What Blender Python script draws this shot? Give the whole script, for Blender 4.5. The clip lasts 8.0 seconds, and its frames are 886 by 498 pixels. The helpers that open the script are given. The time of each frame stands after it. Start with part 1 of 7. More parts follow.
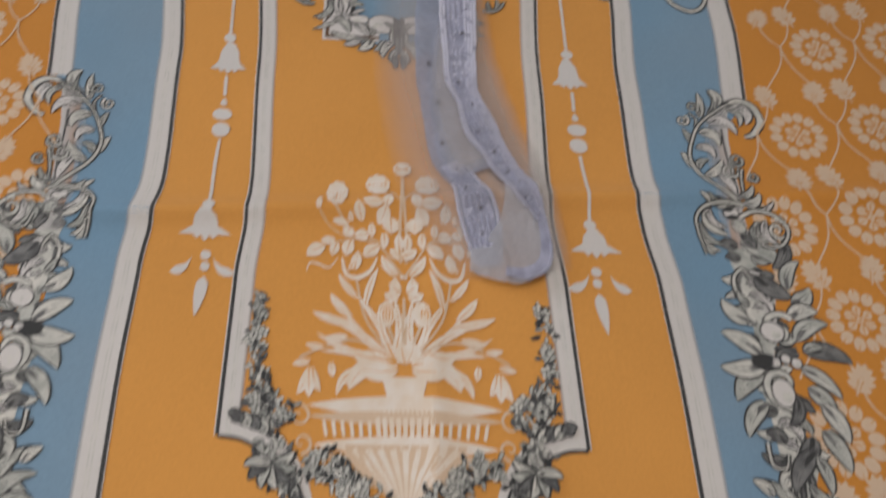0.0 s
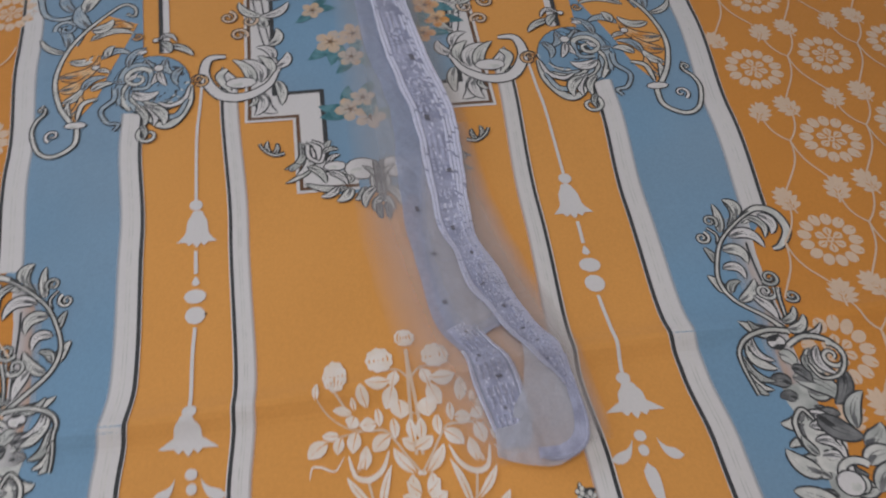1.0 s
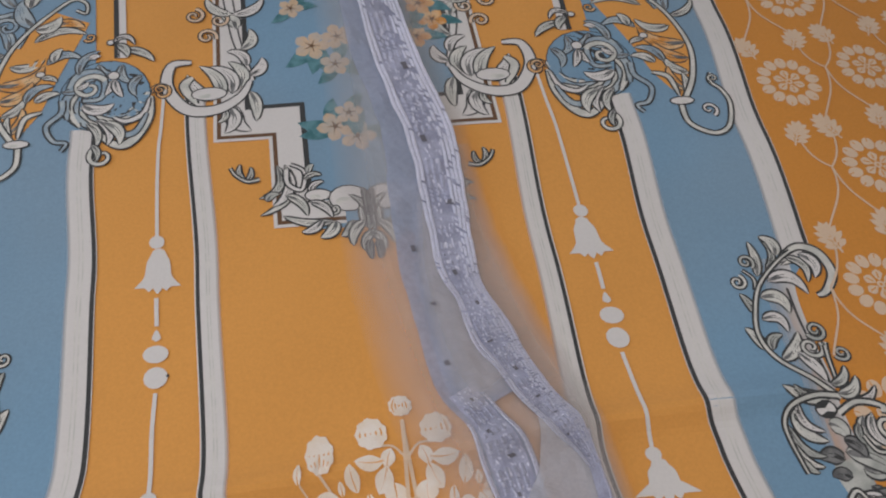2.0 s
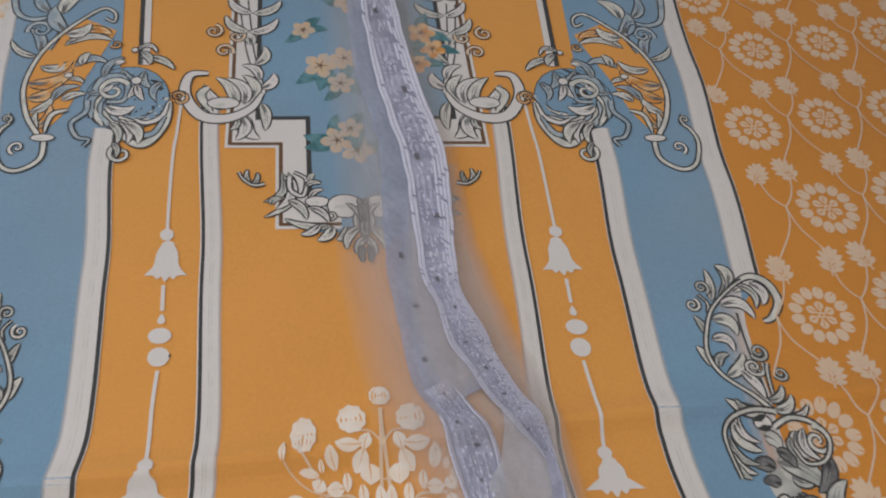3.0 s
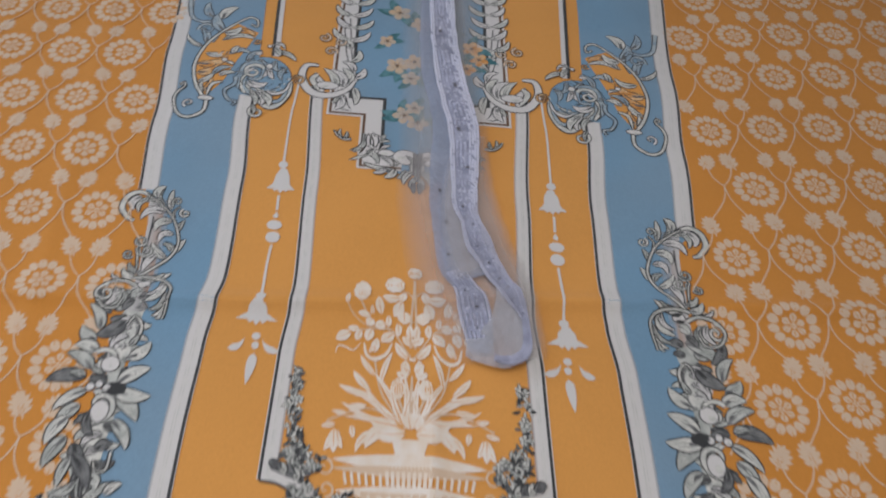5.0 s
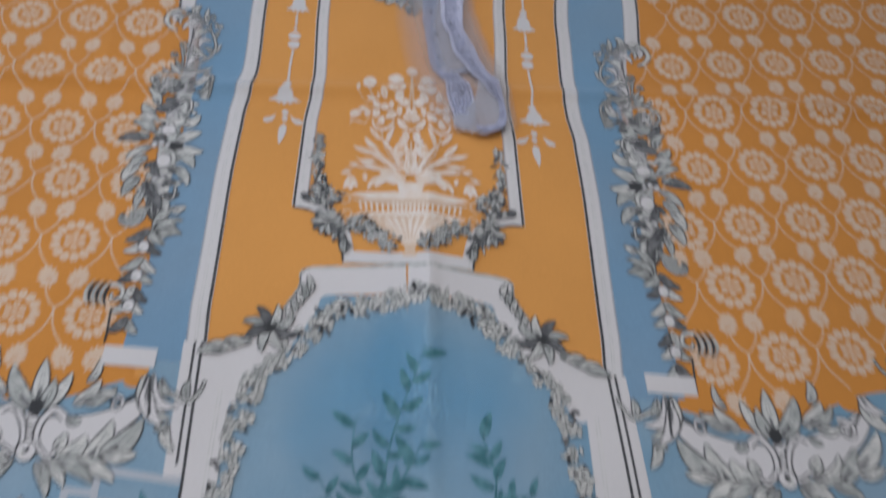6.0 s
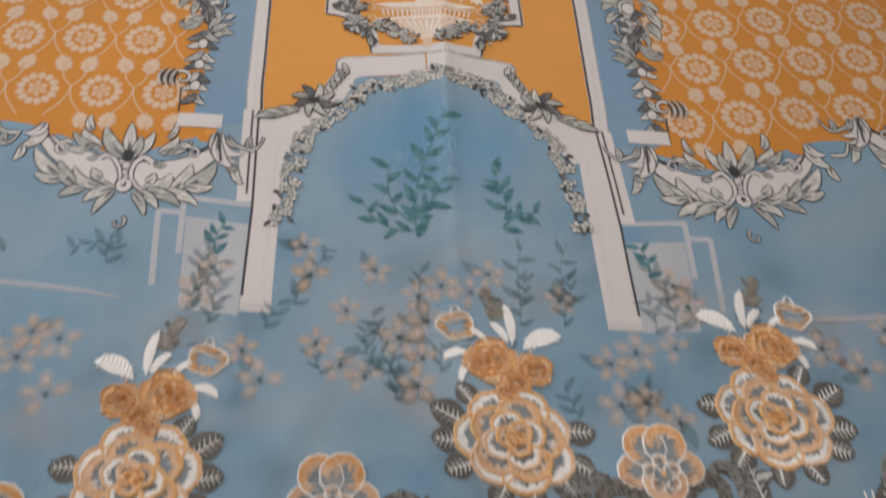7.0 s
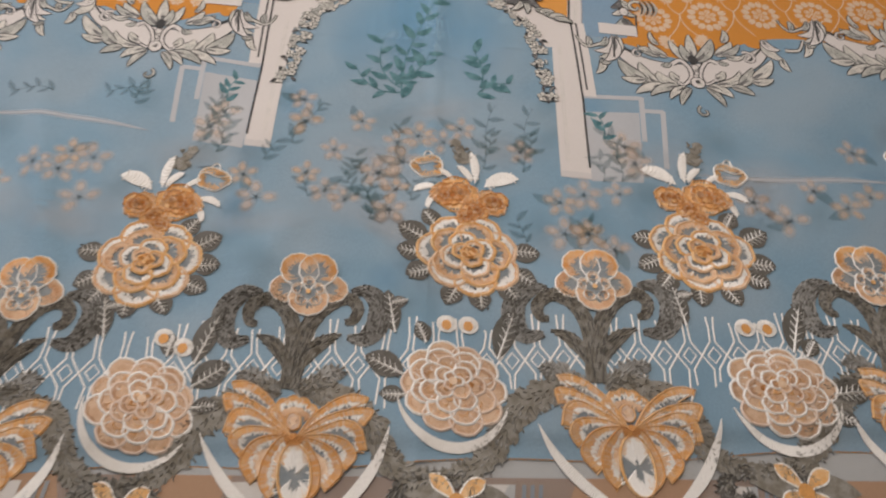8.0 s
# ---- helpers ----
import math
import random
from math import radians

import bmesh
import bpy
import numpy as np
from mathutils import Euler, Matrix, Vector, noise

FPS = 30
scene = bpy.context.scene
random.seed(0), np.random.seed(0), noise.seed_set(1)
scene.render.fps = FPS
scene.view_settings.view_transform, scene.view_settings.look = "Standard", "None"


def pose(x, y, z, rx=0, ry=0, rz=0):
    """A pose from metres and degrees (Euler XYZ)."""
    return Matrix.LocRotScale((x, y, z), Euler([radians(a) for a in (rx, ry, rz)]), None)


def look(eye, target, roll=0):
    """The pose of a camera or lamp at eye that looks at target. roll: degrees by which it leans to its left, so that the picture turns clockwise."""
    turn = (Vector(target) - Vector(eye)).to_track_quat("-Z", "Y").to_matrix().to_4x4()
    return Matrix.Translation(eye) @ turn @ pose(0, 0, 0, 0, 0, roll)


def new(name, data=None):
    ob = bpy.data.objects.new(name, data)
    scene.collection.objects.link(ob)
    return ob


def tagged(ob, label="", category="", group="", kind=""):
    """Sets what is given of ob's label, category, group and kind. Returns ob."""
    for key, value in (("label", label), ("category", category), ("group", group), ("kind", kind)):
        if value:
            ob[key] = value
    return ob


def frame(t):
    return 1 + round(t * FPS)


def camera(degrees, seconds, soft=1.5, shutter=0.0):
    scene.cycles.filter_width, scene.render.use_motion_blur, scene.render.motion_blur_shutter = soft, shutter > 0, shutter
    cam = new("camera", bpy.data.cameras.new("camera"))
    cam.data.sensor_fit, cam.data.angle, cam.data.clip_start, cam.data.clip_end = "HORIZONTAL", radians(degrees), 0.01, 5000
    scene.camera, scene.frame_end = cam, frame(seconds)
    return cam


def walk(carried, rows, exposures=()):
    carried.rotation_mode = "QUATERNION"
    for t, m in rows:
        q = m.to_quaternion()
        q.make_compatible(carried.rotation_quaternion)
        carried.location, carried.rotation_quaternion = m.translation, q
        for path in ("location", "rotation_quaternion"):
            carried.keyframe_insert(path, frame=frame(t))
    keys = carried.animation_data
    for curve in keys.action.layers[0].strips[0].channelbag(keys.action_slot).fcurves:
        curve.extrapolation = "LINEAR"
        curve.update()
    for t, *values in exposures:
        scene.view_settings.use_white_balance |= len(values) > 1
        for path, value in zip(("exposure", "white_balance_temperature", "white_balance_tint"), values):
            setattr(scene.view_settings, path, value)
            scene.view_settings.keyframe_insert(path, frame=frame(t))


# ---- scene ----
cam = camera(64.4, 8.0, soft=2.1, shutter=0.5)
EXPOSURES = [(0.0, -0.23, 6400, 10), (0.5, -0.24, 5850, 10), (1.1, -0.23, 5950, 11), (2.5, -0.11, 6200, 10), (4.2, -0.10, 6250, 9), (5.5, -0.17, 5650, 9), (6.0, -0.20, 5600, 10), (6.5, -0.18, 5800, 11), (7.0, -0.06, 6450, 13), (8.0, 0.10, 6900, 15)]
PATH = [
    (0, (0.0, 0.014, 0.325), (0.025, 0.933, -1.452), 4.0),
    (0.5, (-0.01, 0.06, 0.329), (0.107, 1.04, -1.41), 7.0),
    (0.7, (-0.015, 0.07, 0.323), (0.081, 1.073, -1.405), 4.8),
    (1, (-0.008, 0.084, 0.315), (0.055, 1.137, -1.385), -1.5),
    (1.2, (-0.011, 0.099, 0.309), (0.087, 1.15, -1.39), -0.1),
    (2.3, (-0.014, 0.142, 0.289), (0.098, 1.113, -1.456), 1.4),
    (2.5, (-0.018, 0.139, 0.291), (0.09, 1.137, -1.44), 2.5),
    (3, (-0.012, 0.117, 0.316), (0.128, 1.153, -1.389), 5.9),
    (3.5, (-0.012, 0.097, 0.334), (0.112, 1.088, -1.398), 6.5),
    (4, (-0.013, 0.075, 0.355), (0.15, 1.114, -1.347), 8.9),
    (4.2, (-0.015, 0.062, 0.364), (0.112, 1.13, -1.323), 7.4),
    (5.3, (0.009, -0.083, 0.416), (-0.034, 1.085, -1.207), 3.5),
    (5.5, (0.008, -0.117, 0.419), (-0.031, 1.041, -1.211), 3.6),
    (5.9, (0.015, -0.196, 0.422), (-0.011, 0.914, -1.242), 3.2),
    (6, (0.005, -0.213, 0.425), (0.052, 0.858, -1.264), 6.9),
    (6.3, (-0.003, -0.26, 0.447), (0.085, 0.684, -1.314), 8.6),
    (6.5, (-0.003, -0.317, 0.426), (0.068, 0.706, -1.291), 6.8),
    (6.6, (-0.006, -0.335, 0.425), (0.07, 0.692, -1.289), 6.6),
    (7, (-0.002, -0.394, 0.425), (0.058, 0.616, -1.3), 6.0),
    (7.5, (0.042, -0.478, 0.419), (0.058, 0.533, -1.306), 6.8),
    (7.6, (0.047, -0.492, 0.419), (0.056, 0.52, -1.306), 6.7),
    (8, (0.057, -0.528, 0.428), (-0.002, 0.491, -1.292), 3.0),
]
walk(cam, [(t, look(eye, target, roll)) for t, eye, target, roll in PATH], EXPOSURES)

# ---- world and light ----
world = bpy.data.worlds.new("world")
scene.world = world
world.use_nodes = True
sky = world.node_tree.nodes.new("ShaderNodeTexSky")
sky.sky_type, sky.sun_disc = "NISHITA", False
sky.sun_elevation, sky.sun_rotation = radians(38), radians(300)
world.node_tree.links.new(sky.outputs[0], world.node_tree.nodes["Background"].inputs[0])
world.node_tree.nodes["Background"].inputs[1].default_value = 0.08


def area_lamp(name, eye, target, sx, sy, watts, colour):
    data = bpy.data.lights.new(name, "AREA")
    data.shape, data.size, data.size_y, data.energy, data.color = "RECTANGLE", sx, sy, watts, colour
    ob = new(name, data)
    ob.matrix_world = look(eye, target)
    return ob


area_lamp("window_daylight", (-1.75, 0.75, 1.0), (0.0, 0.1, 0.1), 1.1, 1.2, 15.0, (0.9, 0.95, 1.0))
# unseen fill lamp, added low overhead so the cloth's middle is brighter than its edges
area_lamp("overhead_fill_light", (-0.10, 0.0, 1.0), (-0.08, 0.0, 0.0), 0.45, 0.45, 6.2, (1.0, 0.92, 0.84))


# ---- materials ----
def material(name, colour, rough=0.9, vary=0.08, scale=60.0, weave=0.35, sheen=0.15, alpha=1.0, fade=False, metal=0.0, mix=None, patch=None):
    """A woven or stitched surface: colour drifting at two scales, thread relief; fade lets a print melt into the cloth."""
    m = bpy.data.materials.new(name)
    m.use_nodes = True
    nt = m.node_tree
    n, link = nt.nodes, nt.links.new
    bsdf, out = n["Principled BSDF"], n["Material Output"]
    co = n.new("ShaderNodeTexCoord")
    big = n.new("ShaderNodeTexNoise")
    big.inputs["Scale"].default_value, big.inputs["Detail"].default_value = 9.0, 4.0
    fine = n.new("ShaderNodeTexNoise")
    fine.inputs["Scale"].default_value, fine.inputs["Detail"].default_value = scale * 12, 3.0
    link(co.outputs["Object"], big.inputs["Vector"])
    link(co.outputs["Object"], fine.inputs["Vector"])
    both = n.new("ShaderNodeMath")
    both.operation = "ADD"
    link(big.outputs["Fac"], both.inputs[0])
    link(fine.outputs["Fac"], both.inputs[1])
    ramp = n.new("ShaderNodeMapRange")
    ramp.inputs["From Min"].default_value, ramp.inputs["From Max"].default_value = 0.6, 1.4
    ramp.inputs["To Min"].default_value, ramp.inputs["To Max"].default_value = 1 - vary, 1 + vary
    link(both.outputs[0], ramp.inputs["Value"])
    tint = n.new("ShaderNodeVectorMath")
    tint.operation = "SCALE"
    if mix:
        blend = n.new("ShaderNodeMix")
        blend.data_type = "RGBA"
        blend.inputs[6].default_value, blend.inputs[7].default_value = (*colour, 1), (*mix, 1)
        spread = n.new("ShaderNodeTexNoise")
        spread.inputs["Scale"].default_value, spread.inputs["Detail"].default_value = patch or scale, 2.0
        link(co.outputs["Object"], spread.inputs["Vector"])
        steep = n.new("ShaderNodeMapRange")
        steep.inputs["From Min"].default_value, steep.inputs["From Max"].default_value = 0.38, 0.62
        link(spread.outputs["Fac"], steep.inputs["Value"])
        link(steep.outputs[0], blend.inputs[0])
        link(blend.outputs[2], tint.inputs[0])
    else:
        tint.inputs[0].default_value = colour
    link(ramp.outputs[0], tint.inputs["Scale"])
    link(tint.outputs[0], bsdf.inputs["Base Color"])
    bsdf.inputs["Roughness"].default_value = rough
    bsdf.inputs["Metallic"].default_value = metal
    bsdf.inputs["Specular IOR Level"].default_value = 0.25
    bsdf.inputs["Sheen Weight"].default_value = sheen
    if weave:
        heights = []
        for turn in (0.0, math.pi / 2):
            wave = n.new("ShaderNodeTexWave")
            wave.inputs["Scale"].default_value, wave.inputs["Distortion"].default_value = 480.0, 0.6
            spin = n.new("ShaderNodeMapping")
            spin.inputs["Rotation"].default_value = (0, 0, turn)
            link(co.outputs["Object"], spin.inputs["Vector"])
            link(spin.outputs[0], wave.inputs["Vector"])
            heights.append(wave.outputs["Fac"])
        top = n.new("ShaderNodeMath")
        top.operation = "MAXIMUM"
        link(heights[0], top.inputs[0])
        link(heights[1], top.inputs[1])
        bump = n.new("ShaderNodeBump")
        bump.inputs["Strength"].default_value, bump.inputs["Distance"].default_value = weave, 0.0002
        link(top.outputs[0], bump.inputs["Height"])
        link(bump.outputs[0], bsdf.inputs["Normal"])
    if fade or alpha < 1:
        clear, blend = n.new("ShaderNodeBsdfTransparent"), n.new("ShaderNodeMixShader")
        link(clear.outputs[0], blend.inputs[1])
        link(bsdf.outputs[0], blend.inputs[2])
        blend.inputs[0].default_value = alpha
        if fade:
            att = n.new("ShaderNodeAttribute")
            att.attribute_name = "fade"
            times = n.new("ShaderNodeMath")
            times.operation = "MULTIPLY"
            times.inputs[1].default_value = alpha
            link(att.outputs["Fac"], times.inputs[0])
            link(times.outputs[0], blend.inputs[0])
        link(blend.outputs[0], out.inputs["Surface"])
    return m


GOLD = material("gold_cotton", (0.70, 0.325, 0.078), vary=0.08)
GOLD_DEEP = material("deep_gold_cotton", (0.62, 0.258, 0.046), vary=0.09)
BLUE = material("blue_cotton", (0.190, 0.322, 0.460), vary=0.10, mix=(0.212, 0.318, 0.430), patch=7.0)
HEM_BLUE = material("hem_blue_cotton", (0.255, 0.360, 0.450), vary=0.12, rough=0.62, sheen=0.3, mix=(0.190, 0.325, 0.440), patch=11.0)
WHITE = material("white_print", (0.66, 0.63, 0.62), vary=0.05)
CREAM = material("cream_print", (0.68, 0.51, 0.37), vary=0.06)
INK = material("ink_print", (0.05, 0.051, 0.053), vary=0.15)
BROWN = material("brown_print", (0.14, 0.075, 0.04), vary=0.15)
GREY = material("grey_print", (0.36, 0.37, 0.35), vary=0.15, mix=(0.54, 0.54, 0.51), scale=120)
PALE = material("pale_grey_print", (0.52, 0.52, 0.49), vary=0.1, mix=(0.66, 0.64, 0.60), scale=140)
DUSK = material("dusk_grey_print", (0.115, 0.115, 0.12), vary=0.2, mix=(0.22, 0.22, 0.22), scale=160)
STEEL = material("steel_blue_print", (0.27, 0.35, 0.43), vary=0.1, mix=(0.42, 0.47, 0.50), scale=120)
ORANGE = material("orange_print", (0.62, 0.27, 0.06), vary=0.1, mix=(0.72, 0.48, 0.26), scale=150)
GREEN = material("green_print", (0.055, 0.155, 0.18), vary=0.15, mix=(0.12, 0.26, 0.30), scale=150)
W_WHITE = material("soft_white_print", (0.62, 0.60, 0.60), vary=0.05, fade=True, alpha=0.95)
W_PEACH = material("soft_peach_print", (0.84, 0.69, 0.58), vary=0.15, fade=True, alpha=0.62, mix=(0.74, 0.60, 0.50), scale=70)
W_ORANGE = material("soft_orange_print", (0.84, 0.59, 0.38), vary=0.15, fade=True, alpha=0.68, mix=(0.70, 0.58, 0.48), scale=80)
W_DARK = material("soft_dark_print", (0.12, 0.16, 0.18), vary=0.15, fade=True, alpha=0.30)
W_TEAL = material("soft_teal_print", (0.07, 0.19, 0.23), vary=0.15, fade=True, alpha=0.27, mix=(0.13, 0.24, 0.27), scale=50)
# haze and fabric sheen over the blue hem, put into colour
W_HAZE = material("soft_haze_sheen", (0.60, 0.66, 0.72), vary=0.1, fade=True, alpha=0.30, mix=(0.60, 0.61, 0.63), scale=30)
W_FRAME = material("soft_frame_print", (0.64, 0.65, 0.68), vary=0.05, fade=True, alpha=0.72)
W_SKY = material("soft_sky_print", (0.20, 0.47, 0.70), vary=0.1, fade=True, alpha=0.42)


# ---- the lie of the cloth ----
def axis_x(v):
    """The middle line of the printed panel leans a little across the bed."""
    return -0.004 - 0.072 * v


def bump_at(d, w):
    return math.exp(-(d / w) ** 2)


def relief(x, y):
    u = x - axis_x(y)
    z = 0.0017 * noise.noise((x * 7, y * 6, 0.3)) + 0.0014 * noise.noise((x * 17, y * 13, 4.0))
    z += 0.0024 * bump_at(y - (0.209 + 0.06 * u + 0.004 * math.sin(9 * u)), 0.0125)
    side = 1 - bump_at(abs(u) - 0.19, 0.022)
    z += 0.0030 * side * bump_at(y - (0.2065 + 0.06 * u + 0.004 * math.sin(9 * u)), 0.0058)
    z += 0.0085 * math.exp(-abs(u - 0.014) / 0.035) * bump_at(y - 0.035, 0.085)
    z += 0.0011 * bump_at(u - 0.016, 0.006) * (1 / (1 + math.exp((y - 0.2) * 60)))
    z += 0.0014 * bump_at(u + 0.262 + 0.10 * (y - 0.3), 0.008) * (1 / (1 + math.exp((0.12 - y) * 50)))
    z += 0.0046 * bump_at(u + 0.27 + 0.35 * (y + 0.25), 0.013) * bump_at(y + 0.27, 0.1)
    z += 0.0026 * bump_at(u + 0.10 - 0.45 * (y + 0.30), 0.012) * bump_at(y + 0.31, 0.05)
    z += 0.0012 * bump_at(y + 0.285 - 0.12 * u, 0.010) * bump_at(u + 0.08, 0.09)
    z -= 0.0040 / (1 + math.exp(min(60, (y + 0.414 - 0.13 * u) * 350)))
    return z


LAYER = 0.00008


class Print:
    """Shapes laid one over another on the cloth, in the panel's own coordinates: u across, v up."""

    def __init__(self, layer=4.0, raise_by=0.0):
        self.v, self.f, self.m, self.a, self.mats = [], [], [], [], []
        self.z, self.step, self.squash = layer * LAYER + raise_by, 2e-6, 1.0
        self.ground = self.z
        self.frame_now = (0.0, 0.0, 1.0, 0.0, 1.0)

    def at(self, u=0.0, v=0.0, size=1.0, turn=0.0, flip=1.0):
        self.frame_now = (u, v, size, radians(turn), flip)
        return self

    def put(self, p, z=0.0, fade=1.0):
        u0, v0, s, r, flip = self.frame_now
        a, b = p[0] * s * flip, p[1] * s * self.squash
        c, k = math.cos(r), math.sin(r) * flip
        u, v = u0 + a * c - b * k, v0 + a * k + b * c
        x = u + axis_x(v)
        self.v.append((x, v, relief(x, v) + self.z + z))
        self.a.append(fade)
        return len(self.v) - 1

    def face(self, ids, mat):
        if mat not in self.mats:
            self.mats.append(mat)
        self.f.append(ids)
        self.m.append(self.mats.index(mat))

    def next(self):
        self.z += self.step

    def rebase(self, k=0):
        """Start a new group of shapes a few layers above the cloth."""
        self.z = self.ground + k * self.step

    def strip(self, left, right, mat, z=0.0, fl=1.0, fr=1.0, cols=1, lift=True):
        if lift:
            self.next()
        size = self.frame_now[2]
        far = lambda a, b: math.hypot(a[0] - b[0], a[1] - b[1]) * size
        cols = max(cols, int(max(far(a, b) for a, b in zip(left, right)) / 0.004))
        fine_l, fine_r = [left[0]], [right[0]]
        for a0, a1, b0, b1 in zip(left, left[1:], right, right[1:]):
            cut = max(1, math.ceil(max(far(a0, a1), far(b0, b1)) / 0.0032))
            for k in range(1, cut + 1):
                fine_l.append((a0[0] + (a1[0] - a0[0]) * k / cut, a0[1] + (a1[1] - a0[1]) * k / cut))
                fine_r.append((b0[0] + (b1[0] - b0[0]) * k / cut, b0[1] + (b1[1] - b0[1]) * k / cut))
        left, right, rows = fine_l, fine_r, []
        for a, b in zip(left, right):
            rows.append([self.put((a[0] + (b[0] - a[0]) * i / cols, a[1] + (b[1] - a[1]) * i / cols), z, fl + (fr - fl) * i / cols) for i in range(cols + 1)])
        for r0, r1 in zip(rows, rows[1:]):
            for i in range(cols):
                self.face((r0[i], r0[i + 1], r1[i + 1], r1[i]), mat)

    def cord(self, pts, width, height, mat):
        """A raised thread along pts, rounded over its middle."""
        n, rows = len(pts), []
        for i, p in enumerate(pts):
            a, b = pts[max(i - 1, 0)], pts[min(i + 1, n - 1)]
            dx, dy = b[0] - a[0], b[1] - a[1]
            d = math.hypot(dx, dy) or 1e-9
            w = (width(i / (n - 1)) if callable(width) else width) / 2
            side = (-dy / d * w, dx / d * w)
            rows.append((self.put((p[0] + side[0], p[1] + side[1])), self.put(p, height), self.put((p[0] - side[0], p[1] - side[1]))))
        for r0, r1 in zip(rows, rows[1:]):
            self.face((r0[0], r0[1], r1[1], r1[0]), mat)
            self.face((r0[1], r0[2], r1[2], r1[1]), mat)

    def ribbon(self, pts, width, mat, z=0.0, lift=True):
        """A stroke along pts; width is a number or a function of 0..1."""
        n = len(pts)
        left, right = [], []
        for i, p in enumerate(pts):
            a, b = pts[max(i - 1, 0)], pts[min(i + 1, n - 1)]
            dx, dy = b[0] - a[0], b[1] - a[1]
            d = math.hypot(dx, dy) or 1e-9
            w = (width(i / (n - 1)) if callable(width) else width) / 2
            left.append((p[0] - dy / d * w, p[1] + dx / d * w))
            right.append((p[0] + dy / d * w, p[1] - dx / d * w))
        self.strip(left, right, mat, z, lift=lift)

    def outlined(self, pts, width, fill, ink, line=0.0009):
        """A filled stroke with an inked edge on either side."""
        n, sides = len(pts), ([], [], [], [])
        for i, p in enumerate(pts):
            a, b = pts[max(i - 1, 0)], pts[min(i + 1, n - 1)]
            dx, dy = b[0] - a[0], b[1] - a[1]
            d = math.hypot(dx, dy) or 1e-9
            w = (width(i / (n - 1)) if callable(width) else width) / 2
            for k, o in enumerate((w + line, w, -w, -w - line)):
                sides[k].append((p[0] - dy / d * o, p[1] + dx / d * o))
        self.next()
        self.strip(sides[0], sides[1], ink, lift=False)
        self.strip(sides[1], sides[2], fill, lift=False)
        self.strip(sides[2], sides[3], ink, lift=False)

    def fan(self, centre, ring, mat, z=0.0, inner=1.0, rim=1.0):
        self.next()
        c = self.put(centre, z, inner)
        size = max(math.hypot(q[0] - centre[0], q[1] - centre[1]) for q in ring) * self.frame_now[2]
        rings = max(1, int(size / 0.005))
        last = None
        for j in range(1, rings + 1):
            t = j / rings
            ids = [self.put((centre[0] + (q[0] - centre[0]) * t, centre[1] + (q[1] - centre[1]) * t), z, inner + (rim - inner) * t) for q in ring]
            for i in range(len(ids)):
                k = (i + 1) % len(ids)
                self.face((c, ids[i], ids[k]) if last is None else (last[i], ids[i], ids[k], last[k]), mat)
            last = ids

    def blob(self, c, rx, ry, mat, turn=0.0, n=14, z=0.0, inner=1.0, rim=1.0, lobes=0, depth=0.0):
        t0, ring = radians(turn), []
        for i in range(n):
            t = 2 * math.pi * i / n
            k = 1 + depth * math.cos(lobes * t) if lobes else 1
            a, b = rx * k * math.cos(t), ry * k * math.sin(t)
            ring.append((c[0] + a * math.cos(t0) - b * math.sin(t0), c[1] + a * math.sin(t0) + b * math.cos(t0)))
        self.fan(c, ring, mat, z, inner, rim)

    def leaf(self, a, b, width, bend=0.0, fill=None, ink=None, vein=None, line=0.0008, n=9, blunt=0.4, z=0.0, hatch=0):
        """A pointed leaf from a to b; bend bows its spine to the left, blunt is where it is widest."""
        dx, dy = b[0] - a[0], b[1] - a[1]
        mid = ((a[0] + b[0]) / 2 - dy * bend, (a[1] + b[1]) / 2 + dx * bend)
        spine, left, right, lo, ro = [], [], [], [], []
        for i in range(n + 1):
            t = i / n
            p = tuple((1 - t) ** 2 * a[k] + 2 * t * (1 - t) * mid[k] + t * t * b[k] for k in (0, 1))
            d = tuple(2 * (1 - t) * (mid[k] - a[k]) + 2 * t * (b[k] - mid[k]) for k in (0, 1))
            q = math.hypot(*d) or 1e-9
            nx, ny = -d[1] / q, d[0] / q
            s = t ** (math.log(0.5) / math.log(blunt))
            w = width / 2 * math.sin(math.pi * min(max(s, 0.0), 1.0)) ** 0.8
            spine.append(p)
            left.append((p[0] + nx * w, p[1] + ny * w))
            right.append((p[0] - nx * w, p[1] - ny * w))
            o = w + (line if 0 < i < n else line * 0.3)
            lo.append((p[0] + nx * o, p[1] + ny * o))
            ro.append((p[0] - nx * o, p[1] - ny * o))
        self.next()
        if ink:
            self.strip(lo, left, ink, z, lift=False)
            self.strip(right, ro, ink, z, lift=False)
        if fill:
            self.strip(left, right, fill, z, cols=2, lift=False)
        if hatch and ink:
            for k in range(hatch):
                f = (k + 1) / (hatch + 1) * 1.5 - 0.75
                pts = [tuple(spine[i][j] + f * ((left if f > 0 else right)[i][j] - spine[i][j]) * (1 if f > 0 else -1) for j in (0, 1)) for i in range(1, n - 1)]
                self.ribbon(pts, lambda t: line * 0.55 * (1.1 - t), ink, z + self.step * 0.6, lift=False)
        if vein:
            self.ribbon(spine[: n], lambda t: line * 0.9 * (1.15 - t), vein, z + self.step * 0.6, lift=False)

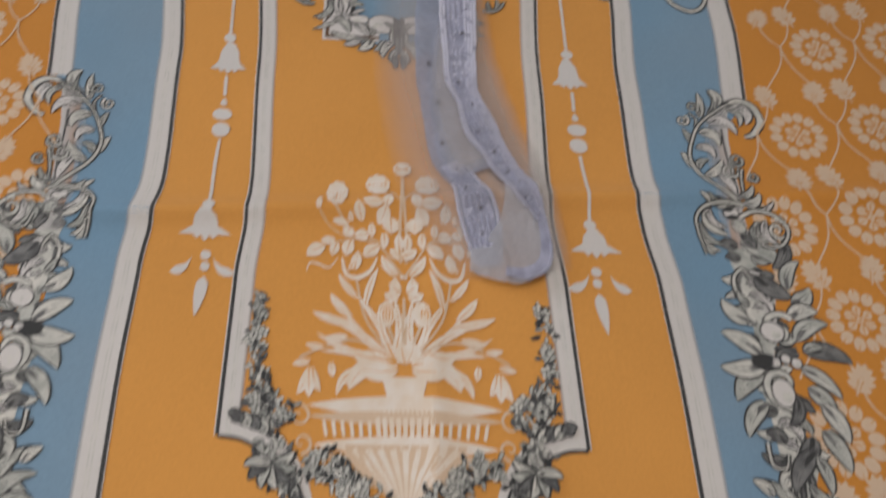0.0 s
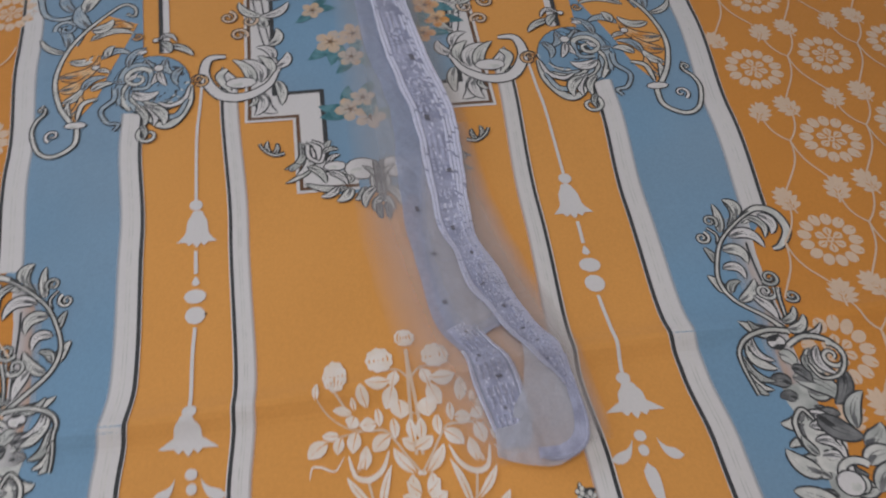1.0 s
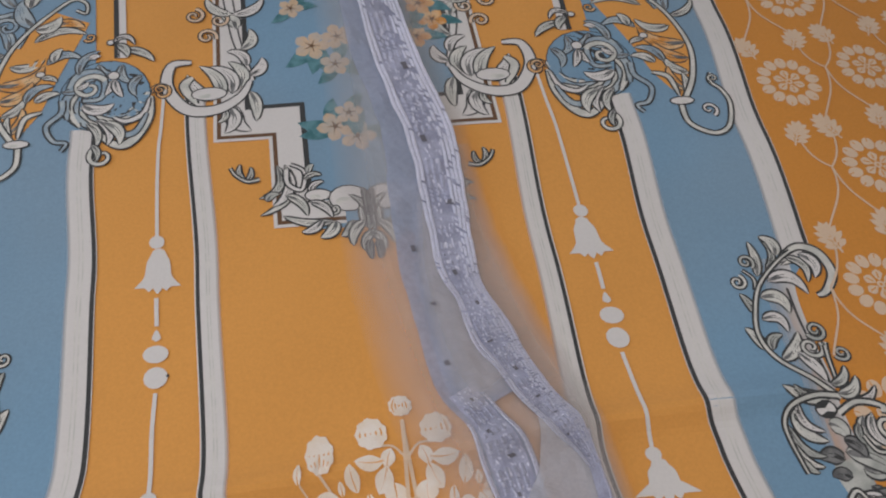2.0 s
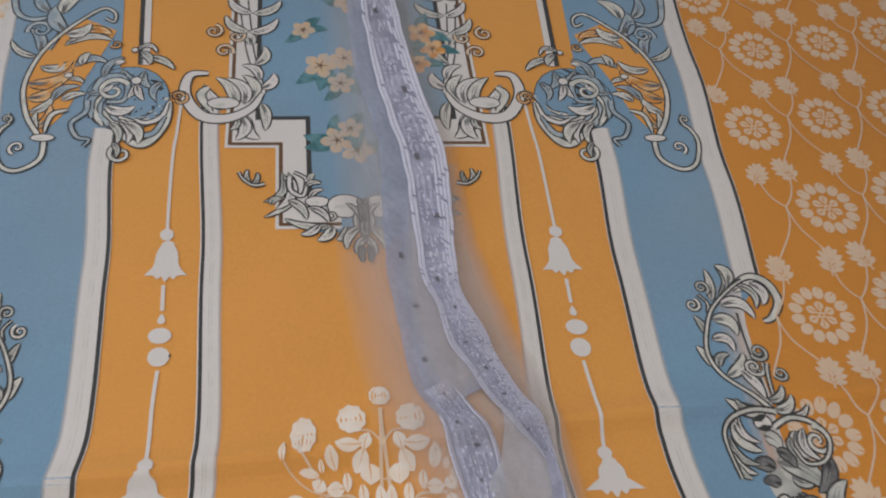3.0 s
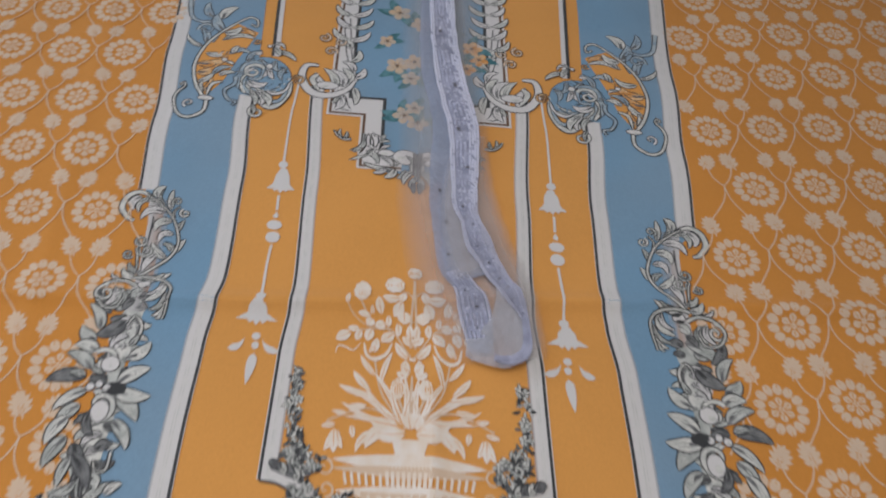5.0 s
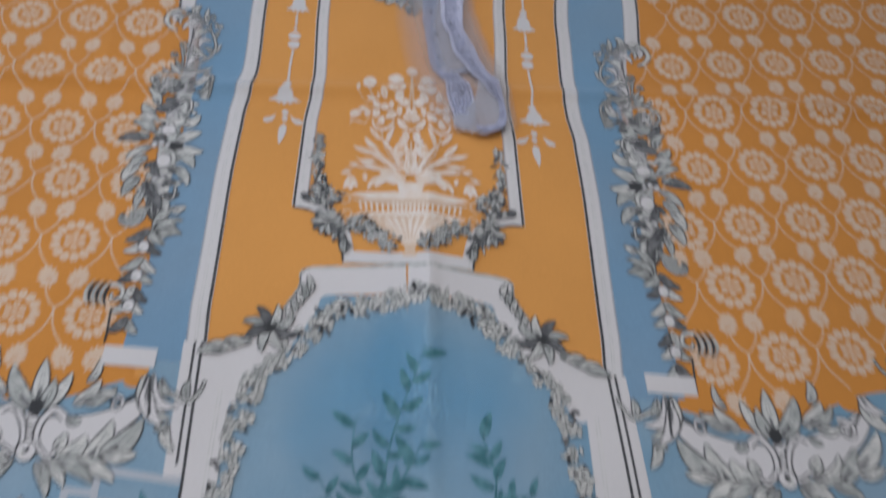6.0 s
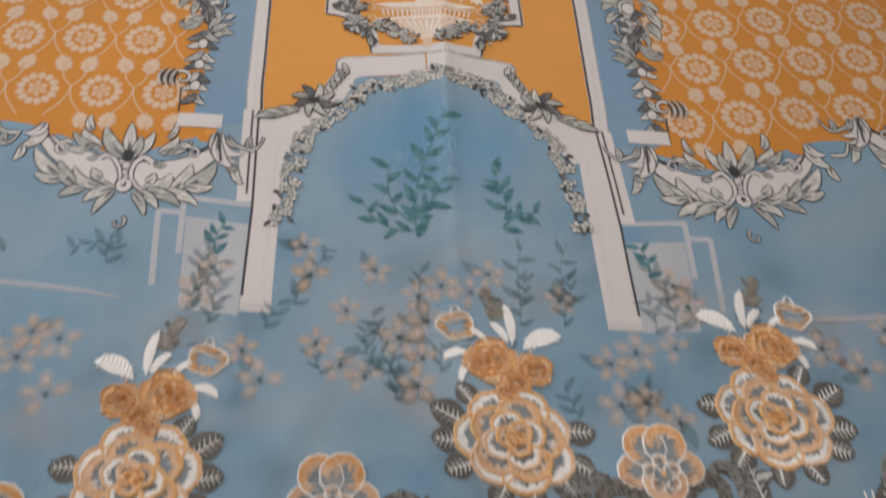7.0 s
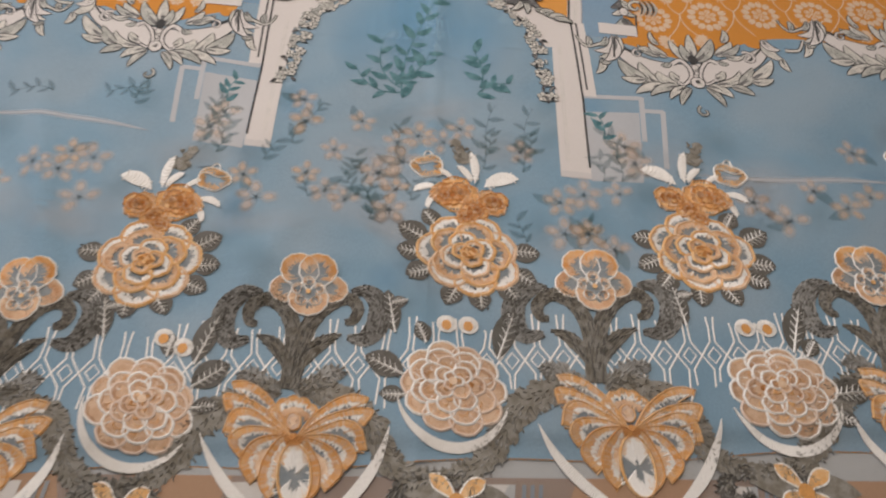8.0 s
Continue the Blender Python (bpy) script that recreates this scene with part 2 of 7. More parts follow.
    def curl(self, c, r, turns, start, wide, mat, ink=None, line=0.0008, n=26, grow=1.0, z=0.0):
        """A scroll that winds inwards from radius r; start in degrees; turns may be negative."""
        pts = []
        for i in range(n + 1):
            t = i / n
            ang, rad = radians(start) + 2 * math.pi * turns * t, r * (1 - 0.86 * t ** grow)
            pts.append((c[0] + rad * math.cos(ang), c[1] + rad * math.sin(ang)))
        if ink:
            self.outlined(pts, lambda t: wide * (1 - 0.6 * t), mat, ink, line)
        else:
            self.ribbon(pts, lambda t: wide * (1 - 0.6 * t), mat, z)
        return pts

    def done(self, name, parent, label=""):
        me = bpy.data.meshes.new(name)
        me.from_pydata(self.v, [], self.f)
        for mat in self.mats:
            me.materials.append(mat)
        me.polygons.foreach_set("material_index", self.m)
        if any(m.name.startswith("soft") for m in self.mats):
            me.attributes.new("fade", "FLOAT", "POINT").data.foreach_set("value", self.a)
        me.update()
        ob = new(name, me)
        ob.parent = parent
        return tagged(ob, label)


def bezier(*p, n=16):
    out = []
    for i in range(n + 1):
        t, q = i / n, [tuple(a) for a in p]
        while len(q) > 1:
            q = [(a[0] + (b[0] - a[0]) * t, a[1] + (b[1] - a[1]) * t) for a, b in zip(q, q[1:])]
        out.append(q[0])
    return out


def smooth(knots, t):
    """A value gliding through (t, value) knots."""
    if t <= knots[0][0]:
        return knots[0][1]
    for (t0, a), (t1, b) in zip(knots, knots[1:]):
        if t <= t1:
            k = (t - t0) / (t1 - t0)
            return a + (b - a) * k * k * (3 - 2 * k)
    return knots[-1][1]


def spline(pts, n=8):
    """A Catmull-Rom curve through a few points."""
    out = []
    for i in range(len(pts) - 1):
        p0, p1, p2, p3 = pts[max(i - 1, 0)], pts[i], pts[i + 1], pts[min(i + 2, len(pts) - 1)]
        for k in range(n):
            t = k / n
            out.append(tuple(0.5 * (2 * p1[j] + (p2[j] - p0[j]) * t + (2 * p0[j] - 5 * p1[j] + 4 * p2[j] - p3[j]) * t * t + (3 * p1[j] - p0[j] - 3 * p2[j] + p3[j]) * t ** 3) for j in range(len(p1))))
    out.append(tuple(pts[-1]))
    return out


def part(name, bm, mat, parent, label=""):
    me = bpy.data.meshes.new(name)
    bm.to_mesh(me)
    bm.free()
    me.materials.append(mat)
    ob = new(name, me)
    if parent:
        ob.parent = parent
    return tagged(ob, label) if label else ob


def box(bm, x0, x1, y0, y1, z0, z1):
    m = Matrix.Translation(((x0 + x1) / 2, (y0 + y1) / 2, (z0 + z1) / 2)) @ Matrix.Diagonal((x1 - x0, y1 - y0, z1 - z0, 1))
    bmesh.ops.create_cube(bm, size=1.0, matrix=m)


# ---- the room, closed plainly round the bed ----
PLASTER = material("wall_plaster", (0.62, 0.58, 0.53), weave=0, vary=0.05, scale=4)
TILE = material("floor_tile", (0.40, 0.37, 0.33), weave=0, vary=0.1, scale=3, rough=0.5)
FLOOR_Z, TOP_Z, W0, W1, S0, S1 = -0.55, 2.15, -1.8, 1.7, -1.9, 1.7


def wall(name, *slabs):
    bm = bmesh.new()
    for s in slabs:
        box(bm, *s)
    return tagged(part(name, bm, PLASTER, None, "plain matt plastered wall round the room"), category="wall", kind="structure")


wall("wall_north", (W0 - 0.12, W1 + 0.12, S1, S1 + 0.12, FLOOR_Z, TOP_Z))
wall("wall_south", (W0 - 0.12, W1 + 0.12, S0 - 0.12, S0, FLOOR_Z, TOP_Z))
wall("wall_east", (W1, W1 + 0.12, S0, S1, FLOOR_Z, TOP_Z))
wall("wall_west", (W0 - 0.12, W0, S0, 0.15, FLOOR_Z, TOP_Z), (W0 - 0.12, W0, 1.35, S1, FLOOR_Z, TOP_Z), (W0 - 0.12, W0, 0.15, 1.35, FLOOR_Z, 0.35), (W0 - 0.12, W0, 0.15, 1.35, 1.65, TOP_Z))
bm = bmesh.new()
box(bm, W0 - 0.12, W1 + 0.12, S0 - 0.12, S1 + 0.12, TOP_Z, TOP_Z + 0.1)
tagged(part("ceiling", bm, PLASTER, None, "plain pale plastered ceiling of the room"), category="ceiling", kind="structure")
bm = bmesh.new()
box(bm, -60, 60, -60, 60, FLOOR_Z - 0.1, FLOOR_Z)
tagged(part("floor", bm, TILE, None, "plain dull tiled floor under the bed"), category="floor", kind="structure")

# ---- bed with its striped sheet ----
SHEET_WHITE = material("sheet_white", (0.62, 0.60, 0.58), vary=0.05)
SHEET_TAN = material("sheet_tan", (0.42, 0.27, 0.18), vary=0.08)
SHEET_GREY = material("sheet_grey", (0.30, 0.32, 0.34), vary=0.08)
bed = tagged(new("bed"), "low bed under a white and tan striped sheet", "bed")
bm = bmesh.new()
box(bm, -1.0, 0.95, -1.35, 1.05, FLOOR_Z, -0.03)
bmesh.ops.bevel(bm, geom=bm.edges[:], offset=0.03, segments=3, affect="EDGES")
part("mattress", bm, SHEET_WHITE, bed)


def sheet_z(x, y):
    return -0.0050 + 0.001 * noise.noise((x * 5, y * 5, 9.0))


bm = bmesh.new()
bmesh.ops.create_grid(bm, x_segments=60, y_segments=60, size=1.0, matrix=Matrix.Translation((-0.025, -0.15, 0)) @ Matrix.Diagonal((0.96, 1.17, 1, 1)))
for v in bm.verts:
    v.co.z = sheet_z(v.co.x, v.co.y)
me_sheet = part("bed_sheet", bm, SHEET_WHITE, bed, "white bed sheet with tan and grey woven bands")


def sheet_band(name, mat, x0, x1, y0, y1, lift):
    bm = bmesh.new()
    nx, ny = max(2, int((x1 - x0) / 0.02)), max(2, int((y1 - y0) / 0.02))
    grid = [[bm.verts.new((x0 + (x1 - x0) * i / nx, (y0 + (y1 - y0) * j / ny) + 0.1 * (x0 + (x1 - x0) * i / nx), 0)) for j in range(ny + 1)] for i in range(nx + 1)]
    for col in grid:
        for v in col:
            v.co.z = sheet_z(v.co.x, v.co.y) + lift
    for i in range(nx):
        for j in range(ny):
            bm.faces.new((grid[i][j], grid[i + 1][j], grid[i + 1][j + 1], grid[i][j + 1]))
    part(name, bm, mat, bed)


sheet_band("woven_band", SHEET_TAN, -0.9, 0.9, -0.60, -0.436, 0.0008)
for k in range(9):
    x0 = -0.50 + 0.145 * k
    sheet_band("woven_stripe", SHEET_WHITE, x0, x0 + 0.022, -0.60, -0.440, 0.0014)
    for dx in (0.026, 0.031, 0.036):
        sheet_band("woven_stripe", SHEET_GREY, x0 + dx, x0 + dx + 0.0025, -0.60, -0.440, 0.0014)


# ---- the printed cloth ----
cloth = tagged(new("printed_fabric"), "gold and blue printed cotton fabric with embroidered hem on a bed", "fabric")
V_TOP, V_HEM, U_SIDE = 0.64, -0.426, 0.52


def hem_v(u):
    return V_HEM + 0.13 * u + 0.002 * math.sin(31 * u)


def sheet_of(p, u0, u1, v0, v1, mat, du=0.0028):
    """A field of cloth between two sides (functions of v) and two ends (functions of u)."""
    nu = max(2, int((u1(0) - u0(0)) / du))
    nv = max(2, int((v1(0) - v0(0)) / du))
    p.next()
    rows = []
    for j in range(nv + 1):
        row = []
        for i in range(nu + 1):
            vv = v0(0) + (v1(0) - v0(0)) * j / nv
            a, b = u0(vv), u1(vv)
            u = a + (b - a) * i / nu
            row.append(p.put((u, v0(u) + (v1(u) - v0(u)) * j / nv)))
        rows.append(row)
    for a, b in zip(rows, rows[1:]):
        for i in range(nu):
            p.face((a[i], a[i + 1], b[i + 1], b[i]), mat)


def const(c):
    return lambda t: c


p = Print(-3)
sheet_of(p, const(-U_SIDE), const(U_SIDE), hem_v, const(V_TOP), GOLD, 0.0026)
p.done("cotton_ground", cloth, "plain gold cotton ground")

# half widths of the panel's lines, from the middle line outwards
B3 = [(0.06, 0.084), (0.16, 0.083), (0.205, 0.0795), (0.30, 0.083), (0.41, 0.089), (0.6, 0.094)]
B2 = [(-0.2, 0.1345), (-0.115, 0.1325), (-0.04, 0.1305), (0.0, 0.1325), (0.11, 0.134), (0.165, 0.133), (0.2, 0.1295), (0.215, 0.1285), (0.30, 0.1315), (0.375, 0.1375), (0.6, 0.148)]
B1 = [(0.27, 0.2035), (0.36, 0.211), (0.446, 0.2185), (0.6, 0.231)]
FIELD_V = -0.045


def b3(v):
    return smooth(B3, v)


def b2(v):
    return smooth(B2, v)


def b1(v):
    return smooth(B1, v)


def steps(v0, v1, d=0.0026):
    n = max(2, int(abs(v1 - v0) / d))
    return [v0 + (v1 - v0) * i / n for i in range(n + 1)]


def lower_v(u):
    """The wavy lower edge of the gold side fields."""
    return (-0.034 + 0.12 * (u - 0.236) if u > 0 else -0.052) - 0.026 * (bump_at(abs(u) - 0.231, 0.05) + bump_at(abs(u) - 0.412, 0.05))


for s in (-1, 1):
    # deeper gold of the flowered side field
    p = Print(0)
    lo, hi = (lambda v: 0.17), (lambda v: U_SIDE - 0.001)
    if s > 0:
        sheet_of(p, lo, hi, lower_v, const(V_TOP - 0.001), GOLD_DEEP)
    else:
        sheet_of(p, lambda v: -hi(v), lambda v: -lo(v), lower_v, const(V_TOP - 0.001), GOLD_DEEP)
    p.done("side_field", cloth, "gold field printed with flower medallions")
    # blue stripe
    p = Print(2)
    out = lambda v: smooth([(-0.05, 0.181), (0.03, 0.178), (0.2, 0.176), (0.262, 0.182), (0.285, 0.2), (0.5, 0.218)], v)
    vs = steps(FIELD_V, 0.62)
    p.strip([(s * b2(v), v) for v in vs], [(s * out(v), v) for v in vs], BLUE, cols=16)
    p.done("blue_stripe", cloth)

# blue lower part, and the arch, hem to the field's edge
p = Print(0.5)
sheet_of(p, const(-U_SIDE + 0.001), const(U_SIDE - 0.001), lambda u: hem_v(u) + 0.0005, lambda u: lower_v(u) if abs(u) > 0.16 else FIELD_V, HEM_BLUE, 0.0026)
p.done("blue_hem_ground", cloth, "blue lower panel with faded painted flowers")


def line_pair(name, half, v0, v1, s, white_out, w_white, w_ink, gap=0.0):
    """A white printed band with an ink line on one side."""
    p = Print(3)
    vs = steps(v0, v1)
    d = 1 if white_out else -1
    p.strip([(s * half(v), v) for v in vs], [(s * (half(v) + d * w_white), v) for v in vs], WHITE, cols=3)
    p.strip([(s * (half(v) + d * w_white), v) for v in vs], [(s * (half(v) + d * (w_white + 0.0022)), v) for v in vs], W_WHITE, fl=1.0, fr=0.0)
    p.strip([(s * (half(v) - d * 0.0012), v) for v in vs], [(s * (half(v) - d * 0.0020), v) for v in vs], WHITE)
    band = p.done(name, cloth)
    for a, b, mat, tag in ((0.0004, -w_ink, INK, "ink_line"), (w_white * 0.42, w_white * 0.42 + 0.0005, PALE, "grey_line"), (w_white * 0.6, w_white * 0.6 + 0.0004, PALE, "grey_line")):
        p = Print(3.5)
        p.strip([(s * (half(v) + d * a), v) for v in vs], [(s * (half(v) + d * b), v) for v in vs], mat)
        p.done(tag, band)


for s in (-1, 1):
    line_pair("printed_band", b2, -0.045, 0.392, s, True, 0.0100, 0.0016)
    line_pair("printed_band", b3, 0.082, 0.412, s, False, 0.0078, 0.0014)
    line_pair("printed_band", b1, 0.285, 0.62, s, False, 0.0115, 0.0016)

# flower medallions, leaf pairs and vines of the side fields
COL, ROW = 0.0485, 0.0565


def medallion(p):
    for k in range(13):
        t = 2 * math.pi * k / 13
        p.blob((0.0136 * math.cos(t), 0.0136 * math.sin(t)), 0.0039, 0.0031, CREAM, turn=math.degrees(t), n=12)
        p.ribbon([(0.0148 * math.cos(t), 0.0148 * math.sin(t)), (0.0172 * math.cos(t), 0.0172 * math.sin(t))], 0.0005, GOLD_DEEP)
    for k in range(6):
        t = 2 * math.pi * (k + 0.5) / 6
        c, d = math.cos(t), math.sin(t)
        p.leaf((0.0018 * c, 0.0018 * d), (0.0084 * c, 0.0084 * d), 0.0050, 0, CREAM, n=6, blunt=0.62)
        p.ribbon([(0.0036 * c, 0.0036 * d), (0.0070 * c, 0.0070 * d)], 0.0006, GOLD_DEEP)
    p.blob((0, 0), 0.0020, 0.0020, CREAM, n=10)
    p.blob((0, 0), 0.0008, 0.0008, GOLD_DEEP, n=8)


def leaf_spray(p):
    p.ribbon([(0, -0.008), (0, 0.006)], 0.0010, CREAM)
    p.leaf((0, 0.001), (0, 0.0108), 0.0042, 0, CREAM, n=6, blunt=0.55)
    for d in (-1, 1):
        for y, x1, y1 in ((0.0025, 0.0040, 0.0092), (0.0, 0.0064, 0.0060), (-0.0025, 0.0074, 0.0022), (-0.0048, 0.0062, -0.0022)):
            p.leaf((d * 0.0002, y - 0.001), (d * x1, y1), 0.0032, 0.16 * d, CREAM, n=6, blunt=0.62)


def field_place(s, u, v):
    if s > 0:
        return u + smooth([(0.27, 0.0), (0.33, 0.006), (0.45, 0.009)], v), v + 0.16 * (u - 0.232) + smooth([(0.046, 0.0), (0.1, -0.006), (0.2, -0.007), (0.27, -0.005), (0.33, 0.001), (0.385, 0.007), (0.45, 0.014)], v)
    return -u + 0.012 * bump_at(v - 0.165, 0.06), v - 0.03 * (u - 0.232) - 0.008 - 0.010 * bump_at(v - 0.17, 0.07)


random.seed(11)
for s in (-1, 1):
    vines = Print(2.5)
    for j in range(-1, 15):
        for i in range(9):
            cu, cv = 0.231 - COL / 2 * (1 if j % 2 else 0) + COL * i, 0.046 - ROW + ROW * (j - 1)
            x_pt = (cu, cv - 0.052)
            for d in (-1, 1):
                tip = (cu + d * 0.0095, cv - 0.034)
                for path in (bezier(tip, (cu + d * 0.009, cv - 0.045), x_pt, n=6),
                             bezier(x_pt, (cu + d * 0.001, cv - 0.068), (cu + d * 0.006, cv - 0.070), (cu + d * (COL / 2 - 0.0095), cv - ROW - 0.026), n=9)):
                    pts = [field_place(s, *q) for q in path]
                    if min(abs(q[0]) for q in pts) > 0.184 and min(q[1] - lower_v(q[0]) for q in pts) > 0.004 and not (max(q[1] for q in pts) > 0.27 and min(abs(q[0]) for q in pts) < b1(pts[0][1]) + 0.002):
                        vines.ribbon(pts, 0.0010, CREAM)
            for kind, du, dv in (("m", 0, 0), ("l", -0.0095, -0.031), ("l", 0.0095, -0.031)):
                u, v = field_place(s, cu + du, cv + dv)
                edge = b1(v) if v > 0.27 else 0.188
                if v < lower_v(u) + 0.012 or v > 0.62 or abs(u) > 0.52 or abs(u) < edge + (0.006 if kind == "m" else 0.004):
                    continue
                p = Print(3)
                p.at(u, v, random.uniform(0.95, 1.05), random.uniform(-8, 8) + (0 if kind == "m" else 22 * (1 if du > 0 else -1)))
                if kind == "m":
                    medallion(p)
                else:
                    leaf_spray(p)
                p.done("flower_medallion" if kind == "m" else "leaf_spray", cloth)
    vines.done("vine_print", cloth, "thin cream trailing vines")


# ---- printed motifs of the gold panel ----
def bell_pendant(s):
    p = Print(4).at(s * 0.1015, 0.0, flip=s)
    sway = [(0.0005, 0.412), (0.0012, 0.39), (0.002, 0.37), (0.001, 0.322)]
    p.ribbon(spline(sway, 6), 0.0017, WHITE)
    p.blob((0.001, 0.3195), 0.0036, 0.0036, WHITE)

    def bell(top, low, w, flare):
        left = [(-w * 0.35, top - 0.001), (-w * 0.62, top - (top - low) * 0.3), (-w * 0.70, top - (top - low) * 0.62), (-w * 0.85, low + 0.004), (-w - flare, low)]
        c = spline(left, 4)
        p.strip(c, [(-a, b) for a, b in c], WHITE, cols=2)
        p.blob((0, top - 0.0015), w * 0.40, 0.003, WHITE, n=10)
        for k in (-0.38, 0.38):
            p.leaf((k * w * 1.1, low + 0.006), (k * w * 1.25, low - 0.0022), w * 0.70, fill=WHITE, n=5)
        p.leaf((0, low + 0.006), (0, low - 0.0036), w * 0.62, fill=WHITE, n=5)

    bell(0.3145, 0.2955, 0.0085, 0.0022)
    p.ribbon([(0.0005, 0.290), (0.0003, 0.283), (0.0, 0.276)], 0.0019, WHITE)
    p.leaf((0, 0.2685), (0, 0.2745), 0.004, fill=WHITE, n=5, blunt=0.25)
    p.blob((0, 0.2625), 0.0056, 0.0042, WHITE)
    p.blob((-0.0004, 0.2515), 0.0052, 0.0050, WHITE)
    p.ribbon(spline([(-0.0006, 0.2445), (0.0, 0.225), (-0.001, 0.202)], 6), 0.0018, WHITE)
    p.blob((-0.0012, 0.1995), 0.0034, 0.0030, WHITE)
    bell(0.1965, 0.1835, 0.0092, 0.0045)
    p.blob((-0.0015, 0.172), 0.0028, 0.0026, WHITE)
    p.blob((-0.0018, 0.1655), 0.0024, 0.0026, WHITE)
    for k in (-1, 1):
        p.leaf((k * 0.0055, 0.171), (k * 0.0165 - 0.001, 0.162), 0.0050, bend=-0.38 * k, fill=WHITE, n=8, blunt=0.7)
    p.leaf((-0.002, 0.160), (0.0, 0.138), 0.0062, fill=WHITE, n=7, blunt=0.3)
    if s < 0:
        p.blob((-0.0056, 0.2520), 0.0007, 0.0007, INK, n=8)
    p.done("bell_pendant_print", cloth, "white bell flower pendant print")


for s in (-1, 1):
    bell_pendant(s)


def frond(p, a, b, width, bend=0.25, fill=PALE, line=0.0011, hatch=2):
    b = (a[0] + (b[0] - a[0]) * 1.14, a[1] + (b[1] - a[1]) * 1.14)
    p.leaf(a, b, width * 0.84, bend * 1.3, fill, INK, None, line, n=9, blunt=0.42, hatch=hatch)


def white_lobe(p, c, rx, ry, turn=0.0):
    p.blob(c, rx + 0.0008, ry + 0.0008, INK, turn)
    p.next()
    p.next()
    p.blob(c, rx, ry, WHITE, turn)
    p.blob((c[0] + rx * 0.25, c[1] - ry * 0.3), rx * 0.45, ry * 0.4, PALE, turn)


def blade(p, a, b, width, bend, fill):
    """An engraved leaf in full proportion, its shading hatched."""
    long = math.hypot(b[0] - a[0], b[1] - a[1])
    p.leaf(a, b, width * 0.74, bend * 1.7, fill, INK, None, 0.0010 if long > 0.009 else 0.0007, n=10, blunt=0.40, hatch=2 if long > 0.009 else 1)
    m = (a[0] + (b[0] - a[0]) * 0.42 - (b[1] - a[1]) * bend * 0.7, a[1] + (b[1] - a[1]) * 0.42 + (b[0] - a[0]) * bend * 0.7)
    p.next()
    p.leaf(a, m, width * 0.24, bend * 0.5, DUSK if fill is not DUSK else INK, None, None, n=5, blunt=0.4)


def taper(t):
    return 1 - 0.6 * t


def swell(t):
    return math.sin(math.pi * (0.06 + 0.88 * t)) ** 0.8


def line(t):
    return 1.0


def stroke(p, knots, width, mat, kind):
    """An inked stem or crescent through a few knots."""
    pts = spline(knots, 6)
    if mat is INK:
        p.ribbon(pts, width, INK)
    else:
        p.outlined(pts, lambda t: width * 0.75 * kind(t), mat, INK, 0.0010)


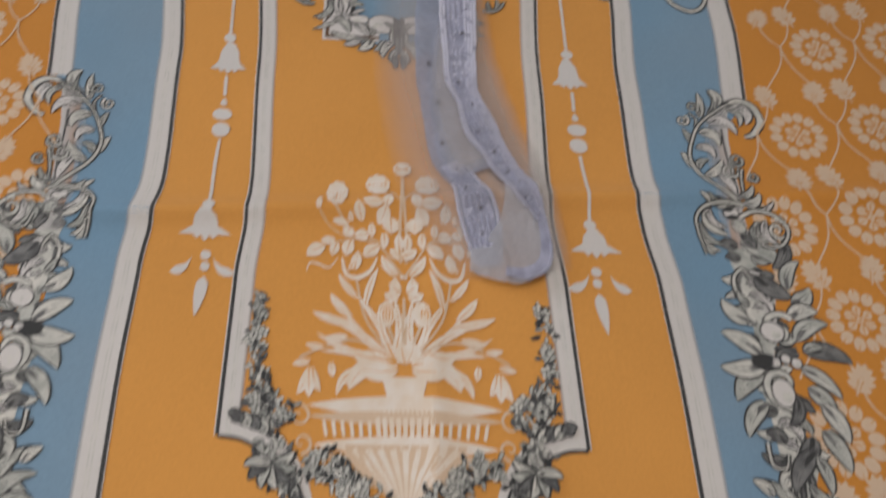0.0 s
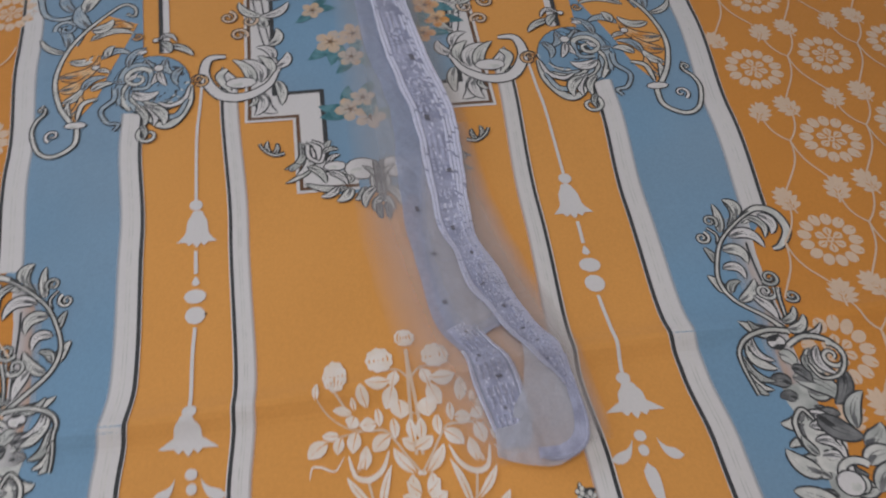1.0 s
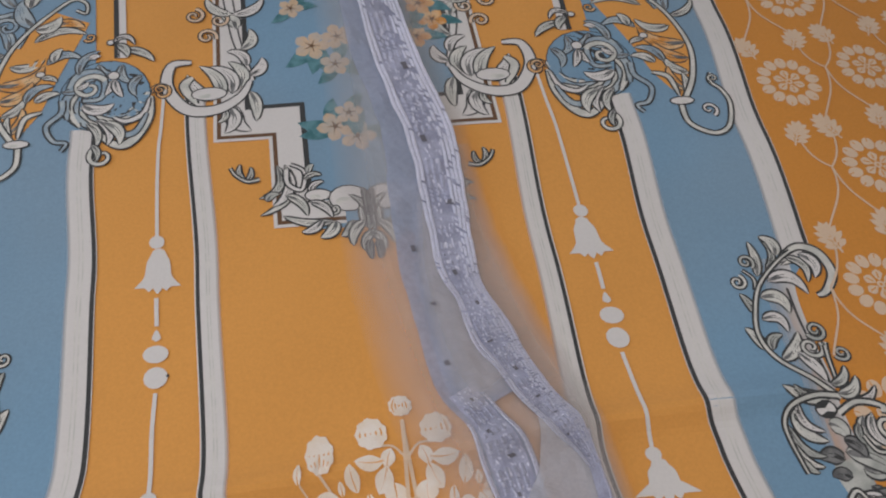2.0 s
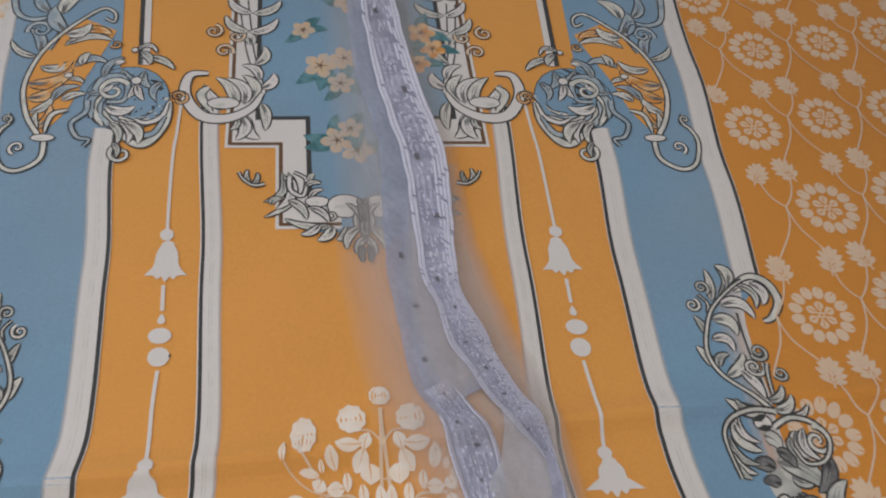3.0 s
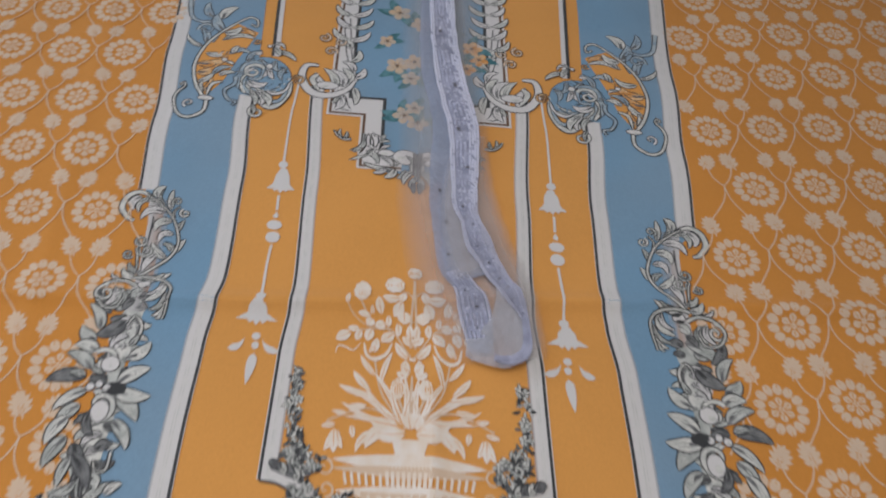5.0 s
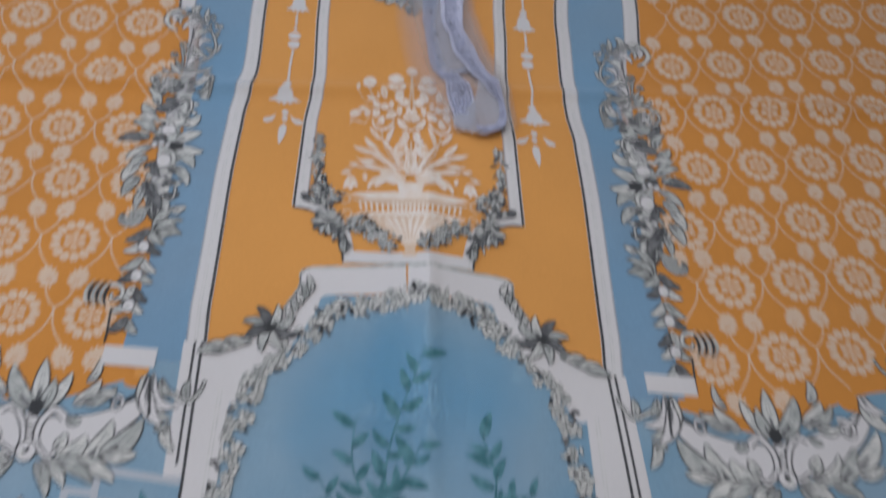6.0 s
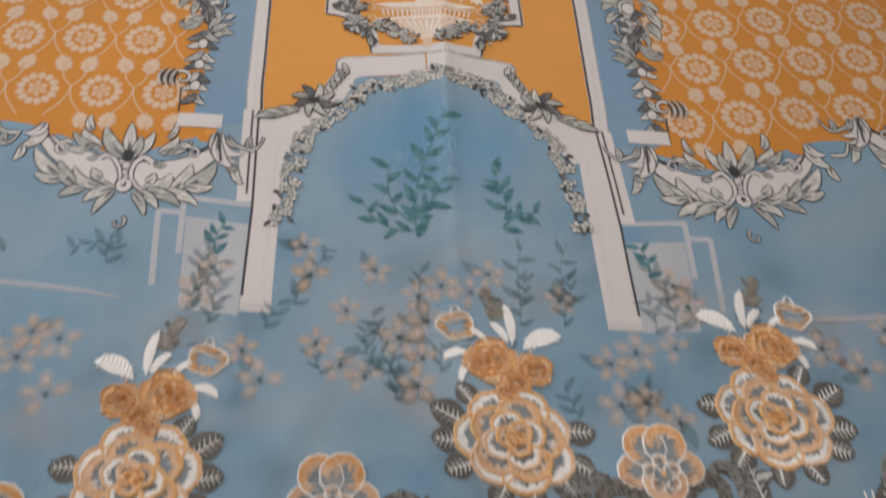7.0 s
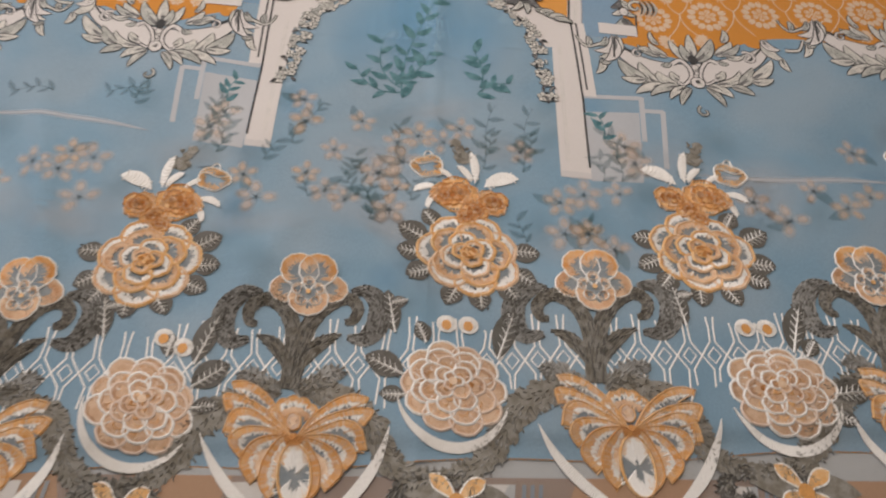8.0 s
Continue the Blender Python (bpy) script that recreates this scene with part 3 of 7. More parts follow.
def garland(s):
    """Engraved acanthus garland that runs down the edge of the blue stripe."""
    p = Print(5).at(0, 0, flip=s)
    if s < 0:
        p.at(-0.002, -0.008, flip=s)
    edge = [(0.1935, 0.285), (0.189, 0.262), (0.187, 0.24), (0.185, 0.215), (0.186, 0.19)]
    p.strip([(a - 0.014, b) for a, b in edge], edge, W_WHITE, fl=0.2, fr=1.0)
    p.rebase(2)
    stroke(p, [(0.1864, 0.2690), (0.1853, 0.2540), (0.1851, 0.2380), (0.1839, 0.2210)], 0.0012, INK, line)
    blade(p, (0.1749, 0.2760), (0.1772, 0.2950), 0.0051, -0.10, PALE)
    blade(p, (0.1801, 0.2790), (0.1834, 0.2970), 0.0034, -0.30, GREY)
    blade(p, (0.1876, 0.2860), (0.1834, 0.2970), 0.0068, -0.35, PALE)
    blade(p, (0.1665, 0.2570), (0.1633, 0.2680), 0.0043, -0.10, GREY)
    blade(p, (0.1642, 0.2390), (0.1591, 0.2510), 0.0060, -0.10, PALE)
    stroke(p, [(0.1714, 0.2690), (0.1728, 0.2750), (0.1692, 0.2800)], 0.0012, PALE, taper)
    p.curl((0.1724, 0.2840), 0.0039, 1.40, 300, 0.0012, GREY, INK, line=0.0008)
    p.curl((0.1647, 0.2740), 0.0040, -1.40, 60, 0.0013, PALE, INK, line=0.0008)
    blade(p, (0.1721, 0.2650), (0.1824, 0.2560), 0.0082, 0.45, PALE)
    blade(p, (0.1683, 0.2540), (0.1778, 0.2470), 0.0061, 0.50, WHITE)
    blade(p, (0.1672, 0.2390), (0.1747, 0.2460), 0.0048, 0.30, GREY)
    blade(p, (0.1688, 0.2340), (0.1818, 0.2470), 0.0065, -0.15, PALE)
    blade(p, (0.1771, 0.2370), (0.1830, 0.2220), 0.0067, 0.10, WHITE)
    blade(p, (0.1787, 0.2730), (0.1951, 0.2650), 0.0079, 0.40, WHITE)
    blade(p, (0.1882, 0.2810), (0.1972, 0.2810), 0.0046, 0.30, PALE)
    blade(p, (0.1915, 0.2850), (0.1975, 0.2710), 0.0048, 0.38, PALE)
    blade(p, (0.1986, 0.2860), (0.2017, 0.2730), 0.0072, 0.38, WHITE)
    stroke(p, [(0.1895, 0.2850), (0.1999, 0.2900), (0.2086, 0.2860), (0.2108, 0.2750), (0.2042, 0.2660), (0.1990, 0.2640)], 0.0048, PALE, swell)
    stroke(p, [(0.1865, 0.2150), (0.1771, 0.2240), (0.1669, 0.2350), (0.1638, 0.2470), (0.1677, 0.2600), (0.1746, 0.2720), (0.1874, 0.2830), (0.1957, 0.2880)], 0.0023, PALE, taper)
    p.curl((0.1898, 0.2470), 0.0048, 1.50, 200, 0.0015, GREY, INK, line=0.0008)
    p.curl((0.1842, 0.2390), 0.0055, -1.40, 20, 0.0017, PALE, INK, line=0.0008)
    p.curl((0.1959, 0.2350), 0.0038, 1.40, 200, 0.0012, GREY, INK, line=0.0008)
    stroke(p, [(0.1914, 0.2410), (0.1887, 0.2320), (0.1868, 0.2200)], 0.0017, PALE, taper)
    blade(p, (0.1839, 0.2210), (0.1935, 0.2290), 0.0044, -0.25, GREY)
    blade(p, (0.1856, 0.2170), (0.1961, 0.2240), 0.0061, -0.30, PALE)
    blade(p, (0.1914, 0.2140), (0.2028, 0.2190), 0.0034, -0.25, WHITE)
    blade(p, (0.1816, 0.2160), (0.1620, 0.2220), 0.0065, 0.14, PALE)
    blade(p, (0.1756, 0.2160), (0.1670, 0.2220), 0.0034, 0.20, GREY)
    white_lobe(p, (0.1782, 0.2110), 0.0041, 0.0031)
    blade(p, (0.1643, 0.2120), (0.1743, 0.1980), 0.0068, -0.28, PALE)
    blade(p, (0.1665, 0.2150), (0.1745, 0.2020), 0.0040, -0.30, WHITE)
    blade(p, (0.1598, 0.2060), (0.1708, 0.1920), 0.0050, -0.28, GREY)
    blade(p, (0.1593, 0.1990), (0.1685, 0.1880), 0.0040, -0.25, PALE)
    blade(p, (0.1599, 0.1930), (0.1654, 0.1860), 0.0041, -0.20, GREY)
    stroke(p, [(0.1856, 0.2160), (0.1756, 0.2170), (0.1644, 0.2140), (0.1590, 0.2080), (0.1584, 0.2000), (0.1604, 0.1860)], 0.0023, PALE, taper)
    blade(p, (0.1768, 0.2050), (0.1823, 0.1980), 0.0088, 0.30, GREY)
    blade(p, (0.1803, 0.1980), (0.1867, 0.1900), 0.0061, 0.25, DUSK)
    blade(p, (0.1929, 0.2070), (0.1950, 0.1940), 0.0061, -0.30, PALE)
    blade(p, (0.1970, 0.2080), (0.2009, 0.1930), 0.0050, -0.35, WHITE)
    blade(p, (0.1897, 0.2040), (0.1890, 0.1950), 0.0036, -0.20, GREY)
    p.curl((0.2015, 0.2020), 0.0070, -1.40, 90, 0.0022, PALE, INK, line=0.0008)
    stroke(p, [(0.1830, 0.2090), (0.1923, 0.2130), (0.2031, 0.2100), (0.2075, 0.2020), (0.2019, 0.1930), (0.1928, 0.1920), (0.1893, 0.1990)], 0.0025, PALE, taper)
    if s < 0:
        p.at(-0.003, 0.001, flip=s)
    p.rebase(2)
    rnd = random.Random(17)
    core = [(0.1805 + 0.003 * math.sin(90 * v), v) for v in steps(0.190, 0.066, 0.006)]
    p.ribbon(core, lambda t: 0.0105 + 0.003 * math.sin(23 * t), GREY)
    for k in range(34):
        v, d = 0.190 - 0.0036 * k, (1 if k % 2 else -1)
        reach, drop = rnd.uniform(0.009, 0.0165), rnd.uniform(-0.011, 0.004)
        blade(p, (0.1805 + d * 0.003, v), (0.1805 + d * reach, v + drop), rnd.uniform(0.0050, 0.0085), 0.22 * d * rnd.choice((-1, 1)), rnd.choice((GREY, DUSK, PALE, DUSK)))
    p.rebase(60)
    p.blob((0.1816, 0.1610), 0.0078, 0.0143, PALE, n=22, lobes=5, depth=0.12)
    blade(p, (0.1770, 0.1566), (0.1871, 0.1466), 0.0056, 0.40, WHITE)
    blade(p, (0.1770, 0.1633), (0.1871, 0.1533), 0.0056, 0.40, WHITE)
    blade(p, (0.1770, 0.1700), (0.1871, 0.1600), 0.0056, 0.40, WHITE)
    blade(p, (0.1770, 0.1751), (0.1871, 0.1651), 0.0056, 0.40, WHITE)
    p.blob((0.1800, 0.0970), 0.0075, 0.0204, PALE, n=22, lobes=5, depth=0.12)
    blade(p, (0.1756, 0.0890), (0.1853, 0.0790), 0.0056, 0.40, WHITE)
    blade(p, (0.1756, 0.0986), (0.1853, 0.0886), 0.0056, 0.40, WHITE)
    blade(p, (0.1756, 0.1082), (0.1853, 0.0982), 0.0056, 0.40, WHITE)
    blade(p, (0.1756, 0.1154), (0.1853, 0.1054), 0.0056, 0.40, WHITE)
    blade(p, (0.1789, 0.1930), (0.1988, 0.1780), 0.0128, 0.20, GREY)
    blade(p, (0.2031, 0.1960), (0.1929, 0.1790), 0.0080, 0.20, DUSK)
    blade(p, (0.1826, 0.1750), (0.1997, 0.1630), 0.0124, -0.12, DUSK)
    blade(p, (0.1980, 0.1670), (0.2082, 0.1840), 0.0088, 0.20, GREY)
    stroke(p, [(0.1717, 0.1620), (0.1714, 0.1720), (0.1768, 0.1780), (0.1805, 0.1730)], 0.0024, PALE, taper)
    blade(p, (0.1747, 0.1490), (0.1626, 0.1610), 0.0104, 0.15, PALE)
    blade(p, (0.1763, 0.1570), (0.1720, 0.1660), 0.0046, 0.10, GREY)
    blade(p, (0.1765, 0.1320), (0.1583, 0.1430), 0.0116, -0.10, PALE)
    blade(p, (0.1781, 0.1260), (0.1588, 0.1080), 0.0132, -0.12, GREY)
    blade(p, (0.1771, 0.1270), (0.1540, 0.1250), 0.0116, 0.10, PALE)
    blade(p, (0.1975, 0.1600), (0.2092, 0.1690), 0.0107, -0.20, GREY)
    blade(p, (0.1949, 0.1510), (0.2102, 0.1550), 0.0104, 0.20, PALE)
    blade(p, (0.1950, 0.1390), (0.2137, 0.1490), 0.0104, 0.20, GREY)
    blade(p, (0.1966, 0.1340), (0.2203, 0.1290), 0.0116, 0.15, DUSK)
    blade(p, (0.1931, 0.1260), (0.2100, 0.1110), 0.0086, 0.12, PALE)
    blade(p, (0.1976, 0.1340), (0.2078, 0.1360), 0.0055, 0.20, GREY)
    blade(p, (0.1944, 0.1160), (0.2054, 0.1030), 0.0107, 0.10, GREY)
    blade(p, (0.1988, 0.1080), (0.2075, 0.0900), 0.0107, 0.12, PALE)
    blade(p, (0.1959, 0.0960), (0.2045, 0.0770), 0.0108, 0.10, GREY)
    p.curl((0.1884, 0.1450), 0.0094, 1.10, 40, 0.0030, PALE, INK, line=0.0008)
    white_lobe(p, (0.1844, 0.1440), 0.0056, 0.0052)
    p.curl((0.1834, 0.1170), 0.0116, -1.00, -60, 0.0037, PALE, INK, line=0.0008)
    white_lobe(p, (0.1821, 0.1130), 0.0052, 0.0068)
    blade(p, (0.1738, 0.1080), (0.1606, 0.0910), 0.0097, -0.15, GREY)
    blade(p, (0.1880, 0.1110), (0.1810, 0.0970), 0.0061, 0.20, DUSK)
    stroke(p, [(0.1684, 0.0890), (0.1687, 0.0790), (0.1746, 0.0780), (0.1770, 0.0840)], 0.0017, PALE, taper)
    blade(p, (0.1907, 0.0930), (0.1798, 0.0800), 0.0099, 0.15, DUSK)
    blade(p, (0.1902, 0.0860), (0.1758, 0.0670), 0.0102, -0.10, DUSK)
    blade(p, (0.1900, 0.0840), (0.1928, 0.0670), 0.0071, 0.10, GREY)
    blade(p, (0.1657, 0.0650), (0.1572, 0.0720), 0.0062, -0.15, PALE)
    p.blob((0.1772, 0.1280), 0.0072, 0.0044, INK, n=22)
    white_lobe(p, (0.1822, 0.1280), 0.0022, 0.0022)
    white_lobe(p, (0.1874, 0.1300), 0.0022, 0.0022)
    white_lobe(p, (0.1922, 0.1280), 0.0024, 0.0024)
    # lower turn
    p.rebase(70)
    for k in range(4):
        frond(p, (0.183 - 0.002 * k, 0.080 - 0.003 * k), (0.174 - 0.004 * k, 0.058 - 0.001 * k), 0.0070, 0.22, (DUSK, GREY)[k % 2], hatch=3)
    for k in range(3):
        frond(p, (0.176 - 0.001 * k, 0.048 - 0.003 * k), (0.1605 - 0.001 * k, 0.0695 - 0.0105 * k), 0.0066, -0.35, GREY, hatch=3)
    for k in range(5):
        p.curl((0.1975, 0.0605), 0.0130 - 0.0021 * k, 0.72, 150 - 10 * k, 0.0026, (GREY, PALE)[k % 2], INK, line=0.0006, n=14)
    for k in range(7):
        v = 0.052 - 0.0115 * k
        for d in (-1, 1):
            a = (0.1805, v)
            frond(p, a, (a[0] + d * (0.0125 - 0.0006 * k), v - 0.0105 + 0.003 * (k % 2)), 0.0068, -0.25 * d, (GREY, DUSK, PALE)[(k + (d > 0)) % 3])
        if k % 2:
            white_lobe(p, (0.1808, v - 0.004), 0.0036, 0.0046)
    for k in range(6):
        p.ribbon(bezier((0.1955 + 0.0024 * k, -0.0115), (0.2015 + 0.0026 * k, -0.002), (0.1935 + 0.0026 * k, 0.0075), n=7), lambda t: 0.0022 * math.sin(math.pi * (0.1 + 0.8 * t)), (INK, GREY)[k % 2])
    p.curl((0.192, -0.002), 0.0078, 0.9, 60, 0.0028, PALE, INK)
    p.ribbon([(0.1915, -0.012), (0.190, -0.030), (0.190, -0.037)], 0.0015, INK)
    if s < 0:
        p.at(-0.002, -0.011, flip=s)
    p.strip([(0.1565, -0.0265), (0.1565, -0.0395)], [(0.1900, -0.0265), (0.1900, -0.0395)], WHITE)
    p.done("acanthus_garland_print", cloth, "black and white engraved acanthus garland print")


for s in (-1, 1):
    garland(s)


def shell(s):
    """Blue rocaille scroll with its plume and hooked stem."""
    p = Print(5).at(0, 0, flip=s)
    # white and ink line that stands on the scroll
    vs = steps(0.442, 0.62)
    p.strip([(0.1225 + 0.06 * (v - 0.44), v) for v in vs], [(0.1275 + 0.06 * (v - 0.44), v) for v in vs], WHITE)
    p.strip([(0.1265 + 0.06 * (v - 0.44), v) for v in vs], [(0.1295 + 0.06 * (v - 0.44), v) for v in vs], INK)
    p.strip(spline([(0.1782, 0.3860), (0.1871, 0.4010), (0.1925, 0.4230), (0.1888, 0.4470), (0.1794, 0.4660), (0.1663, 0.4820)], 5), spline([(0.1761, 0.3870), (0.1658, 0.4050), (0.1603, 0.4260), (0.1552, 0.4420), (0.1502, 0.4560), (0.1451, 0.4710)], 5), GOLD)
    blade(p, (0.1863, 0.4400), (0.1678, 0.4470), 0.0076, 0.30, PALE)
    blade(p, (0.1913, 0.4260), (0.1673, 0.4400), 0.0116, 0.28, ORANGE)
    blade(p, (0.1892, 0.4140), (0.1722, 0.4280), 0.0104, 0.25, ORANGE)
    blade(p, (0.1860, 0.4030), (0.1750, 0.4160), 0.0068, 0.20, PALE)
    blade(p, (0.1808, 0.3910), (0.1756, 0.4090), 0.0065, 0.20, ORANGE)
    blade(p, (0.1791, 0.3870), (0.1819, 0.4040), 0.0048, -0.10, PALE)
    blade(p, (0.1750, 0.4580), (0.1457, 0.4620), 0.0065, -0.25, PALE)
    blade(p, (0.1651, 0.4710), (0.1474, 0.4670), 0.0076, -0.20, ORANGE)
    blade(p, (0.1753, 0.4680), (0.1616, 0.4780), 0.0098, 0.25, PALE)
    blade(p, (0.1887, 0.4480), (0.2067, 0.4620), 0.0051, -0.20, PALE)
    blade(p, (0.1885, 0.4520), (0.1980, 0.4720), 0.0081, 0.20, STEEL)
    p.curl((0.1911, 0.4710), 0.0077, 1.30, -20, 0.0025, STEEL, INK, line=0.0008)
    stroke(p, [(0.2142, 0.5110), (0.2079, 0.4870), (0.1974, 0.4800), (0.1853, 0.4820), (0.1792, 0.4700), (0.1833, 0.4540)], 0.0044, STEEL, taper)
    blade(p, (0.1752, 0.4700), (0.1844, 0.4940), 0.0120, -0.20, STEEL)
    blade(p, (0.1800, 0.4860), (0.1677, 0.5040), 0.0120, -0.25, PALE)
    blade(p, (0.1879, 0.4870), (0.1954, 0.5090), 0.0088, -0.20, STEEL)
    stroke(p, [(0.1782, 0.3860), (0.1871, 0.4010), (0.1925, 0.4230), (0.1888, 0.4470), (0.1794, 0.4660), (0.1663, 0.4820), (0.1556, 0.4910), (0.1479, 0.4870), (0.1475, 0.4790), (0.1533, 0.4820)], 0.0032, PALE, taper)
    # the round scroll
    p.blob((0.1331, 0.4150), 0.0244, 0.0255, INK, n=22)
    p.blob((0.1331, 0.4150), 0.0238, 0.0249, BLUE, n=22)
    for k in range(8):
        t = radians(172 + 21 * k)
        t1, t2 = t + radians(38), t + radians(72)
        o = (0.1331, 0.4150)
        stroke(p, [(o[0] + 0.0242 * math.cos(t), o[1] + 0.0242 * math.sin(t)), (o[0] + 0.0199 * math.cos(t1), o[1] + 0.0199 * math.sin(t1)), (o[0] + 0.0144 * math.cos(t2), o[1] + 0.0144 * math.sin(t2))], 0.0048, (PALE, STEEL)[k % 2], swell)
    for k in range(5):
        t = radians(10 + 34 * k)
        blade(p, (o[0] + 0.0237 * math.cos(t), o[1] + 0.0237 * math.sin(t)), (o[0] + 0.0169 * math.cos(t + 0.7), o[1] + 0.0169 * math.sin(t + 0.7)), 0.0056, 0.3, STEEL)
    stroke(p, [(0.1083, 0.4130), (0.1094, 0.3970), (0.1175, 0.3820), (0.1266, 0.3810), (0.1386, 0.3940)], 0.0059, PALE, swell)
    stroke(p, [(0.1093, 0.4120), (0.1121, 0.4010), (0.1205, 0.3960), (0.1273, 0.3990)], 0.0034, WHITE, swell)
    stroke(p, [(0.1101, 0.4010), (0.1161, 0.3880), (0.1261, 0.3880), (0.1335, 0.3960)], 0.0042, STEEL, swell)
    blade(p, (0.1415, 0.3960), (0.1357, 0.3790), 0.0051, -0.25, PALE)
    blade(p, (0.1363, 0.3980), (0.1296, 0.3800), 0.0057, -0.25, WHITE)
    blade(p, (0.1325, 0.3960), (0.1236, 0.3800), 0.0080, -0.25, PALE)
    stroke(p, [(0.1517, 0.4210), (0.1480, 0.4310), (0.1379, 0.4320), (0.1335, 0.4230), (0.1353, 0.4130), (0.1443, 0.4120)], 0.0056, STEEL, taper)
    p.curl((0.1417, 0.4210), 0.0096, -1.20, 150, 0.0031, PALE, INK, line=0.0008)
    blade(p, (0.1446, 0.4090), (0.1276, 0.4090), 0.0088, 0.30, WHITE)
    blade(p, (0.1487, 0.4210), (0.1423, 0.4260), 0.0041, 0.20, WHITE)
    white_lobe(p, (0.1291, 0.4290), 0.0028, 0.0026)
    blade(p, (0.1293, 0.4260), (0.1331, 0.4150), 0.0048, -0.10, WHITE)
    blade(p, (0.1283, 0.4260), (0.1233, 0.4130), 0.0052, 0.10, WHITE)
    blade(p, (0.1663, 0.4400), (0.1471, 0.4430), 0.0068, -0.35, STEEL)
    blade(p, (0.1480, 0.4310), (0.1377, 0.4480), 0.0057, -0.25, STEEL)
    blade(p, (0.1432, 0.4420), (0.1370, 0.4440), 0.0048, -0.20, WHITE)
    white_lobe(p, (0.1688, 0.4330), 0.0021, 0.0018)
    blade(p, (0.1680, 0.4300), (0.1593, 0.4270), 0.0037, -0.20, PALE)
    blade(p, (0.1743, 0.4120), (0.1605, 0.4240), 0.0062, -0.30, STEEL)
    blade(p, (0.1693, 0.4120), (0.1569, 0.4180), 0.0064, -0.20, PALE)
    stroke(p, [(0.1553, 0.4130), (0.1549, 0.4040), (0.1616, 0.3950), (0.1573, 0.3850), (0.1504, 0.3830), (0.1528, 0.3780)], 0.0036, STEEL, taper)
    blade(p, (0.1622, 0.4420), (0.1585, 0.4520), 0.0066, -0.20, PALE)
    blade(p, (0.1313, 0.4540), (0.1185, 0.4510), 0.0035, -0.50, WHITE)
    blade(p, (0.1237, 0.4480), (0.1075, 0.4380), 0.0060, -0.15, PALE)
    blade(p, (0.1285, 0.4520), (0.1222, 0.4420), 0.0060, -0.20, GREY)
    white_lobe(p, (0.1323, 0.4540), 0.0016, 0.0016)
    p.curl((0.1440, 0.4590), 0.0034, -1.30, -20, 0.0011, ORANGE, INK, line=0.0008)
    p.curl((0.1040, 0.4170), 0.0034, -1.30, 180, 0.0011, ORANGE, INK, line=0.0008)
    p.curl((0.1321, 0.3730), 0.0068, -1.20, 60, 0.0022, PALE, INK, line=0.0008)
    blade(p, (0.1376, 0.3810), (0.1344, 0.3700), 0.0037, -0.20, GREY)
    # collar and hooked stem
    stroke(p, [(0.1751, 0.3880), (0.1731, 0.4010), (0.1648, 0.4050)], 0.0032, PALE, swell)
    stroke(p, [(0.1744, 0.3830), (0.1744, 0.3690), (0.1850, 0.3610), (0.1947, 0.3650), (0.2006, 0.3800), (0.1989, 0.3900), (0.1945, 0.3960), (0.1971, 0.4020)], 0.0032, PALE, taper)
    p.curl((0.1973, 0.3980), 0.0030, -1.20, -120, 0.0010, PALE, INK, line=0.0008)
    p.curl((0.1879, 0.3770), 0.0047, 1.10, -70, 0.0015, WHITE, INK, line=0.0008)
    white_lobe(p, (0.1754, 0.3840), 0.0063, 0.0023)
    p.done("rocaille_scroll_print", cloth, "blue engraved rocaille scroll print with plume")


for s in (-1, 1):
    shell(s)


# ---- stepped frame with bouquet at the top of the panel ----
def rect(p, u0, u1, v0, v1, mat, d=0.008):
    vs = steps(v0, v1, d)
    p.strip([(u0, v) for v in vs], [(u1, v) for v in vs], mat, cols=max(1, int(abs(u1 - u0) / d)))


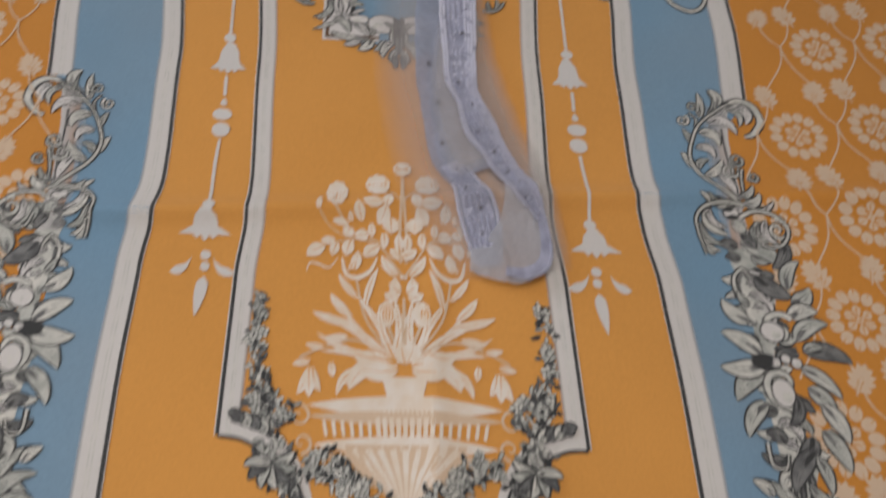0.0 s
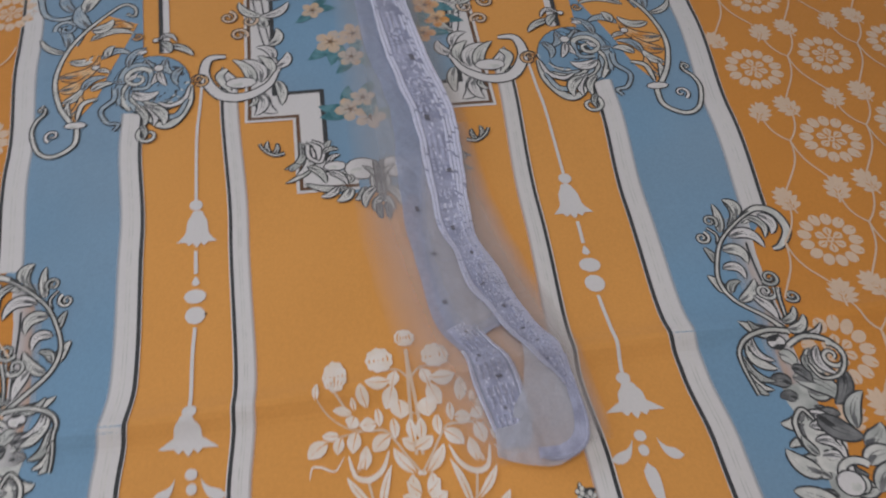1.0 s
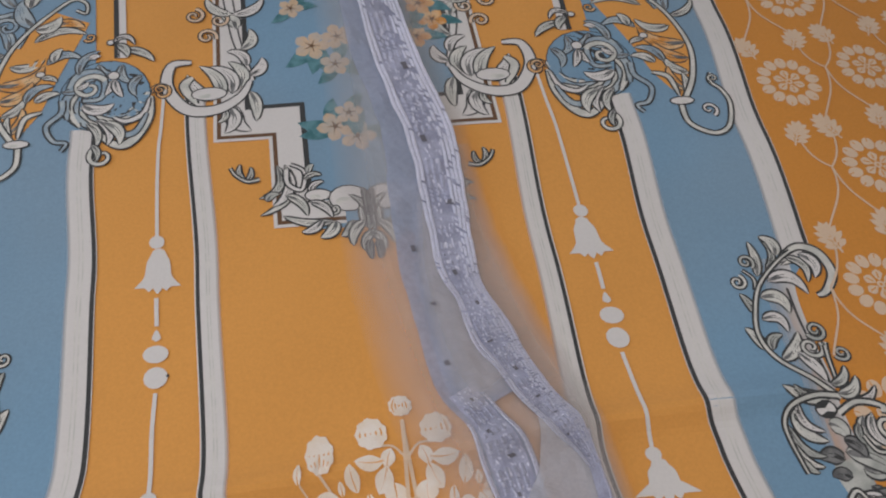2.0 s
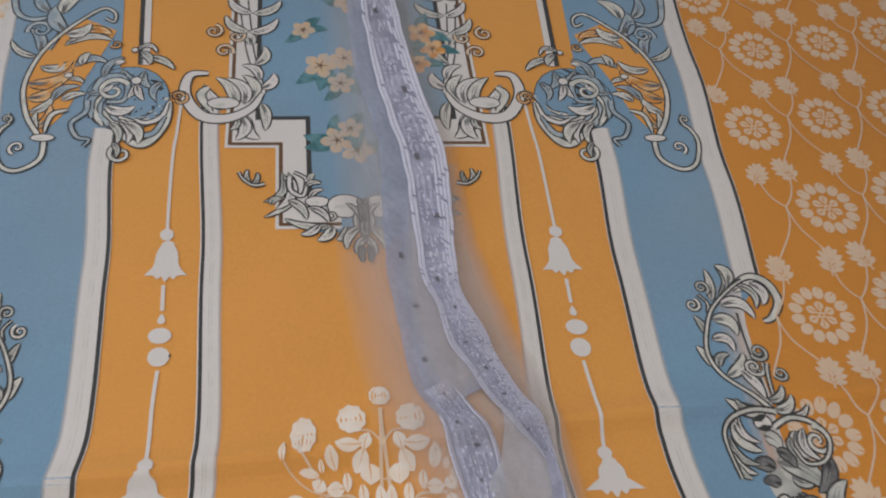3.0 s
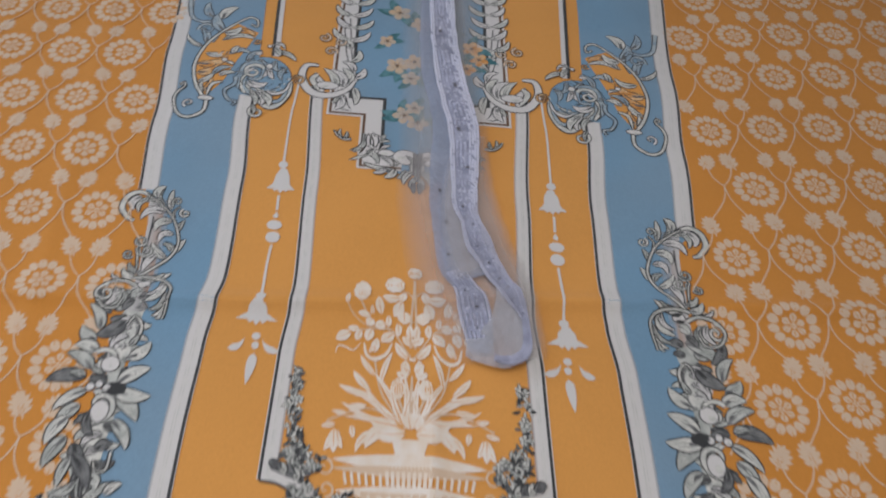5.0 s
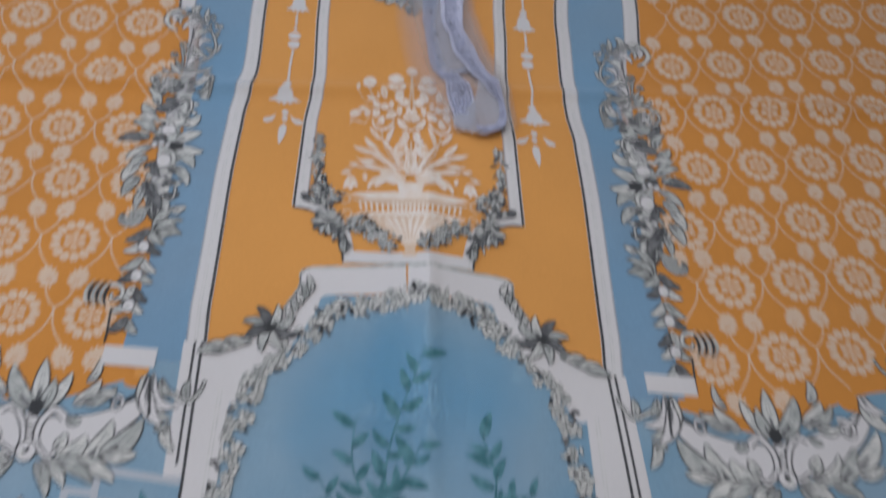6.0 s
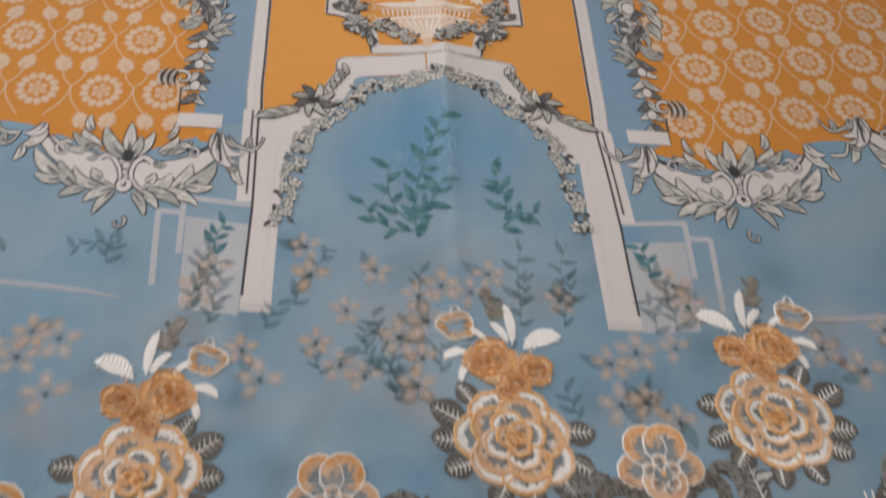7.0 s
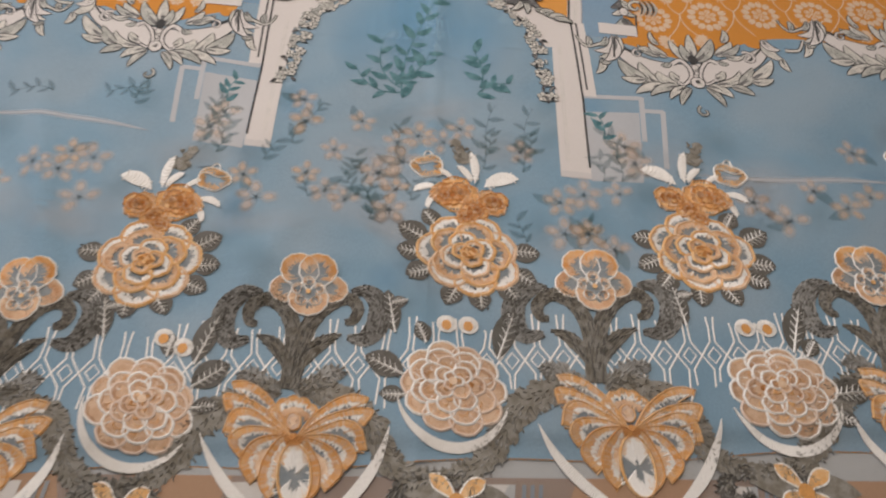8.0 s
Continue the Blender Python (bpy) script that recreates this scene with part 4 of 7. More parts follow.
p = Print(2)
rect(p, -0.060, 0.060, 0.398, 0.70, BLUE)
rect(p, -0.031, 0.031, 0.320, 0.399, BLUE)
p.done("blue_cartouche", cloth)
for s in (-1, 1):
    p = Print(3).at(0, 0, flip=s)
    for o, mat in ((0.0040, WHITE), (0.0022, BROWN), (0.0, WHITE)):
        rect(p, 0.058, 0.0715 + o, 0.3815 - o, 0.62, mat)
        p.next()
        rect(p, 0.0295, 0.0600, 0.3815 - o, 0.399, mat)
        p.next()
        rect(p, 0.0295, 0.0430 + o, 0.3265 - o, 0.386, mat)
        p.next()
        rect(p, 0.012, 0.0300, 0.3265 - o, 0.3365, mat)
        p.next()
    for pts in ([(0.0575, 0.62), (0.0575, 0.5), (0.0575, 0.4005)], [(0.0588, 0.4), (0.043, 0.4), (0.0272, 0.4)], [(0.0285, 0.4005), (0.0285, 0.37), (0.0285, 0.336)]):
        p.ribbon(pts, 0.0028, INK)
    p.done("stepped_frame_print", cloth, "white stepped frame with black and brown lines")

    p = Print(5).at(0, 0, flip=s)
    blade(p, (0.0557, 0.4120), (0.0531, 0.3900), 0.0080, -0.10, PALE)
    blade(p, (0.0629, 0.4020), (0.0556, 0.3840), 0.0118, 0.30, WHITE)
    blade(p, (0.0669, 0.4010), (0.0696, 0.3830), 0.0088, -0.25, WHITE)
    blade(p, (0.0698, 0.4000), (0.0732, 0.3910), 0.0042, -0.30, PALE)
    stroke(p, [(0.0681, 0.5010), (0.0653, 0.4760), (0.0627, 0.4540), (0.0584, 0.4360), (0.0542, 0.4200)], 0.0066, WHITE, taper)
    blade(p, (0.0621, 0.4600), (0.0740, 0.4720), 0.0098, 0.30, PALE)
    blade(p, (0.0600, 0.4440), (0.0551, 0.4600), 0.0080, 0.30, PALE)
    blade(p, (0.0570, 0.4310), (0.0679, 0.4430), 0.0072, 0.30, WHITE)
    blade(p, (0.0555, 0.4240), (0.0485, 0.4370), 0.0088, 0.25, WHITE)
    blade(p, (0.0619, 0.4150), (0.0673, 0.4350), 0.0088, 0.30, PALE)
    blade(p, (0.0656, 0.4110), (0.0781, 0.4320), 0.0096, 0.30, WHITE)
    blade(p, (0.0714, 0.4080), (0.0832, 0.4330), 0.0092, 0.20, PALE)
    blade(p, (0.0763, 0.4070), (0.0897, 0.4270), 0.0092, -0.10, WHITE)
    stroke(p, [(0.0874, 0.4360), (0.0982, 0.4340), (0.1001, 0.4180), (0.0899, 0.4020), (0.0748, 0.4000), (0.0614, 0.4080), (0.0552, 0.4200)], 0.0087, WHITE, swell)
    stroke(p, [(0.0866, 0.4250), (0.0911, 0.4180), (0.0842, 0.4050)], 0.0061, PALE, swell)
    white_lobe(p, (0.0777, 0.4120), 0.0092, 0.0043)
    p.curl((0.1029, 0.4150), 0.0061, 1.30, 0, 0.0020, ORANGE, INK, line=0.0008)
    p.curl((0.0717, 0.4680), 0.0064, 1.30, 60, 0.0020, CREAM, INK, line=0.0008)
    p.curl((0.0788, 0.4550), 0.0059, -1.30, 200, 0.0019, CREAM, INK, line=0.0008)
    p.curl((0.0860, 0.4720), 0.0059, 1.30, 100, 0.0019, CREAM, INK, line=0.0008)
    for k in range(7):
        a = (0.064 - 0.002 * (k % 2), 0.472 + 0.017 * k)
        frond(p, a, (a[0] - 0.016, a[1] + 0.011), 0.0070, 0.3, (WHITE, PALE)[k % 2])
        frond(p, a, (a[0] + 0.013, a[1] + 0.013), 0.0066, -0.3, (PALE, WHITE)[k % 2])
    p.done("acanthus_scroll_print", cloth, "black and white engraved acanthus scroll print")

    # half of the drop ornament under the cartouche
    p = Print(5.4).at(0, 0, flip=s)
    blade(p, (0.0597, 0.3510), (0.0619, 0.3620), 0.0028, -0.20, PALE)
    blade(p, (0.0597, 0.3510), (0.0571, 0.3600), 0.0028, 0.20, GREY)
    stroke(p, [(0.0527, 0.3520), (0.0587, 0.3510), (0.0644, 0.3550), (0.0671, 0.3600)], 0.0016, PALE, taper)
    blade(p, (0.0401, 0.3600), (0.0532, 0.3300), 0.0056, -0.32, PALE)
    blade(p, (0.0441, 0.3600), (0.0535, 0.3400), 0.0050, -0.35, GREY)
    blade(p, (0.0393, 0.3570), (0.0469, 0.3350), 0.0065, -0.25, WHITE)
    blade(p, (0.0497, 0.3380), (0.0434, 0.3420), 0.0048, -0.30, GREY)
    stroke(p, [(0.0393, 0.3570), (0.0389, 0.3480), (0.0322, 0.3440), (0.0304, 0.3550), (0.0371, 0.3600)], 0.0028, WHITE, taper)
    blade(p, (0.0404, 0.3410), (0.0304, 0.3280), 0.0056, -0.20, PALE)
    blade(p, (0.0308, 0.3500), (0.0217, 0.3520), 0.0034, -0.25, PALE)
    blade(p, (0.0284, 0.3420), (0.0209, 0.3480), 0.0036, -0.25, WHITE)
    blade(p, (0.0285, 0.3540), (0.0252, 0.3590), 0.0040, -0.20, GREY)
    white_lobe(p, (0.0245, 0.3400), 0.0062, 0.0032)
    white_lobe(p, (0.0097, 0.3370), 0.0093, 0.0074)
    p.curl((0.0172, 0.3310), 0.0042, -1.10, 60, 0.0013, PALE, INK, line=0.0008)
    blade(p, (0.0288, 0.3360), (0.0185, 0.3260), 0.0046, -0.20, WHITE)
    blade(p, (0.0177, 0.3240), (0.0423, 0.3290), 0.0048, -0.12, PALE)
    blade(p, (0.0236, 0.3250), (0.0340, 0.3190), 0.0050, -0.20, WHITE)
    blade(p, (0.0167, 0.3240), (0.0253, 0.3150), 0.0071, -0.20, PALE)
    blade(p, (0.0087, 0.3240), (0.0153, 0.3150), 0.0065, -0.20, GREY)
    blade(p, (-0.0009, 0.3180), (0.0035, 0.3400), 0.0046, 0.25, PALE)
    blade(p, (-0.0018, 0.3170), (-0.0094, 0.3390), 0.0046, -0.25, GREY)
    blade(p, (-0.0015, 0.3260), (-0.0027, 0.3430), 0.0044, -0.10, DUSK)
    blade(p, (0.0027, 0.3230), (0.0098, 0.3090), 0.0059, 0.20, PALE)
    blade(p, (-0.0018, 0.3170), (0.0050, 0.3060), 0.0047, 0.20, GREY)
    blade(p, (-0.0015, 0.3120), (-0.0017, 0.3010), 0.0034, -0.10, DUSK)
    p.done("drop_ornament_print", cloth)


def petal_flower(p, c, r, petals=5, mat=ORANGE, turn=0.0, heart=BROWN, ink=None):
    for k in range(petals):
        t = radians(turn) + 2 * math.pi * k / petals
        p.leaf(c, (c[0] + r * math.cos(t), c[1] + r * math.sin(t)), r * 0.72, 0.06, mat, ink, None, 0.0005, n=6, blunt=0.62)
    for k in range(petals):
        t = radians(turn) + 2 * math.pi * k / petals
        p.ribbon([c, (c[0] + r * 0.45 * math.cos(t), c[1] + r * 0.45 * math.sin(t))], lambda q: 0.0009 * (1.2 - q), heart)
    p.blob(c, r * 0.12, r * 0.12, heart, n=8)


random.seed(5)
p = Print(4)
for u, v, r in ((-0.020, 0.443, 0.011), (-0.005, 0.449, 0.010), (-0.008, 0.428, 0.009), (-0.012, 0.383, 0.010), (-0.001, 0.376, 0.010), (-0.004, 0.392, 0.008), (-0.030, 0.474, 0.008), (0.040, 0.445, 0.009), (0.051, 0.458, 0.009), (0.045, 0.472, 0.010), (0.030, 0.40, 0.009), (0.0, 0.50, 0.011), (0.02, 0.49, 0.010), (-0.02, 0.515, 0.011)):
    for k in range(3):
        t = random.uniform(0, 6.28)
        p.leaf((u, v), (u + 2.0 * r * math.cos(t), v + 2.0 * r * math.sin(t)), r * 0.9, 0.15, GREEN, None, None, n=6)
    petal_flower(p, (u, v), r, 5, W_ORANGE if u < 0.025 else ORANGE, random.uniform(0, 72))
p.done("bouquet_print", cloth, "peach blossoms with teal leaves on blue")


# ---- white urn of flowers ----
URN = material("urn_print", (0.80, 0.72, 0.65), vary=0.06, mix=(0.76, 0.64, 0.53), scale=110)


def petal(p, a, b, width, bend):
    """A pale printed leaf with a thin gold vein left open."""
    p.leaf(a, b, width, bend, URN, None, GOLD, 0.0007, n=8, blunt=0.5)


def plain(p, knots, width, mat, kind):
    p.ribbon(spline(knots, 6), lambda t: width * kind(t), mat)


def rose_head(p, c, rx, ry):
    """A closed rose: lobed outline and curling gold veins between its petals."""
    p.blob(c, rx, ry, URN, n=30, lobes=9, depth=0.06)
    p.next()
    for k in range(5):
        w = rx * (0.75 - 0.36 * k)
        p.ribbon(bezier((c[0] + w * 0.7, c[1] - ry * 0.6), (c[0] + w * 1.3, c[1]), (c[0] + w * 0.5, c[1] + ry * 0.75), n=9), lambda t: 0.0007 * math.sin(math.pi * (0.1 + 0.8 * t)), GOLD)


def urn():
    p = Print(4).at(0.001, 0.0)
    for v, hw, hh in ((0.0975, 0.0455, 0.0052), (0.0795, 0.0420, 0.0046)):
        p.leaf((-hw, v), (hw, v), hh * 2, 0, URN, None, None, n=14, blunt=0.5)
        p.leaf((-hw, v - 0.0052), (hw, v - 0.0052), hh * 1.4, 0, CREAM, None, None, n=14, blunt=0.5)
    bowl = spline([(0.0275, 0.0800), (0.024, 0.071), (0.012, 0.0605), (0.0055, 0.055), (0.0035, 0.050), (0.0055, 0.0445)], 6)
    p.strip([(-a, b) for a, b in bowl], bowl, CREAM, cols=4)
    p.strip([(-0.0110, 0.112), (-0.0075, 0.099)], [(0.0110, 0.112), (0.0075, 0.099)], URN, cols=2)
    for k in range(-4, 5):
        p.ribbon([(k * 0.0032, 0.0925), (k * 0.0030, 0.084)], 0.0021, URN)
        p.ribbon([(k * 0.0058, 0.0780), (k * 0.0030, 0.066), (k * 0.0012, 0.055)], lambda t: 0.0030 * (1 - 0.6 * t), URN)
    for k in range(6):
        for d in (-1, 1):
            p.ribbon([(d * (0.0165 + 0.0042 * k), 0.0905), (d * (0.0160 + 0.0040 * k), 0.0835)], 0.0016, URN)
    for d in (-1, 1):
        p.curl((d * 0.049, 0.092), 0.0055, 1.1 * d, 90, 0.0016, CREAM)
        p.curl((d * 0.047, 0.080), 0.0050, -1.1 * d, -90, 0.0016, CREAM)
        p.leaf((d * 0.012, 0.064), (d * 0.026, 0.069), 0.005, -0.3 * d, CREAM)
    # the left half drawn once and mirrored: lower blades and bells, then the crown of roses
    for d in (-1, 1):
        p.at(0.001, 0, flip=d)
        for k in range(8):
            t = radians(172 - 13.5 * k)
            r = (0.040, 0.046, 0.050, 0.042, 0.047, 0.036, 0.040, 0.030)[k]
            petal(p, (-0.004, 0.119), (-0.004 + r * 0.92 * math.cos(t), 0.119 + r * 0.85 * math.sin(t)), 0.0036, 0.14 if k % 2 else -0.10)
        for k in range(6):
            petal(p, (0.004 + 0.003 * k, 0.1165), (0.010 + 0.0044 * k, 0.1215 - 0.0019 * k - 0.0004 * k * k), 0.0044, 0.35)
        p.ribbon(spline([(0.0242, 0.1640), (0.0188, 0.1410), (0.0061, 0.1230)], 6), 0.0012, CREAM)
        p.ribbon(spline([(-0.0000, 0.1530), (-0.0007, 0.1350), (0.0001, 0.1230)], 6), 0.0012, CREAM)
        p.ribbon(spline([(0.0106, 0.1440), (0.0030, 0.1250)], 6), 0.0016, CREAM)
        p.ribbon(spline([(0.0081, 0.1240), (0.0246, 0.1300), (0.0389, 0.1260), (0.0504, 0.1200)], 6), 0.0012, CREAM)
        petal(p, (0.0221, 0.1510), (0.0331, 0.1650), 0.0037, -0.10)
        petal(p, (0.0196, 0.1450), (0.0128, 0.1690), 0.0037, -0.10)
        petal(p, (0.0248, 0.1410), (0.0369, 0.1540), 0.0046, -0.10)
        petal(p, (0.0221, 0.1380), (0.0456, 0.1440), 0.0045, -0.10)
        petal(p, (0.0265, 0.1320), (0.0386, 0.1310), 0.0037, -0.10)
        petal(p, (0.0379, 0.1260), (0.0479, 0.1270), 0.0032, -0.10)
        petal(p, (0.0444, 0.1190), (0.0536, 0.1170), 0.0035, -0.10)
        petal(p, (0.0354, 0.1190), (0.0340, 0.1110), 0.0037, -0.00)
        petal(p, (0.0467, 0.1150), (0.0507, 0.1020), 0.0045, -0.20)
        petal(p, (0.0456, 0.1160), (0.0447, 0.1010), 0.0057, -0.00)
        petal(p, (0.0436, 0.1160), (0.0395, 0.1040), 0.0042, 0.20)
        rose_head(p, (0.0086, 0.1440), 0.0045, 0.0067)
        petal(p, (0.0031, 0.1520), (0.0042, 0.1640), 0.0060, -0.10)
        petal(p, (0.0021, 0.1520), (0.0098, 0.1550), 0.0056, -0.10)
        petal(p, (0.0104, 0.1200), (0.0264, 0.1050), 0.0080, 0.30)
        petal(p, (0.0121, 0.1230), (0.0232, 0.1220), 0.0068, -0.20)
        petal(p, (0.0045, 0.1180), (0.0251, 0.1240), 0.0088, -0.15)
        petal(p, (0.0026, 0.1160), (0.0226, 0.1170), 0.0100, -0.20)
        petal(p, (0.0014, 0.1190), (0.0047, 0.1290), 0.0095, -0.10)
        petal(p, (0.0005, 0.1180), (-0.0013, 0.1290), 0.0077, 0.10)
        p.ribbon(spline([(0.0436, 0.2000), (0.0391, 0.1930), (0.0315, 0.1870), (0.0227, 0.1850)], 6), 0.0007, CREAM)
        p.ribbon(spline([(0.0354, 0.2030), (0.0282, 0.1910), (0.0217, 0.1850), (0.0138, 0.1840), (0.0056, 0.1720), (0.0002, 0.1640)], 6), 0.0011, CREAM)
        p.ribbon(spline([(-0.0001, 0.2230), (-0.0003, 0.2120), (-0.0017, 0.1900), (-0.0014, 0.1720)], 6), 0.0016, CREAM)
        p.ribbon(spline([(0.0137, 0.2120), (0.0057, 0.2120), (0.0011, 0.2070)], 6), 0.0010, CREAM)
        p.ribbon(spline([(0.0117, 0.1990), (0.0040, 0.1940), (0.0002, 0.1910)], 6), 0.0008, CREAM)
        p.ribbon(spline([(0.0348, 0.1830), (0.0227, 0.1850), (0.0138, 0.1840)], 6), 0.0008, CREAM)
        rose_head(p, (0.0348, 0.2110), 0.0057, 0.0085)
        rose_head(p, (0.0133, 0.2180), 0.0065, 0.0068)
        rose_head(p, (-0.0005, 0.2290), 0.0044, 0.0044)
        petal(p, (0.0437, 0.1990), (0.0430, 0.2080), 0.0032, -0.10)
        petal(p, (0.0092, 0.2060), (0.0211, 0.2070), 0.0065, -0.15)
        petal(p, (0.0084, 0.2030), (0.0058, 0.2110), 0.0059, -0.10)
        petal(p, (0.0083, 0.2040), (0.0130, 0.1940), 0.0074, -0.10)
        petal(p, (0.0067, 0.1980), (0.0064, 0.1890), 0.0092, -0.10)
        petal(p, (0.0210, 0.1950), (0.0232, 0.2060), 0.0059, -0.10)
        petal(p, (0.0270, 0.1940), (0.0276, 0.2000), 0.0028, -0.00)
        petal(p, (0.0281, 0.1930), (0.0370, 0.1950), 0.0042, 0.10)
        petal(p, (0.0272, 0.1920), (0.0305, 0.1870), 0.0068, -0.10)
        petal(p, (0.0170, 0.1950), (0.0166, 0.1860), 0.0040, -0.10)
        petal(p, (0.0175, 0.1880), (0.0255, 0.1880), 0.0068, -0.10)
        petal(p, (0.0103, 0.1900), (0.0100, 0.1800), 0.0046, -0.10)
        petal(p, (0.0119, 0.1820), (0.0204, 0.1750), 0.0074, 0.10)
        petal(p, (0.0267, 0.1850), (0.0294, 0.1750), 0.0065, 0.10)
        petal(p, (0.0348, 0.1840), (0.0428, 0.1840), 0.0046, -0.10)
        petal(p, (0.0338, 0.1830), (0.0364, 0.1750), 0.0051, 0.10)
        petal(p, (0.0400, 0.1810), (0.0495, 0.1740), 0.0074, 0.10)
        petal(p, (-0.0018, 0.1780), (-0.0026, 0.1890), 0.0050, -0.00)
        petal(p, (-0.0016, 0.1750), (0.0070, 0.1800), 0.0063, -0.10)
        petal(p, (0.0022, 0.1640), (0.0113, 0.1760), 0.0051, -0.15)
        petal(p, (0.0250, 0.1670), (0.0232, 0.1780), 0.0056, -0.00)
        petal(p, (0.0280, 0.1660), (0.0225, 0.1740), 0.0024, -0.20)
        plain(p, [(0.0315, 0.1740), (0.0291, 0.1650), (0.0233, 0.1630), (0.0170, 0.1670), (0.0134, 0.1750)], 0.0026, URN, swell)
        plain(p, [(0.0335, 0.1740), (0.0379, 0.1680), (0.0438, 0.1700), (0.0478, 0.1700), (0.0491, 0.1650)], 0.0010, URN, swell)
        petal(p, (0.0008, 0.1550), (0.0074, 0.1610), 0.0040, -0.10)
        p.blob((-0.0008, 0.1640), 0.0013, 0.0011, URN, n=22)
    p.done("flower_urn_print", cloth, "white urn of roses printed on gold")


urn()


# ---- foot of the gold panel, the arch and its flower garlands ----
def blossom_chain(p, path, count, spread, size, seed, mats=(GREY, PALE, DUSK), bloom=0.42):
    """A thick chain of little engraved blossoms and leaves along a path."""
    rnd = random.Random(seed)
    n = len(path) - 1
    for k in range(count):
        t = (k + rnd.random()) / count
        i = min(int(t * n), n - 1)
        a, b = path[i], path[i + 1]
        w = rnd.uniform(-spread, spread)
        d = math.hypot(b[0] - a[0], b[1] - a[1]) or 1e-9
        c = (a[0] - (b[1] - a[1]) / d * w, a[1] + (b[0] - a[0]) / d * w)
        if rnd.random() < bloom:
            r = size * rnd.uniform(0.62, 0.92)
            for j in range(5):
                q = 2 * math.pi * (j + rnd.random() * 0.4) / 5
                p.leaf(c, (c[0] + r * math.cos(q), c[1] + r * math.sin(q)), r * 0.66, 0.1, rnd.choice((PALE, PALE, mats[0])), INK, None, 0.0005, n=6, blunt=0.62)
            p.blob(c, r * 0.15, r * 0.15, INK, n=6)
        else:
            q = rnd.uniform(0, 6.28)
            r = size * rnd.uniform(0.8, 1.35)
            p.leaf(c, (c[0] + r * math.cos(q), c[1] + r * math.sin(q)), size * 0.34, 0.15, rnd.choice(mats + (INK,)), INK, None, 0.0004, n=6)


# middle strip between urn frame and arch
p = Print(3.2)
top = [(-0.0455, 0.0475), (-0.02, 0.0475), (0.0, 0.0475), (0.02, 0.0475), (0.0455, 0.0475)]
p.strip(top, [(a, 0.0375) for a, b in top], WHITE, cols=2)
p.strip([(a * 1.02, 0.0392) for a, b in top], [(a * 1.02, 0.0376) for a, b in top], GREY)
p.done("printed_band", cloth)

